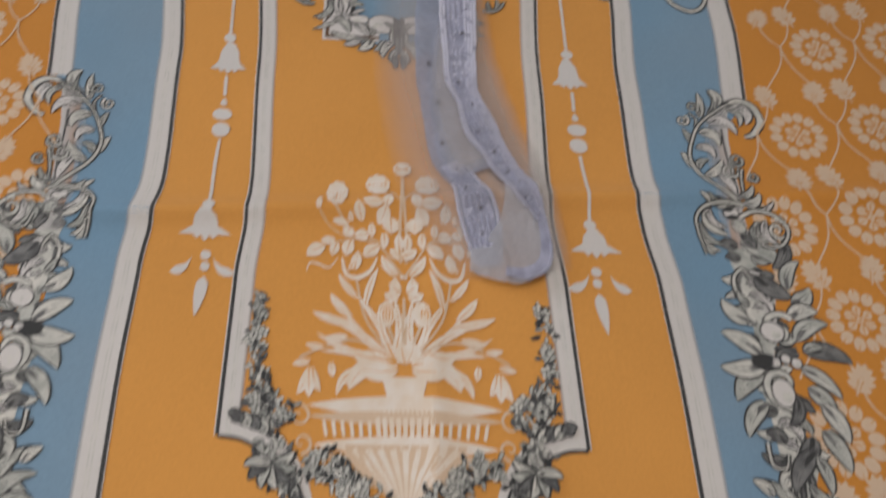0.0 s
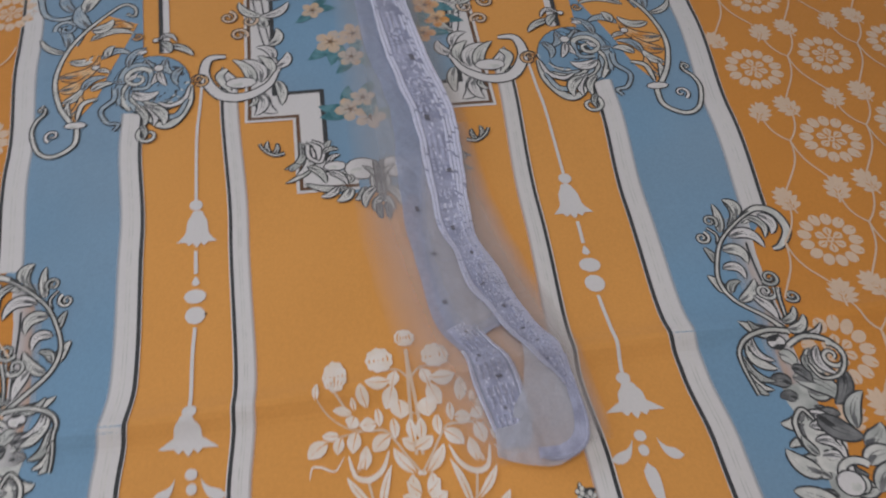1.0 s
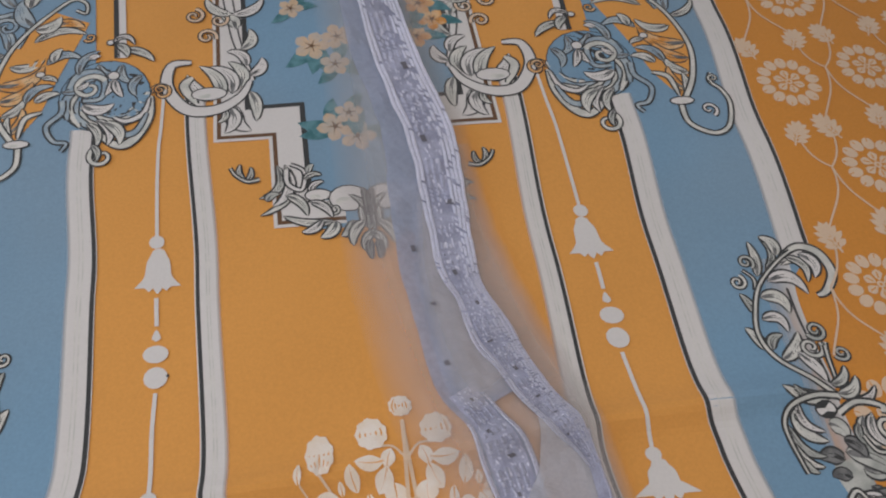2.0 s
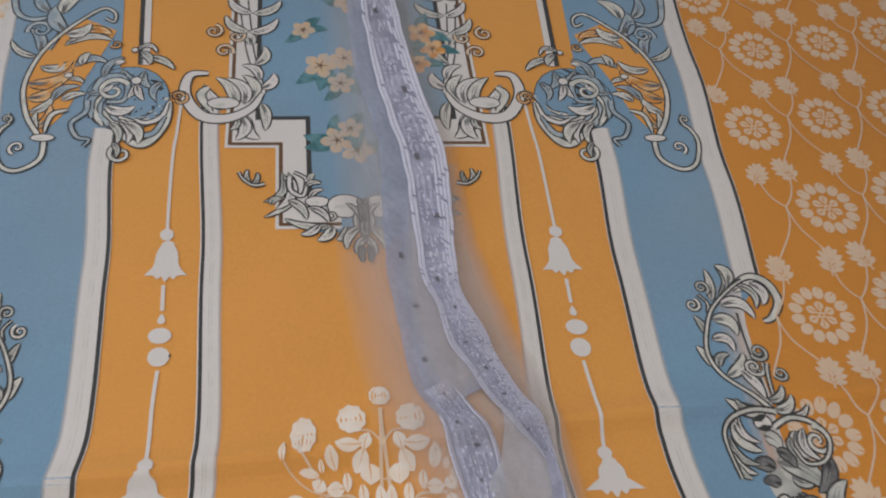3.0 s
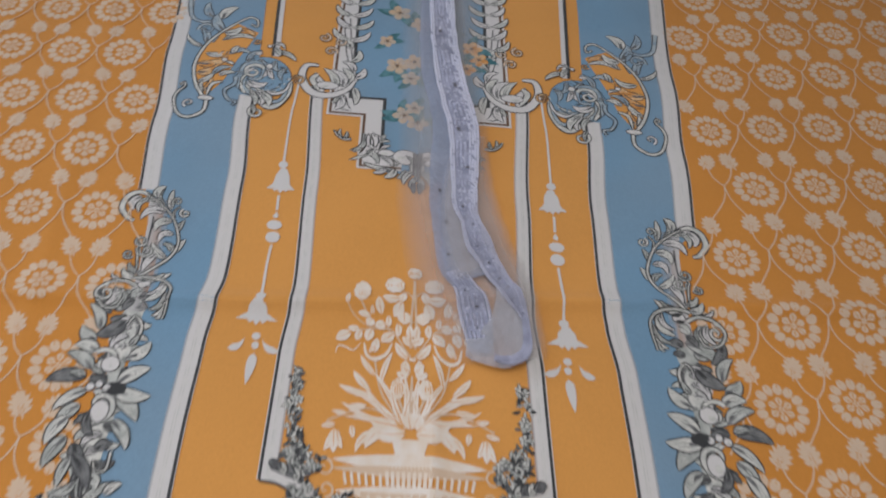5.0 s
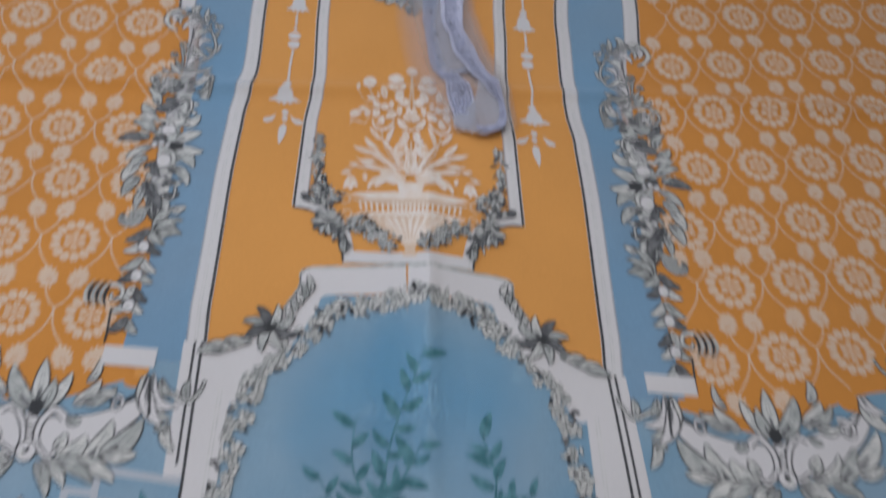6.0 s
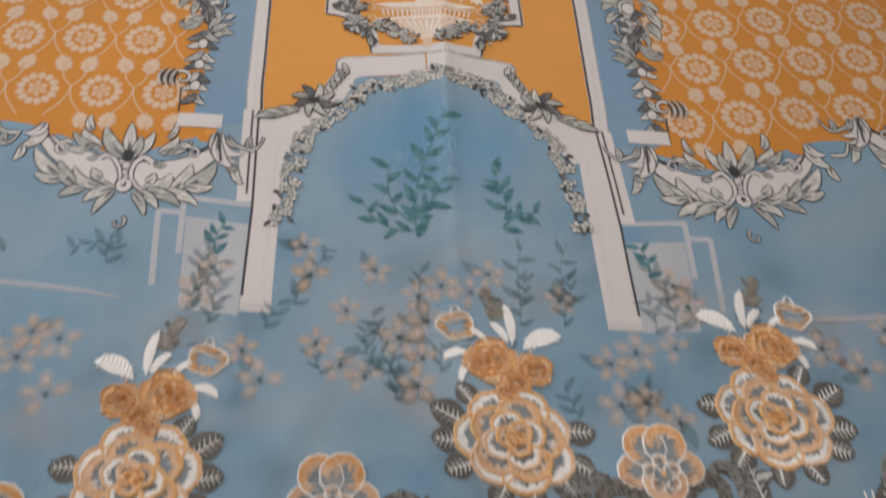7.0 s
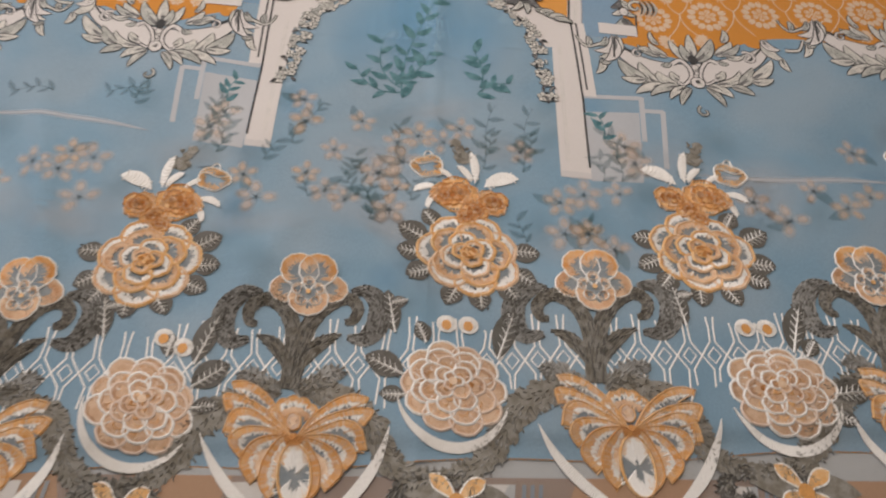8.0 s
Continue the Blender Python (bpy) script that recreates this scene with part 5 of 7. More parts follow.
for s in (-1, 1):
    p = Print(3.3).at(0, 0, flip=s)
    foot = spline([(0.0842, 0.0815), (0.0725, 0.0800), (0.0590, 0.0720), (0.0500, 0.0590), (0.0470, 0.0475), (0.0455, 0.0385)], 7)
    inner = spline([(0.0770, 0.0905), (0.0660, 0.0880), (0.0520, 0.0790), (0.0425, 0.0640), (0.0390, 0.0500), (0.0380, 0.0440)], 7)
    p.strip(inner, foot, WHITE, cols=2)
    p.ribbon(foot, 0.0016, INK)
    p.ribbon([(a - 0.003, b + 0.002) for a, b in foot], 0.0006, PALE)
    p.done("printed_band", cloth)

    drop = 0.0 if s > 0 else -0.006
    p = Print(3.6).at(0, 0, 1.0, 0 if s > 0 else -2.5, s)
    outer = spline([(0.0, 0.0370), (0.035, 0.0362), (0.0695, 0.0335), (0.0735, 0.0190), (0.0865, -0.0020), (0.1060, -0.0200), (0.1305, -0.0305), (0.1320, -0.0580)], 7)
    within = spline([(0.0, 0.0155), (0.030, 0.0150), (0.0560, 0.0130), (0.0610, 0.0020), (0.0740, -0.0200), (0.0920, -0.0420), (0.1060, -0.0600), (0.1100, -0.0640)], 7)
    p.strip(outer, within, WHITE, cols=3)
    p.ribbon(outer[:43], 0.0018, GREY)
    p.ribbon([(a, b - 0.0008) for a, b in outer[14:43]], 0.0007, INK)
    p.done("arch_band", cloth, "white printed arch with grey edge")
    # blue inside and flank
    p = Print(2.6).at(0, 0, 1.0, 0 if s > 0 else -2.5, s)
    vs = steps(-0.07, 0.0140)
    wide = spline(list(zip([v for v in (-0.07, -0.062, -0.042, -0.02, 0.002, 0.014)], [0.112, 0.110, 0.094, 0.076, 0.063, 0.057])), 5)
    p.strip([(0.0, v) for v, w in wide], [(w, v) for v, w in wide], HEM_BLUE, cols=12)
    p.done("arch_ground", cloth)
    # leg of the arch
    p = Print(3.7).at(0, 0, flip=s)
    vs = steps(-0.0300, -0.115)
    lean = 0.005 if s > 0 else -0.003
    leg = lambda v: 0.1325 + lean * min(1.0, (-0.03 - v) / 0.09)
    inn = lambda v: 0.1110 + lean * 0.6
    p.strip([(inn(v), v) for v in steps(-0.052, -0.195)], [(leg(v), v) for v in steps(-0.052, -0.195)], WHITE, cols=3)
    p.strip([(0.128, v) for v in steps(-0.0305, -0.054)], [(leg(v), v) for v in steps(-0.0305, -0.054)], WHITE)
    p.strip([(0.1085, v) for v in steps(-0.060, -0.054)], [(0.130, v) for v in steps(-0.060, -0.054)], WHITE)
    p.strip([(leg(v), v) for v in vs], [(leg(v) + 0.0110, v) for v in vs], WHITE, cols=2)
    p.ribbon([(leg(v) - 0.0006, v) for v in steps(-0.030, -0.190)], 0.0018, INK)
    p.ribbon([(leg(v) + 0.0040, v) for v in steps(-0.030, -0.108)], 0.0016, INK)
    p.ribbon([(inn(v) + 0.0055, v) for v in steps(-0.06, -0.185)], 0.0005, PALE)
    p.ribbon([(inn(v) + 0.0075, v) for v in steps(-0.06, -0.185)], 0.0005, PALE)
    p.strip([(inn(v), v) for v in (-0.195, -0.201)], [(leg(v), v) for v in (-0.195, -0.201)], W_WHITE)
    p.done("arch_leg", cloth)
    # garlands
    p = Print(5).at(0, drop, flip=s)
    chain = spline([(0.003, 0.0165), (0.020, 0.0130), (0.040, 0.0085), (0.054, -0.0010), (0.062, -0.011), (0.080, -0.027), (0.095, -0.048), (0.102, -0.070), (0.106, -0.100), (0.109, -0.128)], 6)
    blossom_chain(p, chain, 150, 0.0058, 0.0058, 31 + s, (GREY, PALE, DUSK))
    head = (0.0900, -0.0100)
    for k in range(8):
        t = radians(45 * k + 10)
        frond(p, head, (head[0] + 0.0165 * math.cos(t), head[1] + 0.0155 * math.sin(t)), 0.0062, 0.2, (GREY, DUSK, PALE)[k % 3])
    for k in range(5):
        frond(p, (0.1005 + 0.004 * k, -0.0215 - 0.002 * k), (0.112 + 0.005 * k, -0.0225 - 0.0022 * k + 0.003 * (k % 2)), 0.0060, 0.2, (GREY, PALE)[k % 2])
        frond(p, (0.0660 + 0.003 * k, 0.0180 - 0.005 * k), (0.0690 + 0.003 * k, 0.0290 - 0.0062 * k), 0.0046, 0.2, (PALE, GREY)[k % 2])
    p.blob(head, 0.0042, 0.0038, INK, lobes=5, depth=0.3, n=20)
    p.done("blossom_garland_print", cloth, "grey engraved blossom garland print")
    # laurel sprays beside the urn
    p = Print(5).at(0, 0, flip=s)
    blossom_chain(p, spline([(0.0700, 0.1500), (0.0705, 0.1280), (0.0680, 0.1080), (0.0600, 0.0960)], 6), 90, 0.0034, 0.0042, 61 + s, (GREY, DUSK, PALE), 0.15)
    blossom_chain(p, spline([(0.0680, 0.1020), (0.0600, 0.0960), (0.0540, 0.0870)], 6), 90, 0.0080, 0.0042, 71 + s, (GREY, PALE, DUSK), 0.15)
    blossom_chain(p, spline([(0.0620, 0.0800), (0.0560, 0.0690), (0.0480, 0.0600)], 6), 70, 0.0066, 0.0044, 81 + s, (GREY, DUSK, PALE), 0.15)
    blossom_chain(p, spline([(0.0420, 0.0700), (0.0300, 0.0700), (0.0220, 0.0600), (0.0080, 0.0530)], 6), 100, 0.0056, 0.0042, 91 + s, (GREY, PALE), 0.15)
    for k in range(7):
        t = radians(150 + 34 * k)
        frond(p, (0.0590, 0.0700), (0.0590 + 0.0105 * math.cos(t), 0.0700 + 0.0098 * math.sin(t)), 0.0046, 0.2, (PALE, GREY, DUSK)[k % 3])
    for k in range(4):
        frond(p, (0.0620 + 0.004 * k, 0.0830 + 0.0014 * k), (0.0690 + 0.0035 * k, 0.0885 + 0.001 * k), 0.0056, 0.3, (PALE, DUSK)[k % 2])
        frond(p, (0.0480 - 0.001 * k, 0.064 - 0.003 * k), (0.0410 + 0.001 * k, 0.052 - 0.002 * k), 0.0050, 0.3, (DUSK, GREY)[k % 2])
    p.done("laurel_spray_print", cloth, "dark grey laurel spray print")


# ---- swags under the flowered side fields ----
def swag(s, u0, v0):
    p = Print(5).at(s * u0, v0, 1.0, 5 if s > 0 else 1, s)
    stroke(p, [(-0.0659, 0.0058), (-0.0509, -0.0076), (-0.0322, -0.0173), (-0.0045, -0.0207), (0.0248, -0.0142), (0.0488, -0.0033), (0.0640, 0.0095)], 0.0300, WHITE, swell)
    p.blob((-0.0551, 0.0169), 0.0057, 0.0037, GOLD_DEEP, n=22)
    p.blob((0.0570, 0.0161), 0.0084, 0.0052, GOLD_DEEP, n=22)
    stroke(p, [(-0.0644, 0.0217), (-0.0610, 0.0114), (-0.0511, 0.0035), (-0.0440, 0.0039)], 0.0022, INK, line)
    p.curl((-0.0483, 0.0022), 0.0052, 1.20, 60, 0.0017, WHITE, INK, line=0.0008)
    stroke(p, [(0.0625, 0.0126), (0.0514, 0.0005), (0.0433, -0.0058)], 0.0018, INK, line)
    p.curl((0.0461, -0.0010), 0.0074, -1.20, 120, 0.0024, WHITE, INK, line=0.0008)
    blade(p, (-0.0631, 0.0236), (-0.0838, -0.0047), 0.0120, 0.30, PALE)
    blade(p, (-0.0670, 0.0239), (-0.0865, 0.0036), 0.0118, 0.40, WHITE)
    blade(p, (-0.0725, 0.0214), (-0.0852, 0.0115), 0.0069, 0.35, GREY)
    blade(p, (-0.0652, 0.0167), (-0.0794, -0.0091), 0.0116, 0.20, WHITE)
    blade(p, (-0.0809, -0.0060), (-0.0888, -0.0234), 0.0080, 0.20, PALE)
    blade(p, (-0.0831, -0.0068), (-0.0736, -0.0106), 0.0051, -0.20, GREY)
    stroke(p, [(-0.0644, 0.0217), (-0.0676, 0.0079), (-0.0695, -0.0040)], 0.0018, INK, line)
    stroke(p, [(-0.0791, 0.0119), (-0.0908, 0.0079), (-0.0968, 0.0145), (-0.0987, 0.0217)], 0.0028, PALE, taper)
    blade(p, (-0.0907, 0.0089), (-0.0898, 0.0209), 0.0064, -0.20, GREY)
    blade(p, (0.0680, 0.0222), (0.0792, -0.0029), 0.0137, -0.30, PALE)
    blade(p, (0.0650, 0.0224), (0.0782, 0.0102), 0.0100, -0.30, WHITE)
    blade(p, (0.0765, -0.0007), (0.0802, -0.0151), 0.0080, -0.20, PALE)
    stroke(p, [(0.0822, 0.0099), (0.0945, 0.0108), (0.1014, 0.0222)], 0.0040, PALE, taper)
    blade(p, (-0.0226, -0.0010), (-0.0360, 0.0162), 0.0100, 0.12, PALE)
    blade(p, (-0.0284, 0.0005), (-0.0466, 0.0131), 0.0080, 0.15, GREY)
    blade(p, (-0.0273, 0.0134), (-0.0317, 0.0299), 0.0060, 0.20, PALE)
    blade(p, (-0.0357, 0.0051), (-0.0475, 0.0072), 0.0068, -0.20, PALE)
    blade(p, (0.0182, 0.0014), (0.0360, 0.0179), 0.0126, -0.12, PALE)
    blade(p, (0.0234, 0.0020), (0.0427, 0.0153), 0.0084, -0.15, GREY)
    blade(p, (0.0277, 0.0166), (0.0323, 0.0323), 0.0079, -0.20, PALE)
    blade(p, (0.0272, 0.0006), (0.0435, 0.0012), 0.0076, -0.20, PALE)
    blade(p, (-0.0225, -0.0071), (-0.0311, -0.0103), 0.0064, 0.30, GREY)
    blade(p, (0.0203, -0.0048), (0.0278, -0.0085), 0.0061, -0.30, GREY)
    blade(p, (-0.0208, -0.0343), (-0.0354, -0.0180), 0.0174, 0.25, PALE)
    blade(p, (-0.0371, -0.0349), (-0.0489, -0.0078), 0.0140, 0.12, PALE)
    blade(p, (-0.0456, -0.0311), (-0.0667, -0.0052), 0.0168, 0.12, GREY)
    blade(p, (-0.0471, -0.0280), (-0.0680, -0.0262), 0.0096, 0.12, PALE)
    blade(p, (-0.0310, -0.0344), (-0.0588, -0.0440), 0.0113, -0.12, PALE)
    blade(p, (-0.0190, -0.0355), (-0.0470, -0.0461), 0.0107, -0.15, GREY)
    blade(p, (-0.0140, -0.0359), (-0.0313, -0.0495), 0.0088, -0.15, PALE)
    blade(p, (-0.0110, -0.0362), (-0.0233, -0.0562), 0.0084, -0.10, GREY)
    blade(p, (0.0012, -0.0352), (0.0128, -0.0573), 0.0081, 0.10, GREY)
    blade(p, (0.0034, -0.0344), (0.0216, -0.0471), 0.0108, 0.15, PALE)
    blade(p, (0.0108, -0.0321), (0.0346, -0.0161), 0.0097, -0.25, PALE)
    blade(p, (0.0299, -0.0327), (0.0464, -0.0121), 0.0128, -0.12, GREY)
    blade(p, (0.0433, -0.0249), (0.0662, -0.0018), 0.0132, -0.12, PALE)
    blade(p, (0.0417, -0.0287), (0.0616, -0.0245), 0.0096, -0.12, PALE)
    blade(p, (0.0225, -0.0351), (0.0403, -0.0437), 0.0100, 0.12, GREY)
    stroke(p, [(-0.0209, -0.0092), (-0.0131, -0.0049), (-0.0074, -0.0134), (-0.0081, -0.0244), (-0.0155, -0.0328), (-0.0204, -0.0313)], 0.0052, WHITE, taper)
    stroke(p, [(0.0178, -0.0076), (0.0111, -0.0050), (0.0037, -0.0134), (-0.0000, -0.0241), (0.0027, -0.0324), (0.0115, -0.0281)], 0.0045, WHITE, taper)
    blade(p, (-0.0189, -0.0285), (-0.0233, -0.0180), 0.0088, 0.20, PALE)
    blade(p, (0.0118, -0.0261), (0.0204, -0.0168), 0.0088, -0.20, PALE)
    blade(p, (-0.0020, -0.0048), (0.0011, 0.0270), 0.0119, 0.00, PALE)
    blade(p, (-0.0031, -0.0057), (-0.0172, 0.0196), 0.0109, 0.12, PALE)
    blade(p, (-0.0001, -0.0060), (0.0194, 0.0214), 0.0144, -0.12, GREY)
    blade(p, (-0.0033, -0.0067), (-0.0079, 0.0147), 0.0100, 0.10, GREY)
    p.blob((-0.0018, -0.0039), 0.0042, 0.0055, INK, n=22)
    white_lobe(p, (-0.0022, -0.0129), 0.0028, 0.0028)
    white_lobe(p, (-0.0024, -0.0199), 0.0017, 0.0017)
    white_lobe(p, (-0.0041, -0.0308), 0.0055, 0.0059)
    p.blob((-0.0039, -0.0298), 0.0020, 0.0022, INK, n=22)
    p.curl((-0.0062, -0.0627), 0.0060, 0.90, 110, 0.0019, GREY, INK, line=0.0008)
    p.done("swag_print", cloth, "white and grey engraved leaf swag print")


for s, u0, v0 in ((1, 0.236, -0.058), (-1, 0.225, -0.076), (1, 0.418, -0.016), (-1, 0.405, -0.082)):
    swag(s, u0, v0)

# ---- pale overlapping panels beside the arch ----
for s, dv, tone in ((1, 0.002, 0.75), (-1, 0.0, 1.0)):
    p = Print(3.4).at(0, dv, flip=s)
    u0 = 0.1375 if s > 0 else 0.1300
    p.strip([(u0, -0.134), (u0, -0.204)], [(u0 + 0.0440, -0.130), (u0 + 0.0395, -0.201)], W_FRAME, fl=1.0, fr=0.9, cols=4)
    for a, b in (((u0, -0.1175), (u0 + 0.048, -0.1140)), ((u0 + 0.0475, -0.1130), (u0 + 0.0450, -0.1600)), ((u0 + 0.046, -0.1275), (u0 + 0.0640, -0.1270)), ((u0 + 0.0635, -0.1262), (u0 + 0.0590, -0.185))):
        pts = [(a[0] + (b[0] - a[0]) * k / 8, a[1] + (b[1] - a[1]) * k / 8) for k in range(9)]
        p.ribbon(pts, 0.0042, W_FRAME)
    p.done("pale_panel_print", cloth, "pale translucent overlapping panels print")

# ---- leaf sprigs inside the arch, painted blossoms below ----
def sprig(p, stem, leaves, size, mat, seed):
    rnd = random.Random(seed)
    n = len(stem) - 1
    p.ribbon(stem, lambda t: 0.0013 * (1.1 - 0.6 * t), mat)
    for k in range(leaves):
        i = int((k + 0.5) / leaves * n)
        a, b = stem[i], stem[min(i + 1, n)]
        ang = math.atan2(b[1] - a[1], b[0] - a[0]) + (1 if k % 2 else -1) * rnd.uniform(0.5, 1.2)
        r = size * rnd.uniform(0.8, 1.2)
        tip = (a[0] + r * math.cos(ang), a[1] + r * math.sin(ang))
        p.leaf(a, tip, r * 0.38, rnd.uniform(-0.2, 0.2), mat, None, W_DARK, 0.0006, n=7)


for stem, leaves, size, seed in (
        (bezier((-0.011, -0.136), (-0.018, -0.09), (0.0, -0.06), (0.012, -0.022), n=18), 13, 0.017, 1),
        (bezier((-0.013, -0.125), (-0.03, -0.115), (-0.036, -0.10), (-0.030, -0.07), n=12), 6, 0.015, 2),
        (bezier((-0.012, -0.13), (-0.03, -0.135), (-0.045, -0.125), (-0.052, -0.105), n=12), 6, 0.013, 3),
        (bezier((-0.012, -0.12), (0.0, -0.105), (0.006, -0.095), (0.010, -0.082), n=10), 7, 0.016, 4),
        (bezier((0.052, -0.118), (0.058, -0.10), (0.052, -0.09), (0.046, -0.074), n=10), 7, 0.016, 5),
        (bezier((0.050, -0.125), (0.060, -0.112), (0.066, -0.112), (0.078, -0.110), n=10), 6, 0.014, 6)):
    p = Print(4.2)
    sprig(p, stem, leaves, size, GREEN, seed)
    p.done("leaf_sprig_print", cloth, "teal green leaf sprig print")

for s in (-1, 1):
    for k, (u, v) in enumerate(((0.150, -0.147), (0.158, -0.166), (0.146, -0.190), (0.160, -0.188))):
        p = Print(4.2)
        sprig(p, bezier((s * u, v - 0.012), (s * (u + 0.004), v), (s * u, v + 0.008), (s * (u - 0.004), v + 0.014), n=8), 6, 0.0125, W_TEAL if k else GREEN, 10 + k)
        p.done("leaf_sprig_print", cloth, "faint teal leaf sprig print")
for k in range(2):
    u = -0.215 - 0.075 * k
    p = Print(4.2)
    sprig(p, bezier((u, -0.155 - 0.01 * k), (u - 0.012, -0.150 - 0.008 * k), (u - 0.022, -0.158 - 0.008 * k), (u - 0.035, -0.16 - 0.009 * k), n=9), 7, 0.012, W_TEAL, 20 + k)
    p.done("leaf_sprig_print", cloth, "faint teal leaf sprig print")
for k in range(2):
    u = 0.055 + 0.030 * k
    p = Print(4.2)
    sprig(p, bezier((u, -0.20), (u + 0.006, -0.18), (u - 0.004, -0.16), (u + 0.010, -0.135), n=9), 8, 0.013, W_TEAL, 30 + k)
    p.done("leaf_sprig_print", cloth, "faint teal leaf sprig print")


def painted_blossom(p, c, r, mat, rnd):
    for k in range(4 if rnd.random() < 0.5 else 5):
        t = rnd.uniform(-0.2, 0.2) + 2 * math.pi * k / 5 + 0.4
        m = (c[0] + r * 0.56 * math.cos(t), c[1] + r * 0.56 * math.sin(t))
        p.blob(m, r * 0.52, r * 0.38, mat, math.degrees(t), n=14, inner=0.95, rim=0.0)
        p.blob((c[0] + r * 0.62 * math.cos(t), c[1] + r * 0.62 * math.sin(t)), r * 0.30, r * 0.20, W_WHITE, math.degrees(t), n=10, inner=0.45, rim=0.0)
    for k in range(5):
        t = 2 * math.pi * k / 5
        p.ribbon([c, (c[0] + r * 0.34 * math.cos(t), c[1] + r * 0.34 * math.sin(t))], lambda q: r * 0.055 * (1.3 - q), W_DARK)
    p.blob(c, r * 0.15, r * 0.15, W_DARK, n=8, inner=1.0, rim=0.4)


rnd = random.Random(8)
spots = ((-0.041, -0.165), (0.004, -0.174), (0.024, -0.178), (-0.012, -0.183), (0.014, -0.164), (0.037, -0.163), (-0.010, -0.227), (-0.014, -0.245), (-0.047, -0.242), (-0.079, -0.220), (-0.072, -0.226), (-0.125, -0.228), (-0.112, -0.247), (-0.128, -0.212), (-0.240, -0.226), (-0.258, -0.222), (-0.240, -0.262), (-0.282, -0.236), (-0.262, -0.240), (-0.089, -0.150), (-0.060, -0.196), (-0.085, -0.172), (-0.075, -0.176), (0.084, -0.181), (0.112, -0.225), (0.098, -0.228), (0.131, -0.250), (0.114, -0.252), (0.157, -0.212), (0.283, -0.220), (0.306, -0.191), (0.296, -0.197), (0.348, -0.192), (0.258, -0.206), (-0.305, -0.255), (0.345, -0.150), (0.001, -0.190))
for k in range(44):
    u, v = rnd.uniform(-0.40, 0.42), rnd.uniform(-0.33, -0.135)
    wash = Print(2.9 + 0.01 * k)
    wash.blob((u, v + 0.1 * u), rnd.uniform(0.012, 0.035), rnd.uniform(0.010, 0.022), rnd.choice((W_TEAL, W_DARK, W_SKY, W_SKY, W_TEAL)), rnd.uniform(0, 180), n=16, inner=0.55, rim=0.0)
    wash.done("wash_and_haze", cloth)
# painted pale patches: haze and sheen lying over the blue
for k in range(22):
    u, v = rnd.uniform(-0.38, 0.40), rnd.uniform(-0.285, -0.15)
    wash = Print(3.4 + 0.01 * k)
    wash.blob((u, v + 0.1 * u), rnd.uniform(0.025, 0.06), rnd.uniform(0.012, 0.026), W_HAZE, rnd.uniform(-20, 20), n=18, inner=0.9, rim=0.0)
    wash.done("wash_and_haze", cloth)
for u, v, rx, ry in ((-0.125, -0.262, 0.016, 0.030), (-0.040, -0.060, 0.045, 0.070), (0.0, -0.045, 0.040, 0.075), (0.045, -0.060, 0.040, 0.060), (-0.012, -0.055, 0.018, 0.085)):
    wash = Print(2.8)
    wash.blob((u, v), rx, ry, W_SKY, 0, n=18, inner=0.9, rim=0.0)
    wash.done("wash_and_haze", cloth)
for pts in ([(-0.36, -0.196), (-0.30, -0.189), (-0.25, -0.190), (-0.205, -0.196)], [(0.22, -0.185), (0.28, -0.183), (0.33, -0.178), (0.37, -0.176)]):
    white_lines = Print(3.6)
    mid = spline(pts, 6)
    for d in (-1, 1):
        white_lines.strip(mid, [(a, b + d * 0.0042 * math.sin(math.pi * (i + 0.5) / len(mid))) for i, (a, b) in enumerate(mid)], W_FRAME, fl=0.9, fr=0.0)
    white_lines.done("pale_line_print", cloth)
taken = []
for u, v in spots + tuple((a + rnd.uniform(-0.02, 0.02), b + rnd.uniform(-0.012, 0.014)) for a, b in spots[::2]) + ((-0.150, -0.170), (-0.158, -0.186), (0.165, -0.165), (0.172, -0.181)):
    if any(math.hypot(u - a, v - b) < 0.0165 for a, b in taken):
        continue
    taken.append((u, v))
    p = Print(4.0)
    if rnd.random() < 0.65:
        a = rnd.uniform(0, 6.28)
        p.leaf((u, v), (u + 0.022 * math.cos(a), v + 0.018 * math.sin(a)), 0.009, 0.2, W_TEAL, n=7)
    painted_blossom(p, (u, v), rnd.uniform(0.0118, 0.0172), rnd.choice((W_PEACH, W_ORANGE, W_PEACH)), rnd)
    p.done("painted_blossom", cloth)
for k in range(26):
    u, v = rnd.uniform(-0.13, 0.15), rnd.uniform(-0.265, -0.165)
    if k % 4 == 3:
        u = u * 2.4
    lean = rnd.uniform(-0.012, 0.012)
    p = Print(3.9 + 0.004 * k)
    sprig(p, bezier((u, v), (u + lean * 0.3, v + 0.008), (u + lean, v + 0.020), n=8), 5, rnd.uniform(0.009, 0.013), W_TEAL, 300 + k)
    p.done("leaf_sprig_print", cloth, "faint teal leaf sprig print")


# ---- raised embroidery of the hem ----
T_ORANGE = material("orange_thread", (0.74, 0.41, 0.16), rough=0.5, vary=0.25, weave=0, sheen=0.3, mix=(0.78, 0.52, 0.28), scale=240)
T_PEACH = material("peach_thread", (0.78, 0.59, 0.43), rough=0.5, vary=0.2, weave=0, sheen=0.3, mix=(0.70, 0.46, 0.29), scale=200)
T_WHITE = material("white_thread", (0.88, 0.87, 0.85), rough=0.45, vary=0.12, weave=0, sheen=0.3)
T_OLIVE = material("olive_thread", (0.195, 0.180, 0.150), rough=0.7, vary=0.35, weave=0, sheen=0.2, mix=(0.29, 0.28, 0.255), scale=160)
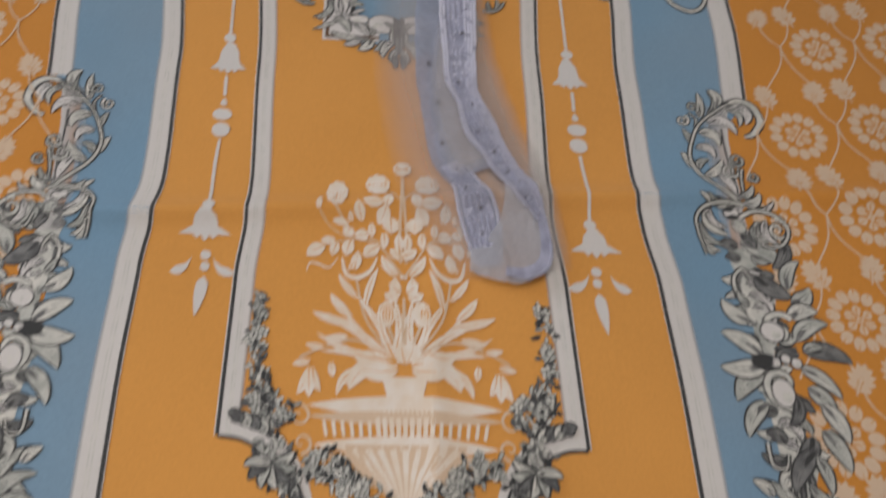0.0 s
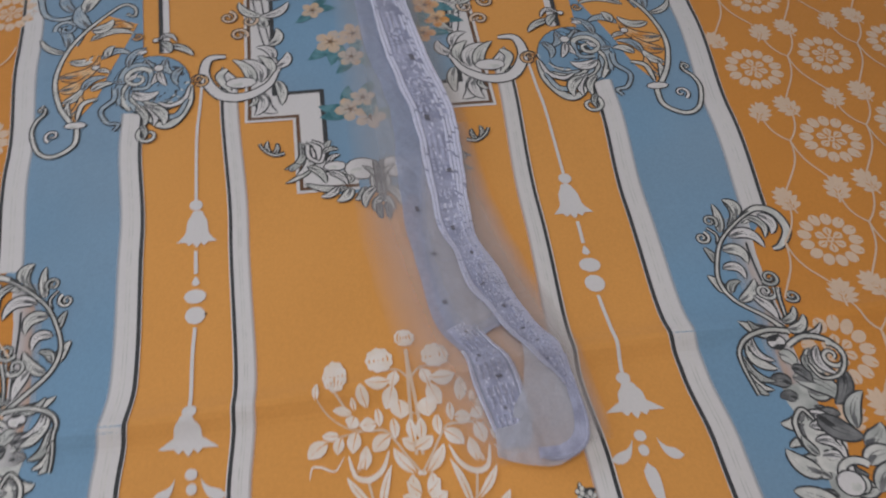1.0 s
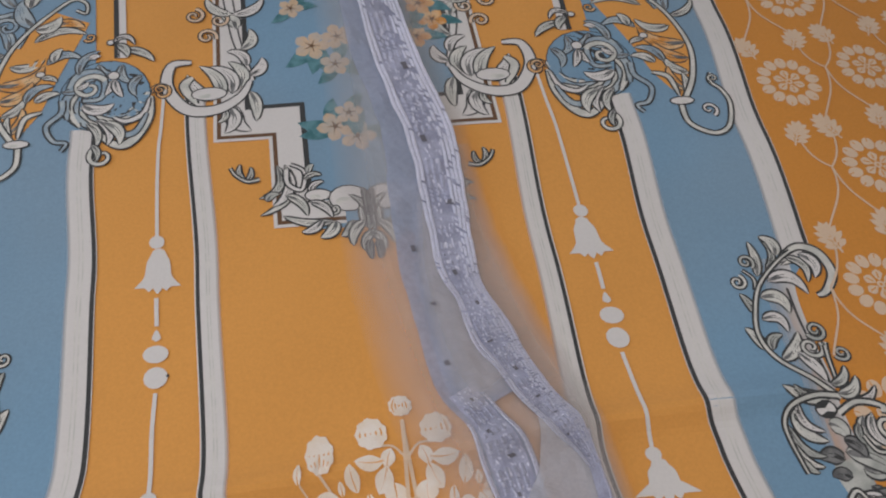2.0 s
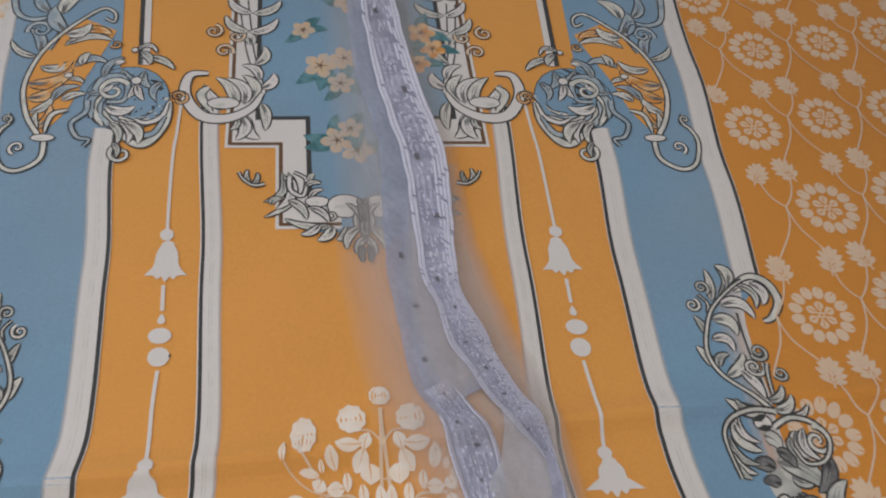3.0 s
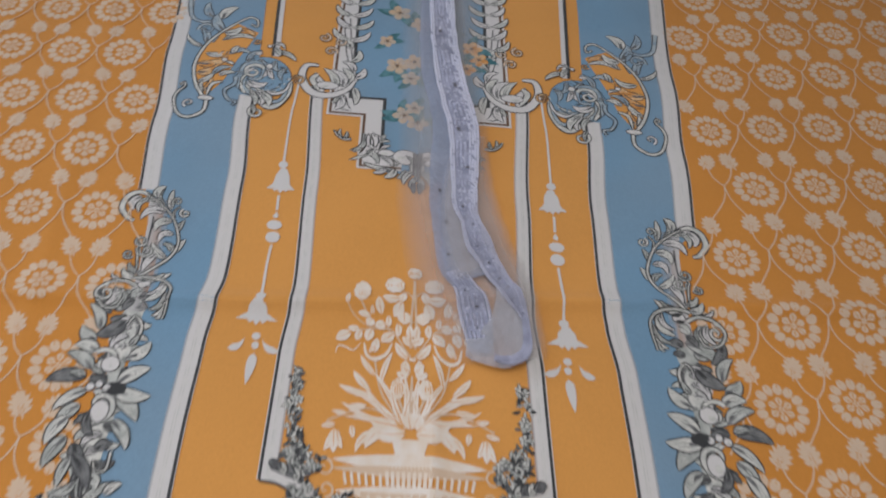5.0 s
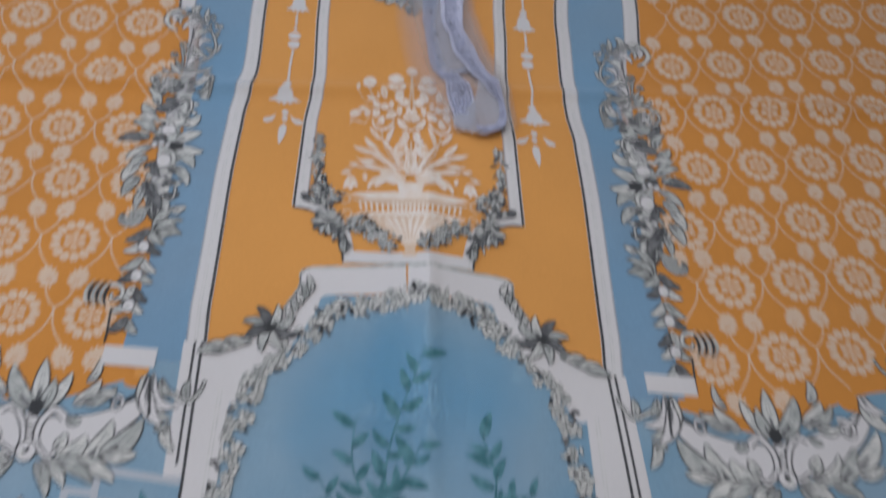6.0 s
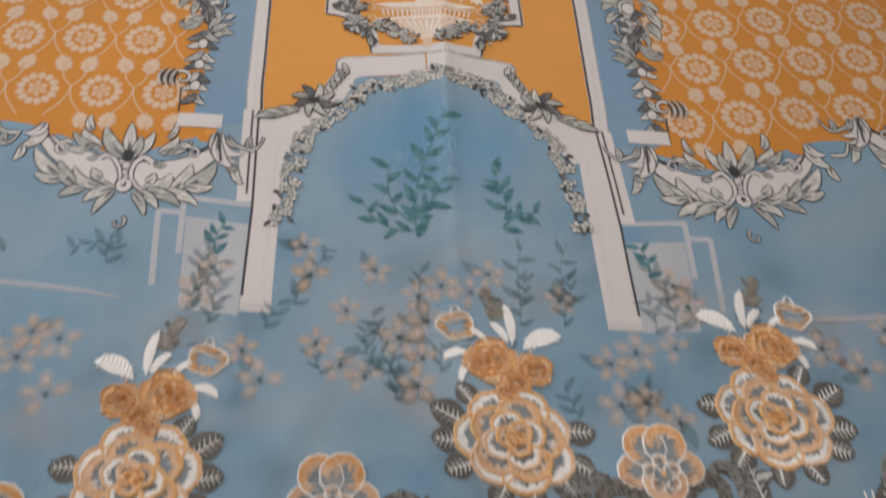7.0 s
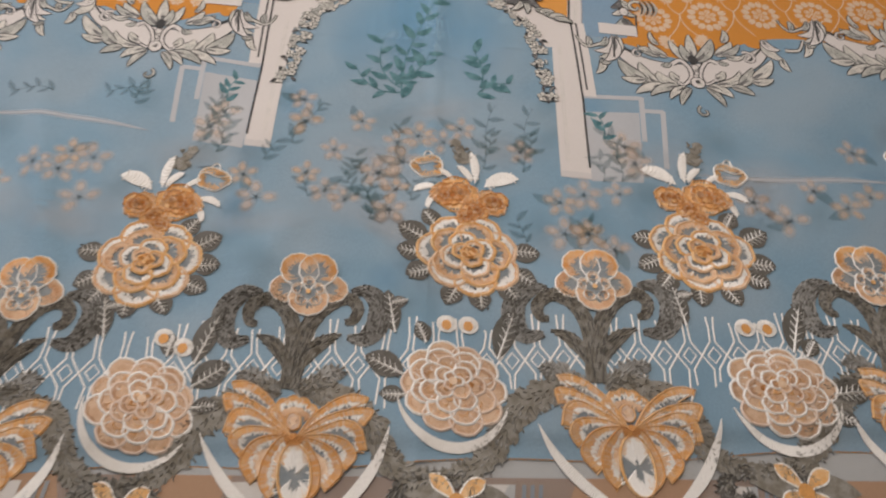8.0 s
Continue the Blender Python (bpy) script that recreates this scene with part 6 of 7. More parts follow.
T_LEAF = material("dark_leaf_thread", (0.105, 0.100, 0.088), rough=0.7, vary=0.35, weave=0, sheen=0.2, mix=(0.13, 0.125, 0.115), scale=160)
T_PALE = material("pale_pink_thread", (0.76, 0.62, 0.53), rough=0.5, vary=0.15, weave=0, sheen=0.3)
T_BROWN = material("brown_peach_thread", (0.55, 0.35, 0.225), rough=0.55, vary=0.25, weave=0, sheen=0.3, mix=(0.66, 0.47, 0.33), scale=150)
T_HAZE = material("grey_chain_thread", (0.25, 0.25, 0.24), rough=0.7, vary=0.35, weave=0, sheen=0.2, mix=(0.33, 0.33, 0.32), scale=160)
T_SHADOW = material("slate_net", (0.20, 0.24, 0.27), vary=0.2, weave=0.3, mix=(0.28, 0.30, 0.31), scale=90)
T_RUST = material("rust_thread", (0.66, 0.33, 0.11), rough=0.5, vary=0.25, weave=0, sheen=0.3)


def stitches(p, pts, inner, mat, count, depth, rnd, width=0.0008, height=0.0005, jag=0.5):
    """Satin stitches from an edge towards a point, of uneven length."""
    n = len(pts) - 1
    for k in range(count):
        t = (k + 0.5) / count * n
        i = min(int(t), n - 1)
        f = t - i
        a = (pts[i][0] + (pts[i + 1][0] - pts[i][0]) * f, pts[i][1] + (pts[i + 1][1] - pts[i][1]) * f)
        d = (inner[0] - a[0], inner[1] - a[1])
        q = math.hypot(*d) or 1e-9
        r = min(depth * (1 - jag * rnd.random()), q * 0.9)
        p.cord([a, (a[0] + d[0] / q * r, a[1] + d[1] / q * r)], lambda t: width * (1.1 - 0.5 * t), height, mat)


def petal_edge(c, ang, r_in, r_out, half, wob=0.0, n=12):
    """Outline of a rose petal that swells outwards between two angles."""
    out = []
    for i in range(n + 1):
        t = i / n
        a = ang + half * (2 * t - 1)
        r = r_in + (r_out - r_in) * math.sin(math.pi * t) ** 0.55 + wob * math.sin(7 * math.pi * t + ang * 3)
        out.append((c[0] + r * math.cos(a), c[1] + r * math.sin(a)))
    return out


def fern_leaf(p, a, b, width, rnd, patch=True):
    """Dark stitched leaf with a white feathered midrib."""
    if patch:
        p.leaf(a, b, width * 1.3, 0.08, T_LEAF, None, None, n=8, blunt=0.5, z=0.0002)
        dx, dy = b[0] - a[0], b[1] - a[1]
        for k in range(10):
            t = 0.08 + 0.085 * k
            o = rnd.uniform(-0.4, 0.4)
            m = (a[0] + dx * t - dy / math.hypot(dx, dy) * width * o, a[1] + dy * t + dx / math.hypot(dx, dy) * width * o)
            p.cord([m, (m[0] + dx * 0.09 - dy * 0.03, m[1] + dy * 0.09 + dx * 0.03)], 0.0011, 0.0007, T_LEAF)
    dx, dy = b[0] - a[0], b[1] - a[1]
    q = math.hypot(dx, dy)
    nx, ny = -dy / q, dx / q
    p.next()
    p.cord([(a[0] + dx * t, a[1] + dy * t) for t in (0.0, 0.3, 0.6, 0.9)], lambda t: 0.0018 * (1.15 - 0.6 * t), 0.0011, T_WHITE)
    for k in range(5):
        t = 0.2 + 0.14 * k
        m = (a[0] + dx * t, a[1] + dy * t)
        w = width * 0.36 * math.sin(math.pi * (0.2 + 0.7 * t))
        for d in (-1, 1):
            p.cord([m, (m[0] + dx * 0.10 + nx * d * w, m[1] + dy * 0.10 + ny * d * w)], lambda t: 0.0010 * (1.2 - 0.6 * t), 0.0009, T_WHITE)


def embroidered(name, label):
    ob = tagged(new(name), label)
    ob.parent = cloth
    return ob


def rose(u, v, size, turn, flip, seed):
    rnd = random.Random(seed)
    ob = embroidered("embroidered_rose", "orange and white satin-stitched rose with dark feathered leaves")
    # leaves round the flower
    for ang, r0, r1, w in ((162, 0.86, 1.48, 0.40), (190, 0.88, 1.50, 0.40), (218, 0.9, 1.46, 0.38), (248, 0.82, 1.42, 0.36), (282, 0.8, 1.42, 0.36), (318, 0.88, 1.46, 0.40), (346, 0.9, 1.50, 0.42), (16, 0.9, 1.62, 0.44), (42, 0.88, 1.46, 0.34)):
        p = Print(7).at(u, v, size, turn, flip)
        p.squash = 0.90
        t = radians(ang + rnd.uniform(-5, 5))
        a, b = (r0 * math.cos(t), r0 * math.sin(t)), (r1 * math.cos(t + 0.1), r1 * math.sin(t + 0.1))
        k = 1.0 / size
        stretched(p, k)
        fern_leaf(p, (a[0] / k, a[1] / k), (b[0] / k, b[1] / k), w / k, rnd)
        p.done("leaf", ob)
    p = Print(7.5).at(u, v, 1.0, turn, flip)
    p.squash = 0.90
    p.blob((0, 0), size * 0.93, size * 0.93, T_SHADOW, n=30, lobes=9, depth=0.04)
    p.done("net_ground", ob)
    rings = ((7, 0.72, 1.06, 0.60, 0.22, T_WHITE), (5, 0.50, 0.82, 0.74, 0.19, T_PEACH), (4, 0.30, 0.58, 0.88, 0.16, T_WHITE), (3, 0.14, 0.34, 1.10, 0.12, T_PEACH))
    for j, (count, r0, r1, half, depth, inner) in enumerate(rings):
        for k in range(count):
            p = Print(8 + 5 * j + 0.4 * k).at(u, v, 1.0, turn, flip)
            p.squash = 0.90
            ang = 2 * math.pi * (k + 0.35 * j) / count + rnd.uniform(-0.08, 0.08)
            edge = petal_edge((0, 0), ang, r0 * size, r1 * size * rnd.uniform(0.94, 1.05), half, 0.012 * size)
            core = (r0 * 0.25 * size * math.cos(ang), r0 * 0.25 * size * math.sin(ang))
            many = int(34 * r1 + 8)
            stitches(p, edge, core, inner, many, depth * size * 1.05, rnd, 0.0015, 0.0006)
            p.next()
            stitches(p, edge, core, T_ORANGE if (k + j) % 3 else T_PEACH, many, depth * size * 0.34, rnd, 0.0015, 0.0009)
            p.cord(edge, 0.0029, 0.0011, (T_ORANGE, T_PEACH)[rnd.random() < 0.35])
            p.done("petal", ob)
    p = Print(28).at(u, v, 1.0, turn, flip)
    p.squash = 0.85
    p.blob((0, 0), size * 0.19, size * 0.19, T_ORANGE, n=16, lobes=5, depth=0.1)
    for k in range(26):
        t, r = rnd.uniform(0, 6.28), size * 0.14 * math.sqrt(rnd.random())
        c = (r * math.cos(t), r * math.sin(t))
        p.cord([c, (c[0] + 0.0028 * math.cos(t + 1.5), c[1] + 0.0028 * math.sin(t + 1.5))], 0.0016, 0.0012, (T_RUST, T_ORANGE)[k % 2])
    p.done("heart", ob)
    return ob


def stretched(p, k):
    """Work in metres inside a scaled frame."""
    u0, v0, s, r, flip = p.frame_now
    p.frame_now = (u0, v0, s * k, r, flip)


def posy(u, v, flip, seed):
    """The little bunch above each rose."""
    rnd = random.Random(seed)
    ob = embroidered("embroidered_posy", "small orange stitched posy with white leaves and buds")
    p = Print(7).at(u, v, 1.15, 0, flip)
    for c, r in (((0.004, 0.031), 0.0062), ((0.009, 0.043), 0.0038), ((0.0065, 0.038), 0.0035)):
        p.blob(c, r, r * 0.9, T_OLIVE, n=12, lobes=5, depth=0.1, z=0.0003)
    for k in range(26):
        c = (0.0055 + rnd.uniform(-0.005, 0.005), 0.034 + rnd.uniform(-0.007, 0.009))
        p.cord([c, (c[0] + rnd.uniform(-0.003, 0.003), c[1] + rnd.uniform(-0.003, 0.003))], 0.0013, 0.0009, T_OLIVE)
    p.done("dark_bud", ob)
    p = Print(8).at(u, v, 1.15, 0, flip)
    for a, b, w, bend in (((-0.010, 0.008), (-0.033, 0.017), 0.0105, -0.28), ((-0.004, 0.010), (-0.001, 0.037), 0.0060, 0.12), ((-0.002, 0.011), (0.008, 0.024), 0.0050, 0.2), ((0.020, 0.004), (0.036, 0.000), 0.0052, 0.35), ((0.020, 0.000), (0.026, -0.013), 0.0044, 0.25), ((0.010, 0.012), (0.020, 0.020), 0.0040, 0.1)):
        p.leaf(a, b, w, bend, T_WHITE, None, None, n=8, blunt=0.55, z=0.0004)
        dx, dy = b[0] - a[0], b[1] - a[1]
        for k in range(8):
            t = 0.12 + 0.1 * k
            m = (a[0] + dx * t - dy * bend * 2 * t * (1 - t), a[1] + dy * t + dx * bend * 2 * t * (1 - t))
            for d in (-1, 1):
                p.cord([m, (m[0] + dx * 0.06 - dy / math.hypot(dx, dy) * d * w * 0.42, m[1] + dy * 0.06 + dx / math.hypot(dx, dy) * d * w * 0.42)], 0.0012, 0.0009, T_WHITE)
    p.done("white_leaf", ob)
    p = Print(8).at(u, v, 1.15, 0, flip)
    bud = [(0.027 + 0.0108 * math.cos(t) * (1 + 0.12 * math.cos(3 * t)), 0.021 + 0.0088 * math.sin(t) * (1 + 0.1 * math.sin(4 * t))) for t in [2 * math.pi * k / 20 for k in range(21)]]
    stitches(p, bud, (0.027, 0.021), T_ORANGE, 30, 0.006, rnd, 0.0012, 0.0006)
    p.cord(bud, 0.0014, 0.0012, T_WHITE)
    p.cord(bezier((0.0175, 0.024), (0.024, 0.030), (0.029, 0.018), (0.037, 0.025), n=8), 0.0013, 0.0012, T_WHITE)
    p.cord(bezier((0.024, 0.029), (0.026, 0.036), (0.031, 0.034), (0.030, 0.027), n=8), 0.0012, 0.0012, T_WHITE)
    p.done("bud", ob)
    for j, (cu, cv, r) in enumerate(((0.008, 0.001, 0.0145), (-0.015, -0.004, 0.0105), (-0.004, -0.012, 0.0085), (0.016, -0.001, 0.0085), (0.001, -0.018, 0.0065))):
        p = Print(8 + j * 0.6).at(u, v, 1.15, 0, flip)
        p.squash = 0.9
        p.blob((cu, cv), r * 0.95, r * 0.9, T_ORANGE, n=14, z=0.0002)
        for k in range(3):
            rr = r * (1.0 - 0.3 * k)
            for m in range(4):
                edge = petal_edge((cu, cv), 1.57 * m + 0.6 * k + j, rr * 0.75, rr * 1.05, 0.85, 0.0006, 8)
                stitches(p, edge, (cu, cv), (T_PEACH, T_ORANGE, T_RUST)[(k + m) % 3], 11, r * 0.34, rnd, 0.0013, 0.0008 + 0.0003 * k)
                p.cord(edge, 0.0017, 0.0013 + 0.0003 * k, (T_ORANGE, T_RUST, T_PEACH)[(m + k) % 3])
        p.done("curled_petal", ob)


def pansy(u, v, size, turn, seed):
    rnd = random.Random(seed)
    ob = embroidered("embroidered_pansy", "peach and orange stitched pansy outlined in white thread")
    for j, (ang, r0, r1, half, fill) in enumerate(((192, 0.40, 1.02, 0.72, T_PEACH), (-12, 0.40, 1.02, 0.72, T_PEACH), (118, 0.30, 1.0, 0.84, T_ORANGE), (62, 0.30, 1.0, 0.84, T_ORANGE), (270, 0.30, 0.86, 0.86, T_PEACH))):
        p = Print(7.5 + 4 * j).at(u, v, size, turn)
        ca, sa, edge = math.cos(radians(ang)), math.sin(radians(ang)), []
        for i in range(25):
            t = radians(-158 + 316 * i / 24)
            k = 1 + 0.025 * math.cos(11 * t)
            x, y = 0.5 * r1 + 0.50 * k * math.cos(t), 0.58 * half * k * math.sin(t)
            edge.append((x * ca - y * sa, (x * sa + y * ca) * 0.94))
        core = (0.2 * math.cos(radians(ang)), 0.2 * math.sin(radians(ang)))
        p.fan(core, edge, T_SHADOW)
        p.next()
        stitches(p, edge[4:-4], core, T_PEACH, 40, 0.34, rnd, 0.05, 0.0005)
        stitches(p, edge[6:-6], core, fill, 30, 0.22, rnd, 0.05, 0.0008)
        p.cord([core] + edge + [core], 0.055, 0.0007, T_WHITE)
        p.done("petal", ob)
    p = Print(28).at(u, v, size, turn)
    for k in range(5):
        a = radians(90 + 72 * k)
        edge = petal_edge((0.24 * math.cos(a), -0.22 + 0.24 * math.sin(a)), a, 0.05, 0.2, 2.2, 0, 10)
        p.cord(edge, 0.05, 0.0012, T_WHITE)
        stitches(p, edge, (0.2 * math.cos(a), -0.22 + 0.2 * math.sin(a)), T_PEACH, 10, 0.12, rnd, 0.045, 0.0008)
    p.blob((0, -0.22), 0.07, 0.07, T_ORANGE, n=8, z=0.001)
    p.done("heart", ob)


def peony(u, v, size, turn, flip, seed):
    rnd = random.Random(seed)
    ob = embroidered("embroidered_peony", "layered peach stitched peony with white outlined petals")
    p = Print(7).at(u, v, size, turn, flip)
    p.squash = 0.88
    p.blob((0, 0), 0.9, 0.9, T_SHADOW, n=26)
    p.done("net_ground", ob)
    for j, (count, r0, r1, half) in enumerate(((10, 0.66, 1.04, 0.46), (8, 0.48, 0.84, 0.54), (7, 0.30, 0.64, 0.62), (4, 0.10, 0.42, 0.92), (3, 0.02, 0.20, 1.15))):
        for k in range(count):
            p = Print(7.5 + 6 * j + 0.5 * k).at(u, v, size, turn, flip)
            p.squash = 0.88
            ang = 2 * math.pi * (k + 0.5 * j) / count + rnd.uniform(-0.06, 0.06)
            c = (0.08, 0.10 + 0.05 * j * 0)
            edge = petal_edge((0, 0.12 - 0.03 * (4 - j)), ang, r0, r1 * rnd.uniform(0.95, 1.05), half, 0.008, 9)
            core = (r0 * 0.6 * math.cos(ang), 0.12 - 0.03 * (4 - j) + r0 * 0.6 * math.sin(ang))
            p.fan(core, edge, T_BROWN)
            p.next()
            stitches(p, edge, core, rnd.choice((T_PEACH, T_BROWN, T_BROWN)), 22, 0.13, rnd, 0.035, 0.0005)
            if rnd.random() < 0.75:
                low = [(q[0] * 0.35 + core[0] * 0.65, q[1] * 0.35 + core[1] * 0.65) for q in edge[1:-1]]
                stitches(p, low, edge[len(edge) // 2], T_ORANGE, 9, 0.11, rnd, 0.032, 0.0008)
            p.cord(edge, 0.066, 0.0007, T_WHITE if rnd.random() < 0.7 else T_PALE)
            p.done("petal", ob)
    p = Print(34).at(u, v, size, turn, flip)
    p.blob((0.0, 0.1), 0.09, 0.08, T_PEACH, n=8, z=0.0008)
    p.done("heart", ob)
    for a, b, w in (((0.95, 0.15), (1.75, 0.45), 0.42), ((0.9, -0.25), (1.42, -0.3), 0.26), ((0.55, 0.85), (0.75, 1.3), 0.28)):
        p = Print(6.6).at(u, v, 1.0, turn, -flip)
        fern_leaf(p, (a[0] * size, a[1] * size), (b[0] * size, b[1] * size), w * size, rnd)
        p.done("leaf", ob)
    # two buds on stalks above
    for du in (-0.16, 0.28):
        p = Print(8).at(u, v, size, turn, flip)
        c = (du, 1.32 + 0.05 * du)
        ring = [(c[0] + 0.21 * math.cos(t), c[1] + 0.19 * math.sin(t)) for t in [2 * math.pi * k / 14 for k in range(15)]]
        p.fan(c, ring[:-1], T_WHITE)
        p.next()
        stitches(p, ring, c, T_WHITE, 22, 0.12, rnd, 0.05, 0.0008)
        p.blob((c[0], c[1] - 0.03), 0.10, 0.11, T_RUST, n=10, z=0.0009)
        p.done("bud", ob)
    # white crescent cradling the flower
    p = Print(7).at(u, v, size, turn, flip)
    arc = [(1.10 * math.cos(t), 0.02 + 1.16 * math.sin(t)) for t in [radians(196 + 148 * k / 22) for k in range(23)]]
    wide = lambda t: 0.20 * math.sin(math.pi * (0.04 + 0.92 * t))
    p.ribbon(arc, wide, T_WHITE)
    p.next()
    for k in range(70):
        t = (k + 0.5) / 70
        i = min(int(t * 22), 21)
        a = arc[i]
        f = t * 22 - i
        a = (a[0] + (arc[i + 1][0] - a[0]) * f, a[1] + (arc[i + 1][1] - a[1]) * f)
        q = math.hypot(a[0], a[1])
        w = wide(t) / 2
        p.cord([(a[0] * (1 + w / q), a[1] * (1 + w / q)), (a[0] * (1 - w / q), a[1] * (1 - w / q))], 0.05, 0.0009, T_WHITE)
    p.done("crescent", ob, "thick white satin-stitched crescent")


def lotus(u, v, size, turn, seed):
    rnd = random.Random(seed)
    ob = embroidered("embroidered_lotus", "orange fan-petalled stitched lotus above a white crescent")
    spines = (((0.28, 0.34), (0.60, 0.60), (0.86, 0.68), (1.06, 0.62)),
              ((0.44, 0.29), (0.85, 0.41), (1.10, 0.36), (0.99, 0.12)),
              ((0.44, 0.17), (0.72, 0.25), (0.91, 0.12), (0.96, -0.22)),
              ((0.42, 0.03), (0.72, -0.07), (0.84, -0.30), (0.68, -0.50)),
              ((0.33, -0.07), (0.55, -0.26), (0.62, -0.58), (0.42, -0.82)),
              ((0.19, -0.09), (0.33, -0.43), (0.31, -0.79), (0.13, -1.00)))
    for d in (-1, 1):
        for k, spine in enumerate(spines):
            p = Print(8 + 0.4 * (5 - k)).at(u, v, size, turn, d)
            p.squash = 0.84
            sway = rnd.uniform(-0.03, 0.03)
            line = spline([(0.05, 0.0)] + [(a * rnd.uniform(0.97, 1.03), b + sway * a) for a, b in spine], 6)
            end = line[-1]
            back = bezier((end[0] * 0.97, end[1] - 0.04), (end[0] * 0.62, end[1] * 0.75 - (0.10 if k < 3 else -0.04)), (0.05, -0.03), n=len(line) - 1)
            p.strip(line, back[::-1], T_SHADOW if k < 4 else T_PEACH, cols=3)
            p.next()
            n = len(line) - 1
            for i in range(n):
                for h in (0.0, 0.5):
                    a = (line[i][0] + (line[i + 1][0] - line[i][0]) * h, line[i][1] + (line[i + 1][1] - line[i][1]) * h)
                    dx, dy = line[i + 1][0] - line[i][0], line[i + 1][1] - line[i][1]
                    q = math.hypot(dx, dy)
                    nx, ny = dy / q, -dx / q
                    grow = min(1.0, 0.35 + 1.1 * (i + h) / n)
                    r = grow * rnd.uniform(0.13, 0.22)
                    if i > 2:
                        p.cord([(a[0] + nx * 0.05, a[1] + ny * 0.05), (a[0] + nx * r, a[1] + ny * r)], lambda t: 0.040 * (1.1 - 0.6 * t), 0.0007, T_WHITE)
                    r = grow * rnd.uniform(0.09, 0.13)
                    p.cord([(a[0] - nx * 0.02, a[1] - ny * 0.02), (a[0] + nx * r, a[1] + ny * r)], lambda t: 0.055 * (1.1 - 0.4 * t), 0.0010, T_ORANGE if rnd.random() < 0.6 else T_PEACH)
            p.cord(line, 0.042, 0.0015, T_ORANGE if k < 4 else T_RUST)
            p.cord([back[0], back[len(back) // 3]], 0.03, 0.0010, T_ORANGE)
            p.done("petal", ob)
    # tongue, bud and scalloped crown
    p = Print(11.5).at(u, v, size, turn)
    p.squash = 0.88
    oval = lambda c, a, b: [(a * math.cos(t), c + b * math.sin(t)) for t in [2 * math.pi * k / 26 for k in range(27)]]
    pts = oval(-0.56, 0.23, 0.46)
    p.fan((0, -0.56), pts[:-1], T_SHADOW)
    p.next()
    stitches(p, pts[2:12], (0, -0.56), T_WHITE, 26, 0.36, rnd, 0.045, 0.0008)
    stitches(p, pts[15:25], (0, -0.56), T_WHITE, 26, 0.26, rnd, 0.045, 0.0008)
    stitches(p, pts[2:12], (0, -0.56), T_ORANGE, 22, 0.11, rnd, 0.05, 0.0010)
    p.cord(pts, 0.05, 0.0014, T_ORANGE)
    p.done("tongue", ob, "white stitched tongue with slate middle")
    p = Print(7.6).at(u, v, size, turn)
    p.squash = 0.84
    crown = []
    for k in range(5):
        a0 = radians(158 - 136 * k / 5)
        a1 = radians(158 - 136 * (k + 1) / 5)
        for i in range(5):
            a = a0 + (a1 - a0) * i / 4
            r = 1 + 0.10 * math.sin(math.pi * i / 4)
            crown.append((0.36 * r * math.cos(a), 0.18 + 0.46 * r * math.sin(a)))
    p.fan((0, 0.2), crown, T_SHADOW)
    p.next()
    stitches(p, crown, (0, 0.2), T_WHITE, 40, 0.20, rnd, 0.04, 0.0007)
    stitches(p, crown, (0, 0.2), T_ORANGE, 44, 0.11, rnd, 0.05, 0.0010)
    p.cord(crown, 0.04, 0.0013, T_ORANGE)
    low = [(q[0] * 0.66, 0.12 + q[1] * 0.55) for q in crown]
    stitches(p, low, (0, 0.12), T_PEACH, 40, 0.12, rnd, 0.045, 0.0010)
    p.done("crown", ob, "scalloped orange and white crown")
    p = Print(11).at(u, v, size, turn)
    p.squash = 0.84
    pts = oval(0.25, 0.10, 0.14)
    p.fan((0, 0.25), pts[:-1], T_PEACH, z=0.0006)
    stitches(p, pts, (0, 0.25), T_PALE, 24, 0.08, rnd, 0.04, 0.0012)
    p.cord(pts, 0.045, 0.0014, T_ORANGE)
    for k in range(14):
        t = 2 * math.pi * k / 14
        p.cord([(0, -0.04), (0.13 * math.cos(t), -0.04 + 0.10 * math.sin(t))], 0.06, 0.0016, T_RUST)
    p.done("heart", ob)
    p = Print(7).at(u, v + 0.005, size, turn)
    for d in (-1, 1):
        arc = bezier((d * 1.30, -0.02), (d * 1.12, -0.55), (d * 0.75, -0.98), (d * 0.25, -1.22), n=18)
        wide = lambda t: 0.16 * math.sin(math.pi * (0.03 + 0.9 * t))
        p.ribbon(arc, wide, T_WHITE)
        p.next()
        for i in range(18):
            for f in (0.0, 0.33, 0.66):
                a = (arc[i][0] + (arc[i + 1][0] - arc[i][0]) * f, arc[i][1] + (arc[i + 1][1] - arc[i][1]) * f)
                dx, dy = arc[i + 1][0] - arc[i][0], arc[i + 1][1] - arc[i][1]
                q, w = math.hypot(dx, dy), wide((i + f) / 18) / 2
                p.cord([(a[0] - dy / q * w, a[1] + dx / q * w), (a[0] + dy / q * w, a[1] - dx / q * w)], 0.05, 0.0009, T_WHITE)
    p.done("crescent", ob, "white satin-stitched crescent")


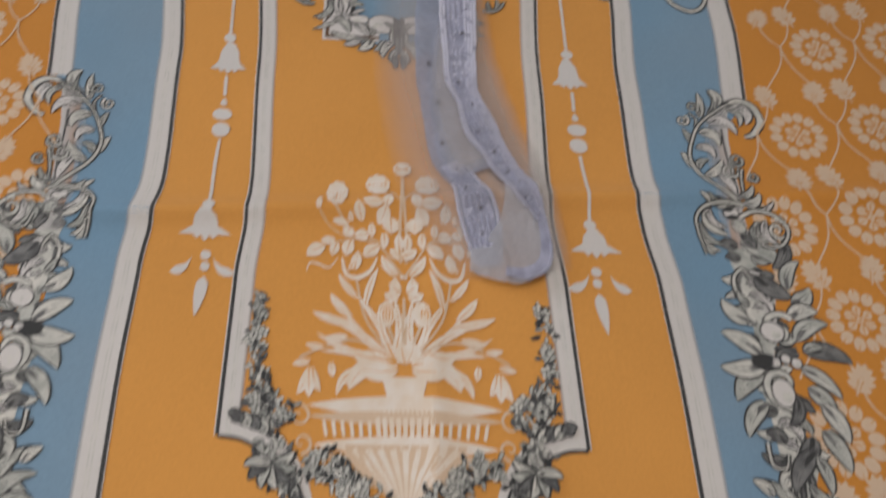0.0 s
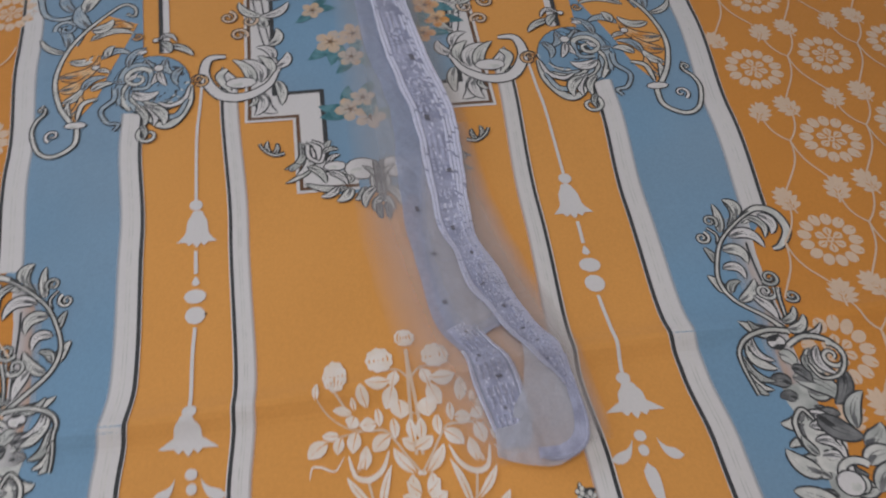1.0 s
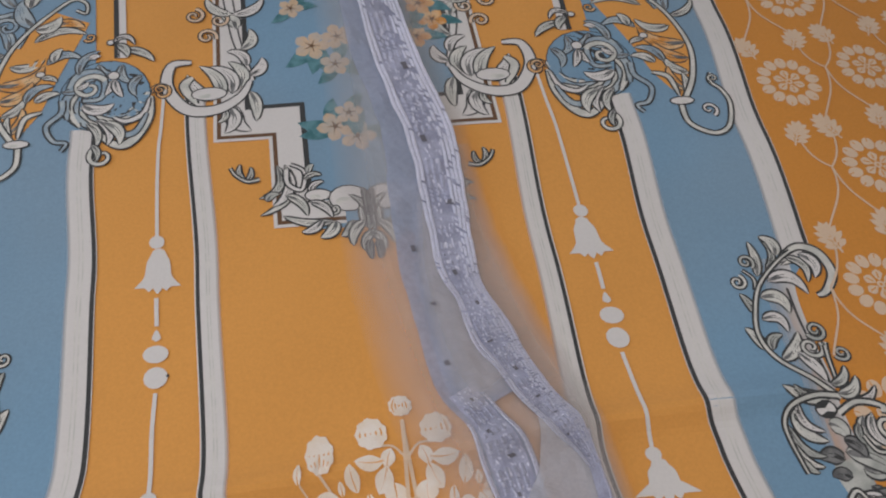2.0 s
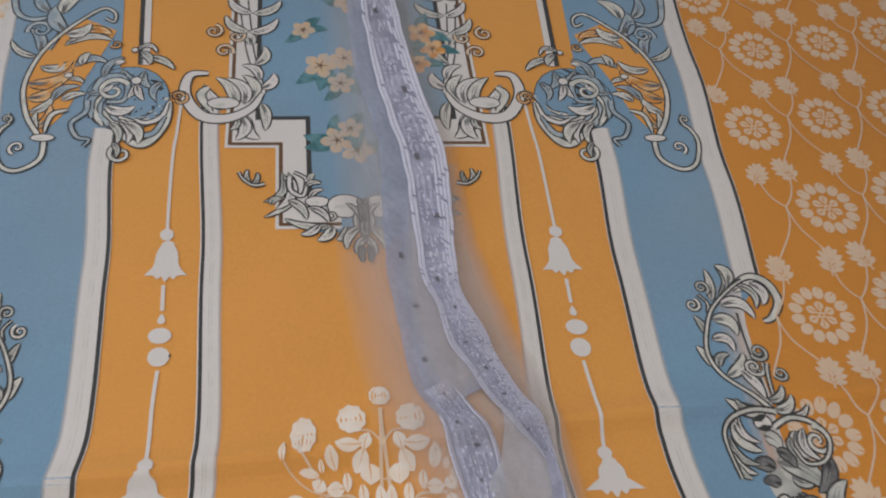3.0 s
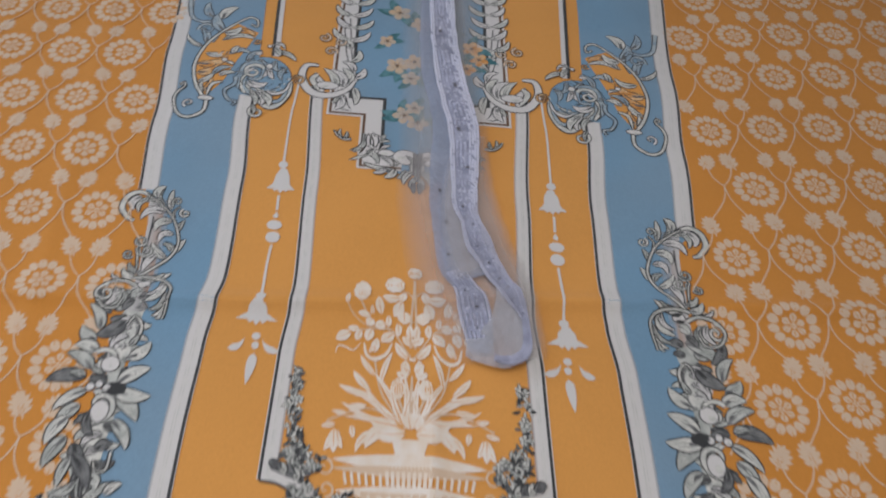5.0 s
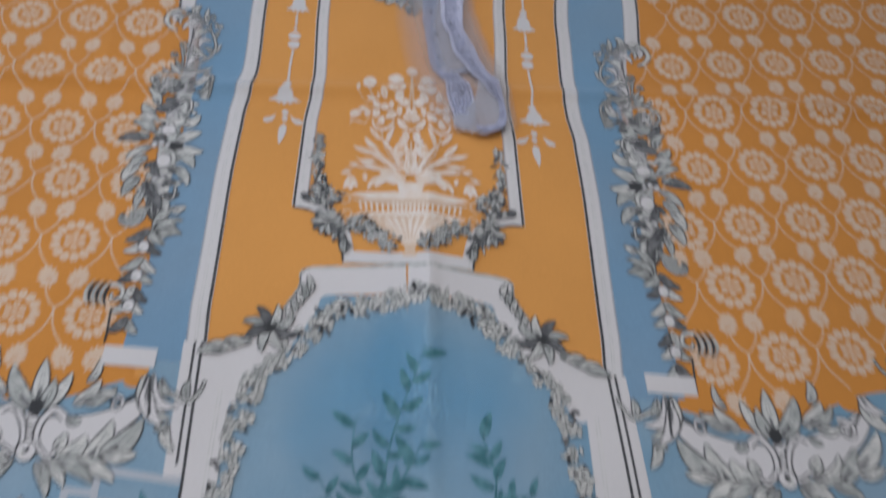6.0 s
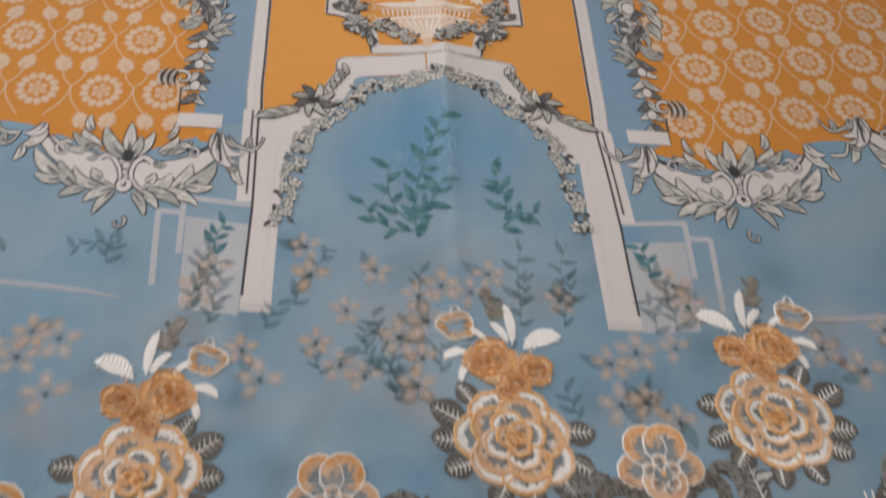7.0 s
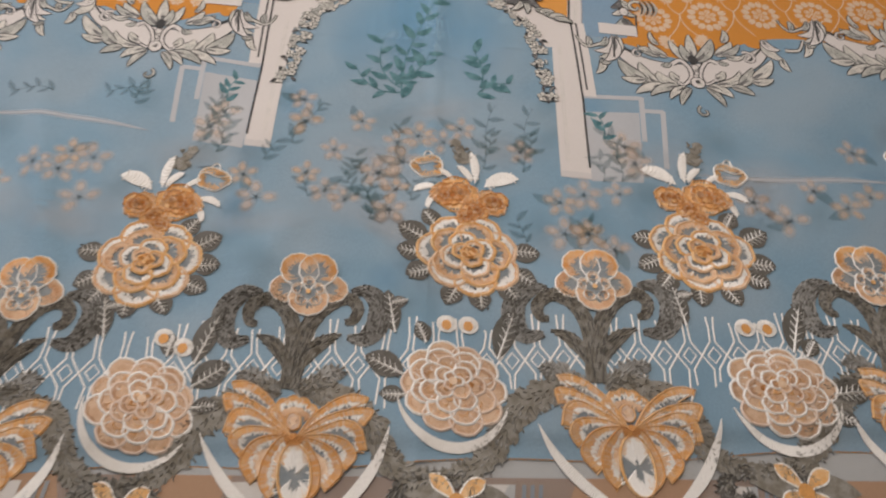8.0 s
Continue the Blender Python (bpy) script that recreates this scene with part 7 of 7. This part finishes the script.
def stitched_scroll(name, pts, wide, seed, label="", mat=None):
    """A broad dark scroll filled with rows of chain stitch."""
    rnd = random.Random(seed)
    mat = mat or T_OLIVE
    p = Print(6)
    p.ribbon(pts, wide, mat)
    p.next()
    n = len(pts) - 1
    for i in range(n):
        a, b = pts[i], pts[i + 1]
        dx, dy = b[0] - a[0], b[1] - a[1]
        q = math.hypot(dx, dy) or 1e-9
        w = wide((i + 0.5) / n)
        for k in range(max(2, int(w / 0.0013))):
            o = (k + 0.5) / max(2, int(w / 0.0013)) - 0.5
            m = (a[0] - dy / q * w * o, a[1] + dx / q * w * o)
            e = rnd.uniform(-0.0008, 0.0008)
            p.cord([m, (m[0] + dx * 0.95 - dy / q * e, m[1] + dy * 0.95 + dx / q * e)], 0.0013, rnd.uniform(0.0006, 0.0013), rnd.choice((mat, mat, T_LEAF)))
    return p.done(name, cloth, label)


SLOPE = 0.135


def line_v(u, v):
    return v + SLOPE * u


for k, (u, v, fl) in enumerate(((-0.178, -0.309, 1), (0.045, -0.276, -1), (0.212, -0.256, 1), (0.415, -0.225, -1), (-0.400, -0.335, -1))):
    rose(u, v, 0.0345, (10, 4, 6, 6, 6)[k], fl, 100 + k)
    posy(u + 0.001 * fl, v + 0.049, (1, -1, 1, -1, -1)[k], 200 + k)
for k, u in enumerate((-0.253, -0.064, 0.131, 0.327)):
    pansy(u, line_v(u, -0.3055), 0.0265, 6, 300 + k)
for k, (u, v, fl) in enumerate(((-0.157, -0.408, -1), (0.036, -0.375, 1), (0.247, -0.354, -1), (-0.360, -0.425, 1), (0.44, -0.325, 1))):
    peony(u, v, 0.0330, (18, 0, -8, 0, 0)[k], fl, 400 + k)
for k, u in enumerate((-0.256, -0.060, 0.147, 0.345)):
    lotus(u, line_v(u, -0.4095), 0.0445, 8, 500 + k)

def leafy_mass(name, pts, wide, seed, mat, label=""):
    """A loose band of tufted chain stitch with a ragged edge."""
    rnd = random.Random(seed)
    p = Print(5.6)
    n = len(pts) - 1
    p.ribbon(pts, lambda t: wide(t) * 0.72, mat)
    for i in range(n):
        a, b = pts[i], pts[i + 1]
        dx, dy = b[0] - a[0], b[1] - a[1]
        q = math.hypot(dx, dy) or 1e-9
        ang, w = math.atan2(dy, dx), wide((i + 0.5) / n) / 2
        for d in (-1, 1):
            r = w * rnd.uniform(0.75, 1.25)
            t = ang + d * rnd.uniform(0.7, 1.4)
            p.leaf(a, (a[0] + r * math.cos(t), a[1] + r * math.sin(t)), w * rnd.uniform(0.6, 0.9), 0.2 * d, mat, None, None, n=6, blunt=0.6, z=0.0001)
        for k in range(9):
            o = rnd.uniform(-0.9, 0.9)
            m = (a[0] - dy / q * w * o, a[1] + dx / q * w * o)
            t = ang + 0.9 * o + rnd.uniform(-0.3, 0.3)
            r = rnd.uniform(0.0018, 0.0034)
            p.cord([m, (m[0] + r * 0.5 * math.cos(t), m[1] + r * 0.5 * math.sin(t)), (m[0] + r * math.cos(t + 0.4 * o), m[1] + r * math.sin(t + 0.4 * o))], 0.0011, rnd.uniform(0.0006, 0.0012), rnd.choice((mat, mat, T_OLIVE, T_HAZE)))
    return p.done(name, cloth, label)


# a stem under each pansy that parts into two scrolls, with leaf blades and swags
for k, u in enumerate((-0.253, -0.064, 0.131, 0.327)):
    v0 = line_v(u, -0.3055)
    rnd = random.Random(900 + k)
    for d in (-1, 1):
        g = rnd.uniform(0.95, 1.05)
        tilt = lambda q: (u + d * q[0] * g - 0.003 * min(1, -q[1] / 0.07), v0 + q[1] + SLOPE * d * q[0])
        c = [tilt(q) for q in spline([(0.002, -0.074), (0.002, -0.050), (0.005, -0.032), (0.012, -0.019), (0.022, -0.0115), (0.0305, -0.0115), (0.0365, -0.0185), (0.0345, -0.027), (0.029, -0.0285)], 5)]
        stitched_scroll("stitched_scroll", c, lambda t: 0.0112 * math.sin(math.pi * (0.28 + 0.66 * t)) ** 0.6, 600 + 10 * k + d, "dark olive chain-stitched scroll")
        c = [tilt(q) for q in spline([(0.030, -0.0055), (0.042, -0.006), (0.0515, -0.017), (0.0510, -0.031), (0.044, -0.0405), (0.032, -0.0395)], 6)]
        stitched_scroll("stitched_loop", c, lambda t: 0.0160 * math.sin(math.pi * (0.08 + 0.84 * t)), 650 + 10 * k + d, "grey chain-stitched loop", T_HAZE)
        c = [tilt(q) for q in bezier((0.002, -0.066), (0.008, -0.046), (0.018, -0.040), (0.028, -0.037), n=10)]
        stitched_scroll("stitched_scroll", c, lambda t: 0.0100 * math.sin(math.pi * (0.10 + 0.86 * t)), 680 + 10 * k + d)
        c = [tilt(q) for q in spline([(0.006, -0.076), (0.014, -0.073), (0.026, -0.078), (0.043, -0.086), (0.055, -0.099), (0.064, -0.116), (0.080, -0.128), (0.102, -0.131)], 5)]
        leafy_mass("stitched_swag", c, lambda t: 0.0205 * math.sin(math.pi * (0.14 + 0.72 * t)), 700 + 10 * k + d, T_OLIVE, "ragged dark olive chain-stitched swag")
        c = [tilt(q) for q in spline([(0.090, -0.131), (0.076, -0.134), (0.072, -0.143), (0.080, -0.149), (0.087, -0.143)], 5)]
        leafy_mass("stitched_swag", c, lambda t: 0.0090 * math.sin(math.pi * (0.2 + 0.7 * t)), 800 + 10 * k + d, T_LEAF)
        c = [tilt(q) for q in bezier((0.008, -0.080), (0.020, -0.062), (0.030, -0.062), (0.034, -0.066), n=9)]
        leafy_mass("stitched_tuft", c, lambda t: 0.0130 * math.sin(math.pi * (0.15 + 0.8 * t)), 840 + 10 * k + d, T_HAZE)
    for j, (a, b, w) in enumerate((((0.061, -0.036), (0.054, -0.004), 0.012), ((-0.066, -0.056), (-0.054, -0.020), 0.012), ((0.068, -0.012), (0.056, -0.014), 0.007))):
        p = Print(7)
        q0, q1 = (u + a[0], v0 + a[1] + SLOPE * a[0]), (u + b[0], v0 + b[1] + SLOPE * b[0])
        fern_leaf(p, q0, q1, w, rnd)
        p.done("stitched_leaf", cloth, "dark stitched leaf with white feathered rib")

# white thread lattice between the scrolls: a net of six-sided cells, a diamond in each
rnd = random.Random(77)
CELL = 0.0167
for k in range(50):
    u = -0.41 + CELL * k
    mid = lambda du, dv: (u + du, line_v(u + du, -0.3635 + dv) + 0.0015 * math.sin(9 * (u + du)))
    p = Print(2.6)
    up, low = rnd.uniform(0.022, 0.034), rnd.uniform(0.018, 0.030)
    bend = rnd.uniform(-0.0015, 0.0015)
    for d in (-1, 1):
        p.cord([mid(d * 0.0026 + bend, up), mid(d * 0.0016 + bend, 0.019), mid(d * 0.0018, 0.0095), mid(d * CELL / 2, 0.0), mid(d * (CELL - 0.0018), -0.0095), mid(d * (CELL - 0.0020) + bend, -low)], 0.0013, 0.00026, T_WHITE)
    a, b = 0.0044, 0.0056
    p.cord([mid(-a, 0), mid(0, b), mid(a, 0), mid(0, -b), mid(-a, 0)], 0.0012, 0.00026, T_WHITE)
    p.done("lattice_stitch", cloth)

# sheer net below the hem, with the next row of sprigs
NET = material("blue_net", (0.30, 0.40, 0.48), vary=0.1, weave=0.6, alpha=0.25)
p = Print(-3.5)
sheet_of(p, const(-U_SIDE), const(U_SIDE), lambda u: hem_v(u) - 0.16, lambda u: hem_v(u) + 0.0, NET, 0.006)
p.done("net_border", cloth, "sheer pale blue net border")
for k, u in enumerate((-0.157, 0.040, 0.250)):
    v = line_v(u, -0.449)
    p = Print(8)
    for d in (-1, 1):
        p.leaf((u, v), (u + d * 0.017, v + 0.014), 0.0085, 0.1 * d, T_ORANGE, T_WHITE, None, 0.0011, n=7, blunt=0.65, z=0.0006)
        p.leaf((u, v), (u + d * 0.015, v - 0.010), 0.0085, 0.1 * d, T_ORANGE, T_WHITE, None, 0.0011, n=7, blunt=0.65, z=0.0006)
        p.leaf((u, v - 0.002), (u + d * 0.034, v + 0.002), 0.018, 0.2 * d, T_OLIVE, None, None, n=8, z=0.0002)
    p.blob((u, v), 0.005, 0.005, T_RUST, n=10, z=0.001)
    p.done("stitched_sprig", cloth, "orange and white stitched sprig")


# ---- lace ribbon lying folded on the panel ----
ORGANZA = material("lilac_organza", (0.42, 0.46, 0.62), rough=0.45, vary=0.15, weave=0.8, sheen=0.4, alpha=0.66, mix=(0.37, 0.41, 0.55), scale=35)
TULLE = material("pale_tulle", (0.62, 0.57, 0.57), rough=0.6, vary=0.05, weave=0.5, sheen=0.3, alpha=0.42, fade=True)
LACE = material("lilac_lace", (0.33, 0.34, 0.47), rough=0.5, vary=0.25, weave=0.8, sheen=0.3, alpha=0.9, mix=(0.46, 0.47, 0.62), scale=90)
SILK = material("silver_lilac_thread", (0.66, 0.66, 0.78), rough=0.3, vary=0.15, weave=0, sheen=0.5)
LILAC = material("lilac_thread", (0.46, 0.47, 0.60), rough=0.4, vary=0.2, weave=0, sheen=0.4)
# near-black colour that paints the shade in notches and openings of the lace
GAP_SHADE = material("gap_shade", (0.14, 0.135, 0.16), rough=0.6, vary=0.3, weave=0)
ribbon = tagged(new("lace_ribbon"), "lilac organza lace ribbon folded in a loop on the fabric", "ribbon", kind="")


class Band:
    """A ribbon along a spine of (u, v, half width, lift), with places across and along it."""

    def __init__(self, spine, n=10):
        self.pts = spline(spine, n)

    def at(self, t, o):
        x = t * (len(self.pts) - 1)
        i = min(int(x), len(self.pts) - 2)
        f = x - i
        a, b = self.pts[i], self.pts[i + 1]
        q = [a[j] + (b[j] - a[j]) * f for j in range(4)]
        q[2] *= 1 + (0.07 if q[2] < 0.016 else 0.02) * noise.noise((q[1] * 70, o, q[0] * 30))
        dx, dy = b[0] - a[0], b[1] - a[1]
        d = math.hypot(dx, dy) or 1e-9
        u, v = q[0] - dy / d * q[2] * o, q[1] + dx / d * q[2] * o
        x = u + axis_x(v)
        wave = 0.0012 * noise.noise((u * 75, v * 75, 2.0)) + 0.0005 * noise.noise((u * 220, v * 220, 5.0))
        return Vector((x, v, max(relief(x, v), relief(x + 0.01, v)) + q[3] + wave))

    def cloth(self, name, mat, rows, cols, lo=-1.0, hi=1.0, lift=0.0, label="", t0=0.0, t1=1.0):
        verts, faces, thin = [], [], []
        for i in range(rows + 1):
            for j in range(cols + 1):
                thin.append(max(0.0, 1 - abs(2 * j / cols - 1) ** 2.5) * min(1.0, (rows - i) / rows * 9) + 0.06)
                c = self.at(t0 + (t1 - t0) * i / rows, lo + (hi - lo) * j / cols)
                c.z += lift
                verts.append(tuple(c))
        for i in range(rows):
            for j in range(cols):
                a = i * (cols + 1) + j
                faces.append((a, a + 1, a + cols + 2, a + cols + 1))
        me = bpy.data.meshes.new(name)
        me.from_pydata(verts, [], faces)
        me.materials.append(mat)
        me.attributes.new("fade", "FLOAT", "POINT").data.foreach_set("value", thin)
        ob = new(name, me)
        ob.parent = ribbon
        return tagged(ob, label) if label else ob

    def chain(self, name, o, width, count, mat, t0=0.0, t1=1.0, slant=0.35, thick=0.0012, lift=0.0004, skip=0.0, seed=1, parent=None):
        """A row of slanting raised stitches."""
        rnd = random.Random(seed)
        verts, faces = [], []
        for k in range(count):
            if rnd.random() < skip:
                continue
            t = t0 + (t1 - t0) * k / count
            e = (t1 - t0) / count
            a, b = self.at(t, o - width / 2), self.at(min(1.0, t + e * (0.5 + slant)), o + width / 2)
            c, d = self.at(min(1.0, t + e * 0.85), o - width / 2), self.at(min(1.0, t + e * (1.35 + slant)), o + width / 2)
            m = (a + b + c + d) / 4
            base = len(verts)
            for q in (a, b, d, c):
                verts.append((q.x, q.y, q.z + lift))
            verts.append((m.x, m.y, m.z + lift + thick * rnd.uniform(0.8, 1.1)))
            faces += [(base, base + 1, base + 4), (base + 1, base + 2, base + 4), (base + 2, base + 3, base + 4), (base + 3, base, base + 4)]
        me = bpy.data.meshes.new(name)
        me.from_pydata(verts, [], faces)
        me.materials.append(mat)
        ob = new(name, me)
        ob.parent = parent or ribbon
        return ob

    def dashes(self, name, mat, count, lo, hi, size, seed, t0=0.0, t1=1.0, lift=0.0006, parent=None):
        """Loose flecks of thread, or dark patches painted as shaded openings, across the middle of the lace."""
        rnd = random.Random(seed)
        verts, faces = [], []
        for k in range(count):
            t, o = rnd.uniform(t0, t1), rnd.uniform(lo, hi)
            dt, do = size[0] * rnd.uniform(0.5, 1.3), size[1] * rnd.uniform(0.5, 1.3)
            base = len(verts)
            for a, b in ((t, o), (min(1, t + dt), o + do * 0.2), (min(1, t + dt), o + do), (t, o + do * 0.9)):
                q = self.at(a, b)
                verts.append((q.x, q.y, q.z + lift))
            faces.append((base, base + 1, base + 2, base + 3))
        me = bpy.data.meshes.new(name)
        me.from_pydata(verts, [], faces)
        me.materials.append(mat)
        ob = new(name, me)
        ob.parent = parent or ribbon
        return ob


# the sheer tulle that backs it
tulle = Band([(0.018, 0.60, 0.034, 0.0020), (0.019, 0.46, 0.036, 0.0020), (0.020, 0.37, 0.036, 0.0020), (0.022, 0.305, 0.038, 0.0022), (0.030, 0.258, 0.040, 0.0024), (0.040, 0.222, 0.042, 0.0026), (0.050, 0.190, 0.037, 0.0030), (0.054, 0.166, 0.034, 0.0030)])
tulle.cloth("tulle", TULLE, 70, 14, label="sheer pale tulle backing")
tulle.cloth("tulle_fold", TULLE, 70, 4, lo=0.15, hi=0.97, lift=0.0009, label="second sheer tulle layer", t0=0.30)

# lower, returning length
back = Band([(0.012, 0.60, 0.012, 0.0032), (0.012, 0.46, 0.0125, 0.0032), (0.0232, 0.3780, 0.0120, 0.0034), (0.0203, 0.3305, 0.0105, 0.0038), (0.0205, 0.2920, 0.0105, 0.0042), (0.0220, 0.2635, 0.0090, 0.0045), (0.0255, 0.2355, 0.0087, 0.0049), (0.0338, 0.2195, 0.0081, 0.0053), (0.0401, 0.2030, 0.0108, 0.0057), (0.0429, 0.1855, 0.0095, 0.0060), (0.0437, 0.1700, 0.0065, 0.0064)])
body = back.cloth("organza_length", ORGANZA, 130, 8, label="slate lilac organza length underneath")
back.chain("edge_cord", -0.90, 0.18, 130, SILK, 0.70, 0.99, seed=3, thick=0.0008)
back.chain("edge_cord", 0.88, 0.16, 160, SILK, 0.66, 0.98, seed=4, thick=0.0008)
back.cloth("lace_insert", LACE, 60, 6, -0.70, 0.70, 0.0003, t0=0.62, t1=0.99)
back.dashes("lace_fleck", SILK, 160, -0.7, 0.6, (0.006, 0.06), 23, 0.62, 0.97, lift=0.0009)
for k in range(4):
    for o in (-0.5, -0.2, 0.1, 0.4):
        back.chain("insertion_braid", o, 0.18, 20, LILAC, 0.66 + 0.08 * k, 0.715 + 0.08 * k, seed=70 + k, skip=0.2, thick=0.0007, lift=0.0007, parent=body)
# dark quads on top of the organza, painted shade in place of holes
for k, t0 in enumerate((0.36, 0.46, 0.56, 0.645, 0.73, 0.80, 0.88, 0.94)):
    o = (-0.3, 0.05, -0.1, 0.2)[k % 4]
    back.dashes("opening_shade", GAP_SHADE, 1, o - 0.2, o, (0.008, 0.26), 330 + k, t0, t0 + 0.006, lift=0.0010)
veil = Band([(0.0330, 0.352, 0.0060, 0.0046), (0.0285, 0.318, 0.0080, 0.0048), (0.0265, 0.2855, 0.0095, 0.0050), (0.0300, 0.2590, 0.0115, 0.0054), (0.0350, 0.2410, 0.0140, 0.0058), (0.0420, 0.2262, 0.0152, 0.0062)])
veil.cloth("organza_fold", TULLE, 60, 8, label="sheer fold of organza between the lengths")
veil.cloth("organza_fold", ORGANZA, 60, 6, lo=-1.0, hi=1.0, lift=-0.0008, t0=0.0, t1=1.0)
loop = Band([(0.0604, 0.2205, 0.0056, 0.0066), (0.0635, 0.2075, 0.0090, 0.0070), (0.0632, 0.1945, 0.0120, 0.0073), (0.0600, 0.1815, 0.0155, 0.0077), (0.0565, 0.1740, 0.0140, 0.0081), (0.0470, 0.1710, 0.0095, 0.0084), (0.0348, 0.1720, 0.0061, 0.0088)])
SHEER = material("white_organza", (0.52, 0.52, 0.58), rough=0.5, vary=0.1, weave=0.5, sheen=0.3, alpha=0.6)
loop.cloth("organza_loop", SHEER, 60, 8, label="turned loop of pale sheer organza")
edge = Band([(0.0715, 0.2090, 0.0028, 0.0082), (0.0735, 0.1945, 0.0026, 0.0086), (0.0740, 0.1800, 0.0030, 0.0089), (0.0712, 0.1705, 0.0036, 0.0091), (0.0630, 0.1655, 0.0034, 0.0092), (0.0520, 0.1660, 0.0024, 0.0092)])
edge.cloth("lace_edge", LACE, 40, 4)
edge.chain("edge_cord", 0.7, 0.3, 60, LILAC, 0.0, 0.98, seed=8, thick=0.0006)

# upper braided length, turned over once
front = Band([(0.0165, 0.6000, 0.0115, 0.0060), (0.0200, 0.4840, 0.0115, 0.0060), (0.0271, 0.4180, 0.0123, 0.0062), (0.0356, 0.3700, 0.0123, 0.0064), (0.0361, 0.3280, 0.0106, 0.0065), (0.0359, 0.2900, 0.0091, 0.0067), (0.0397, 0.2730, 0.0073, 0.0068), (0.0449, 0.2555, 0.0096, 0.0070), (0.0500, 0.2430, 0.0077, 0.0071), (0.0565, 0.2285, 0.0075, 0.0073), (0.0613, 0.2195, 0.0069, 0.0074), (0.0658, 0.2125, 0.0066, 0.0076), (0.0705, 0.2040, 0.0040, 0.0082), (0.0735, 0.1950, 0.0026, 0.0086)])
lace = front.cloth("lace_length", LACE, 150, 10, label="silvery lilac lace length on top")
for o, w, seed in ((-0.92, 0.18, 11), (-0.74, 0.16, 12), (0.93, 0.18, 13), (0.74, 0.18, 14), (0.56, 0.16, 15), (0.38, 0.14, 16)):
    front.chain("braid_cord", o, w, 330, SILK, 0.0, 0.985, seed=seed, skip=0.03 if abs(o) > 0.6 else 0.3)
# stitched blocks of the insertion, a few centimetres apart
for k in range(12):
    t0 = 0.02 + 0.08 * k
    for o in (-0.50, -0.22, 0.08):
        front.chain("insertion_braid", o, 0.15, 22, LILAC, t0, t0 + 0.050, seed=40 + k, skip=0.35, thick=0.0008, parent=lace)
    # one dark quad after each block, shade painted where the lace opens
    o = (-0.2, 0.1, -0.35, 0.0)[k % 4]
    front.dashes("opening_shade", GAP_SHADE, 1, o - 0.3, o, (0.008, 0.30), 300 + k, t0 + 0.050, t0 + 0.056, lift=0.0007)
tagged(front.dashes("lace_fleck", SILK, 520, -0.55, 0.30, (0.004, 0.07), 21), kind="stuff")
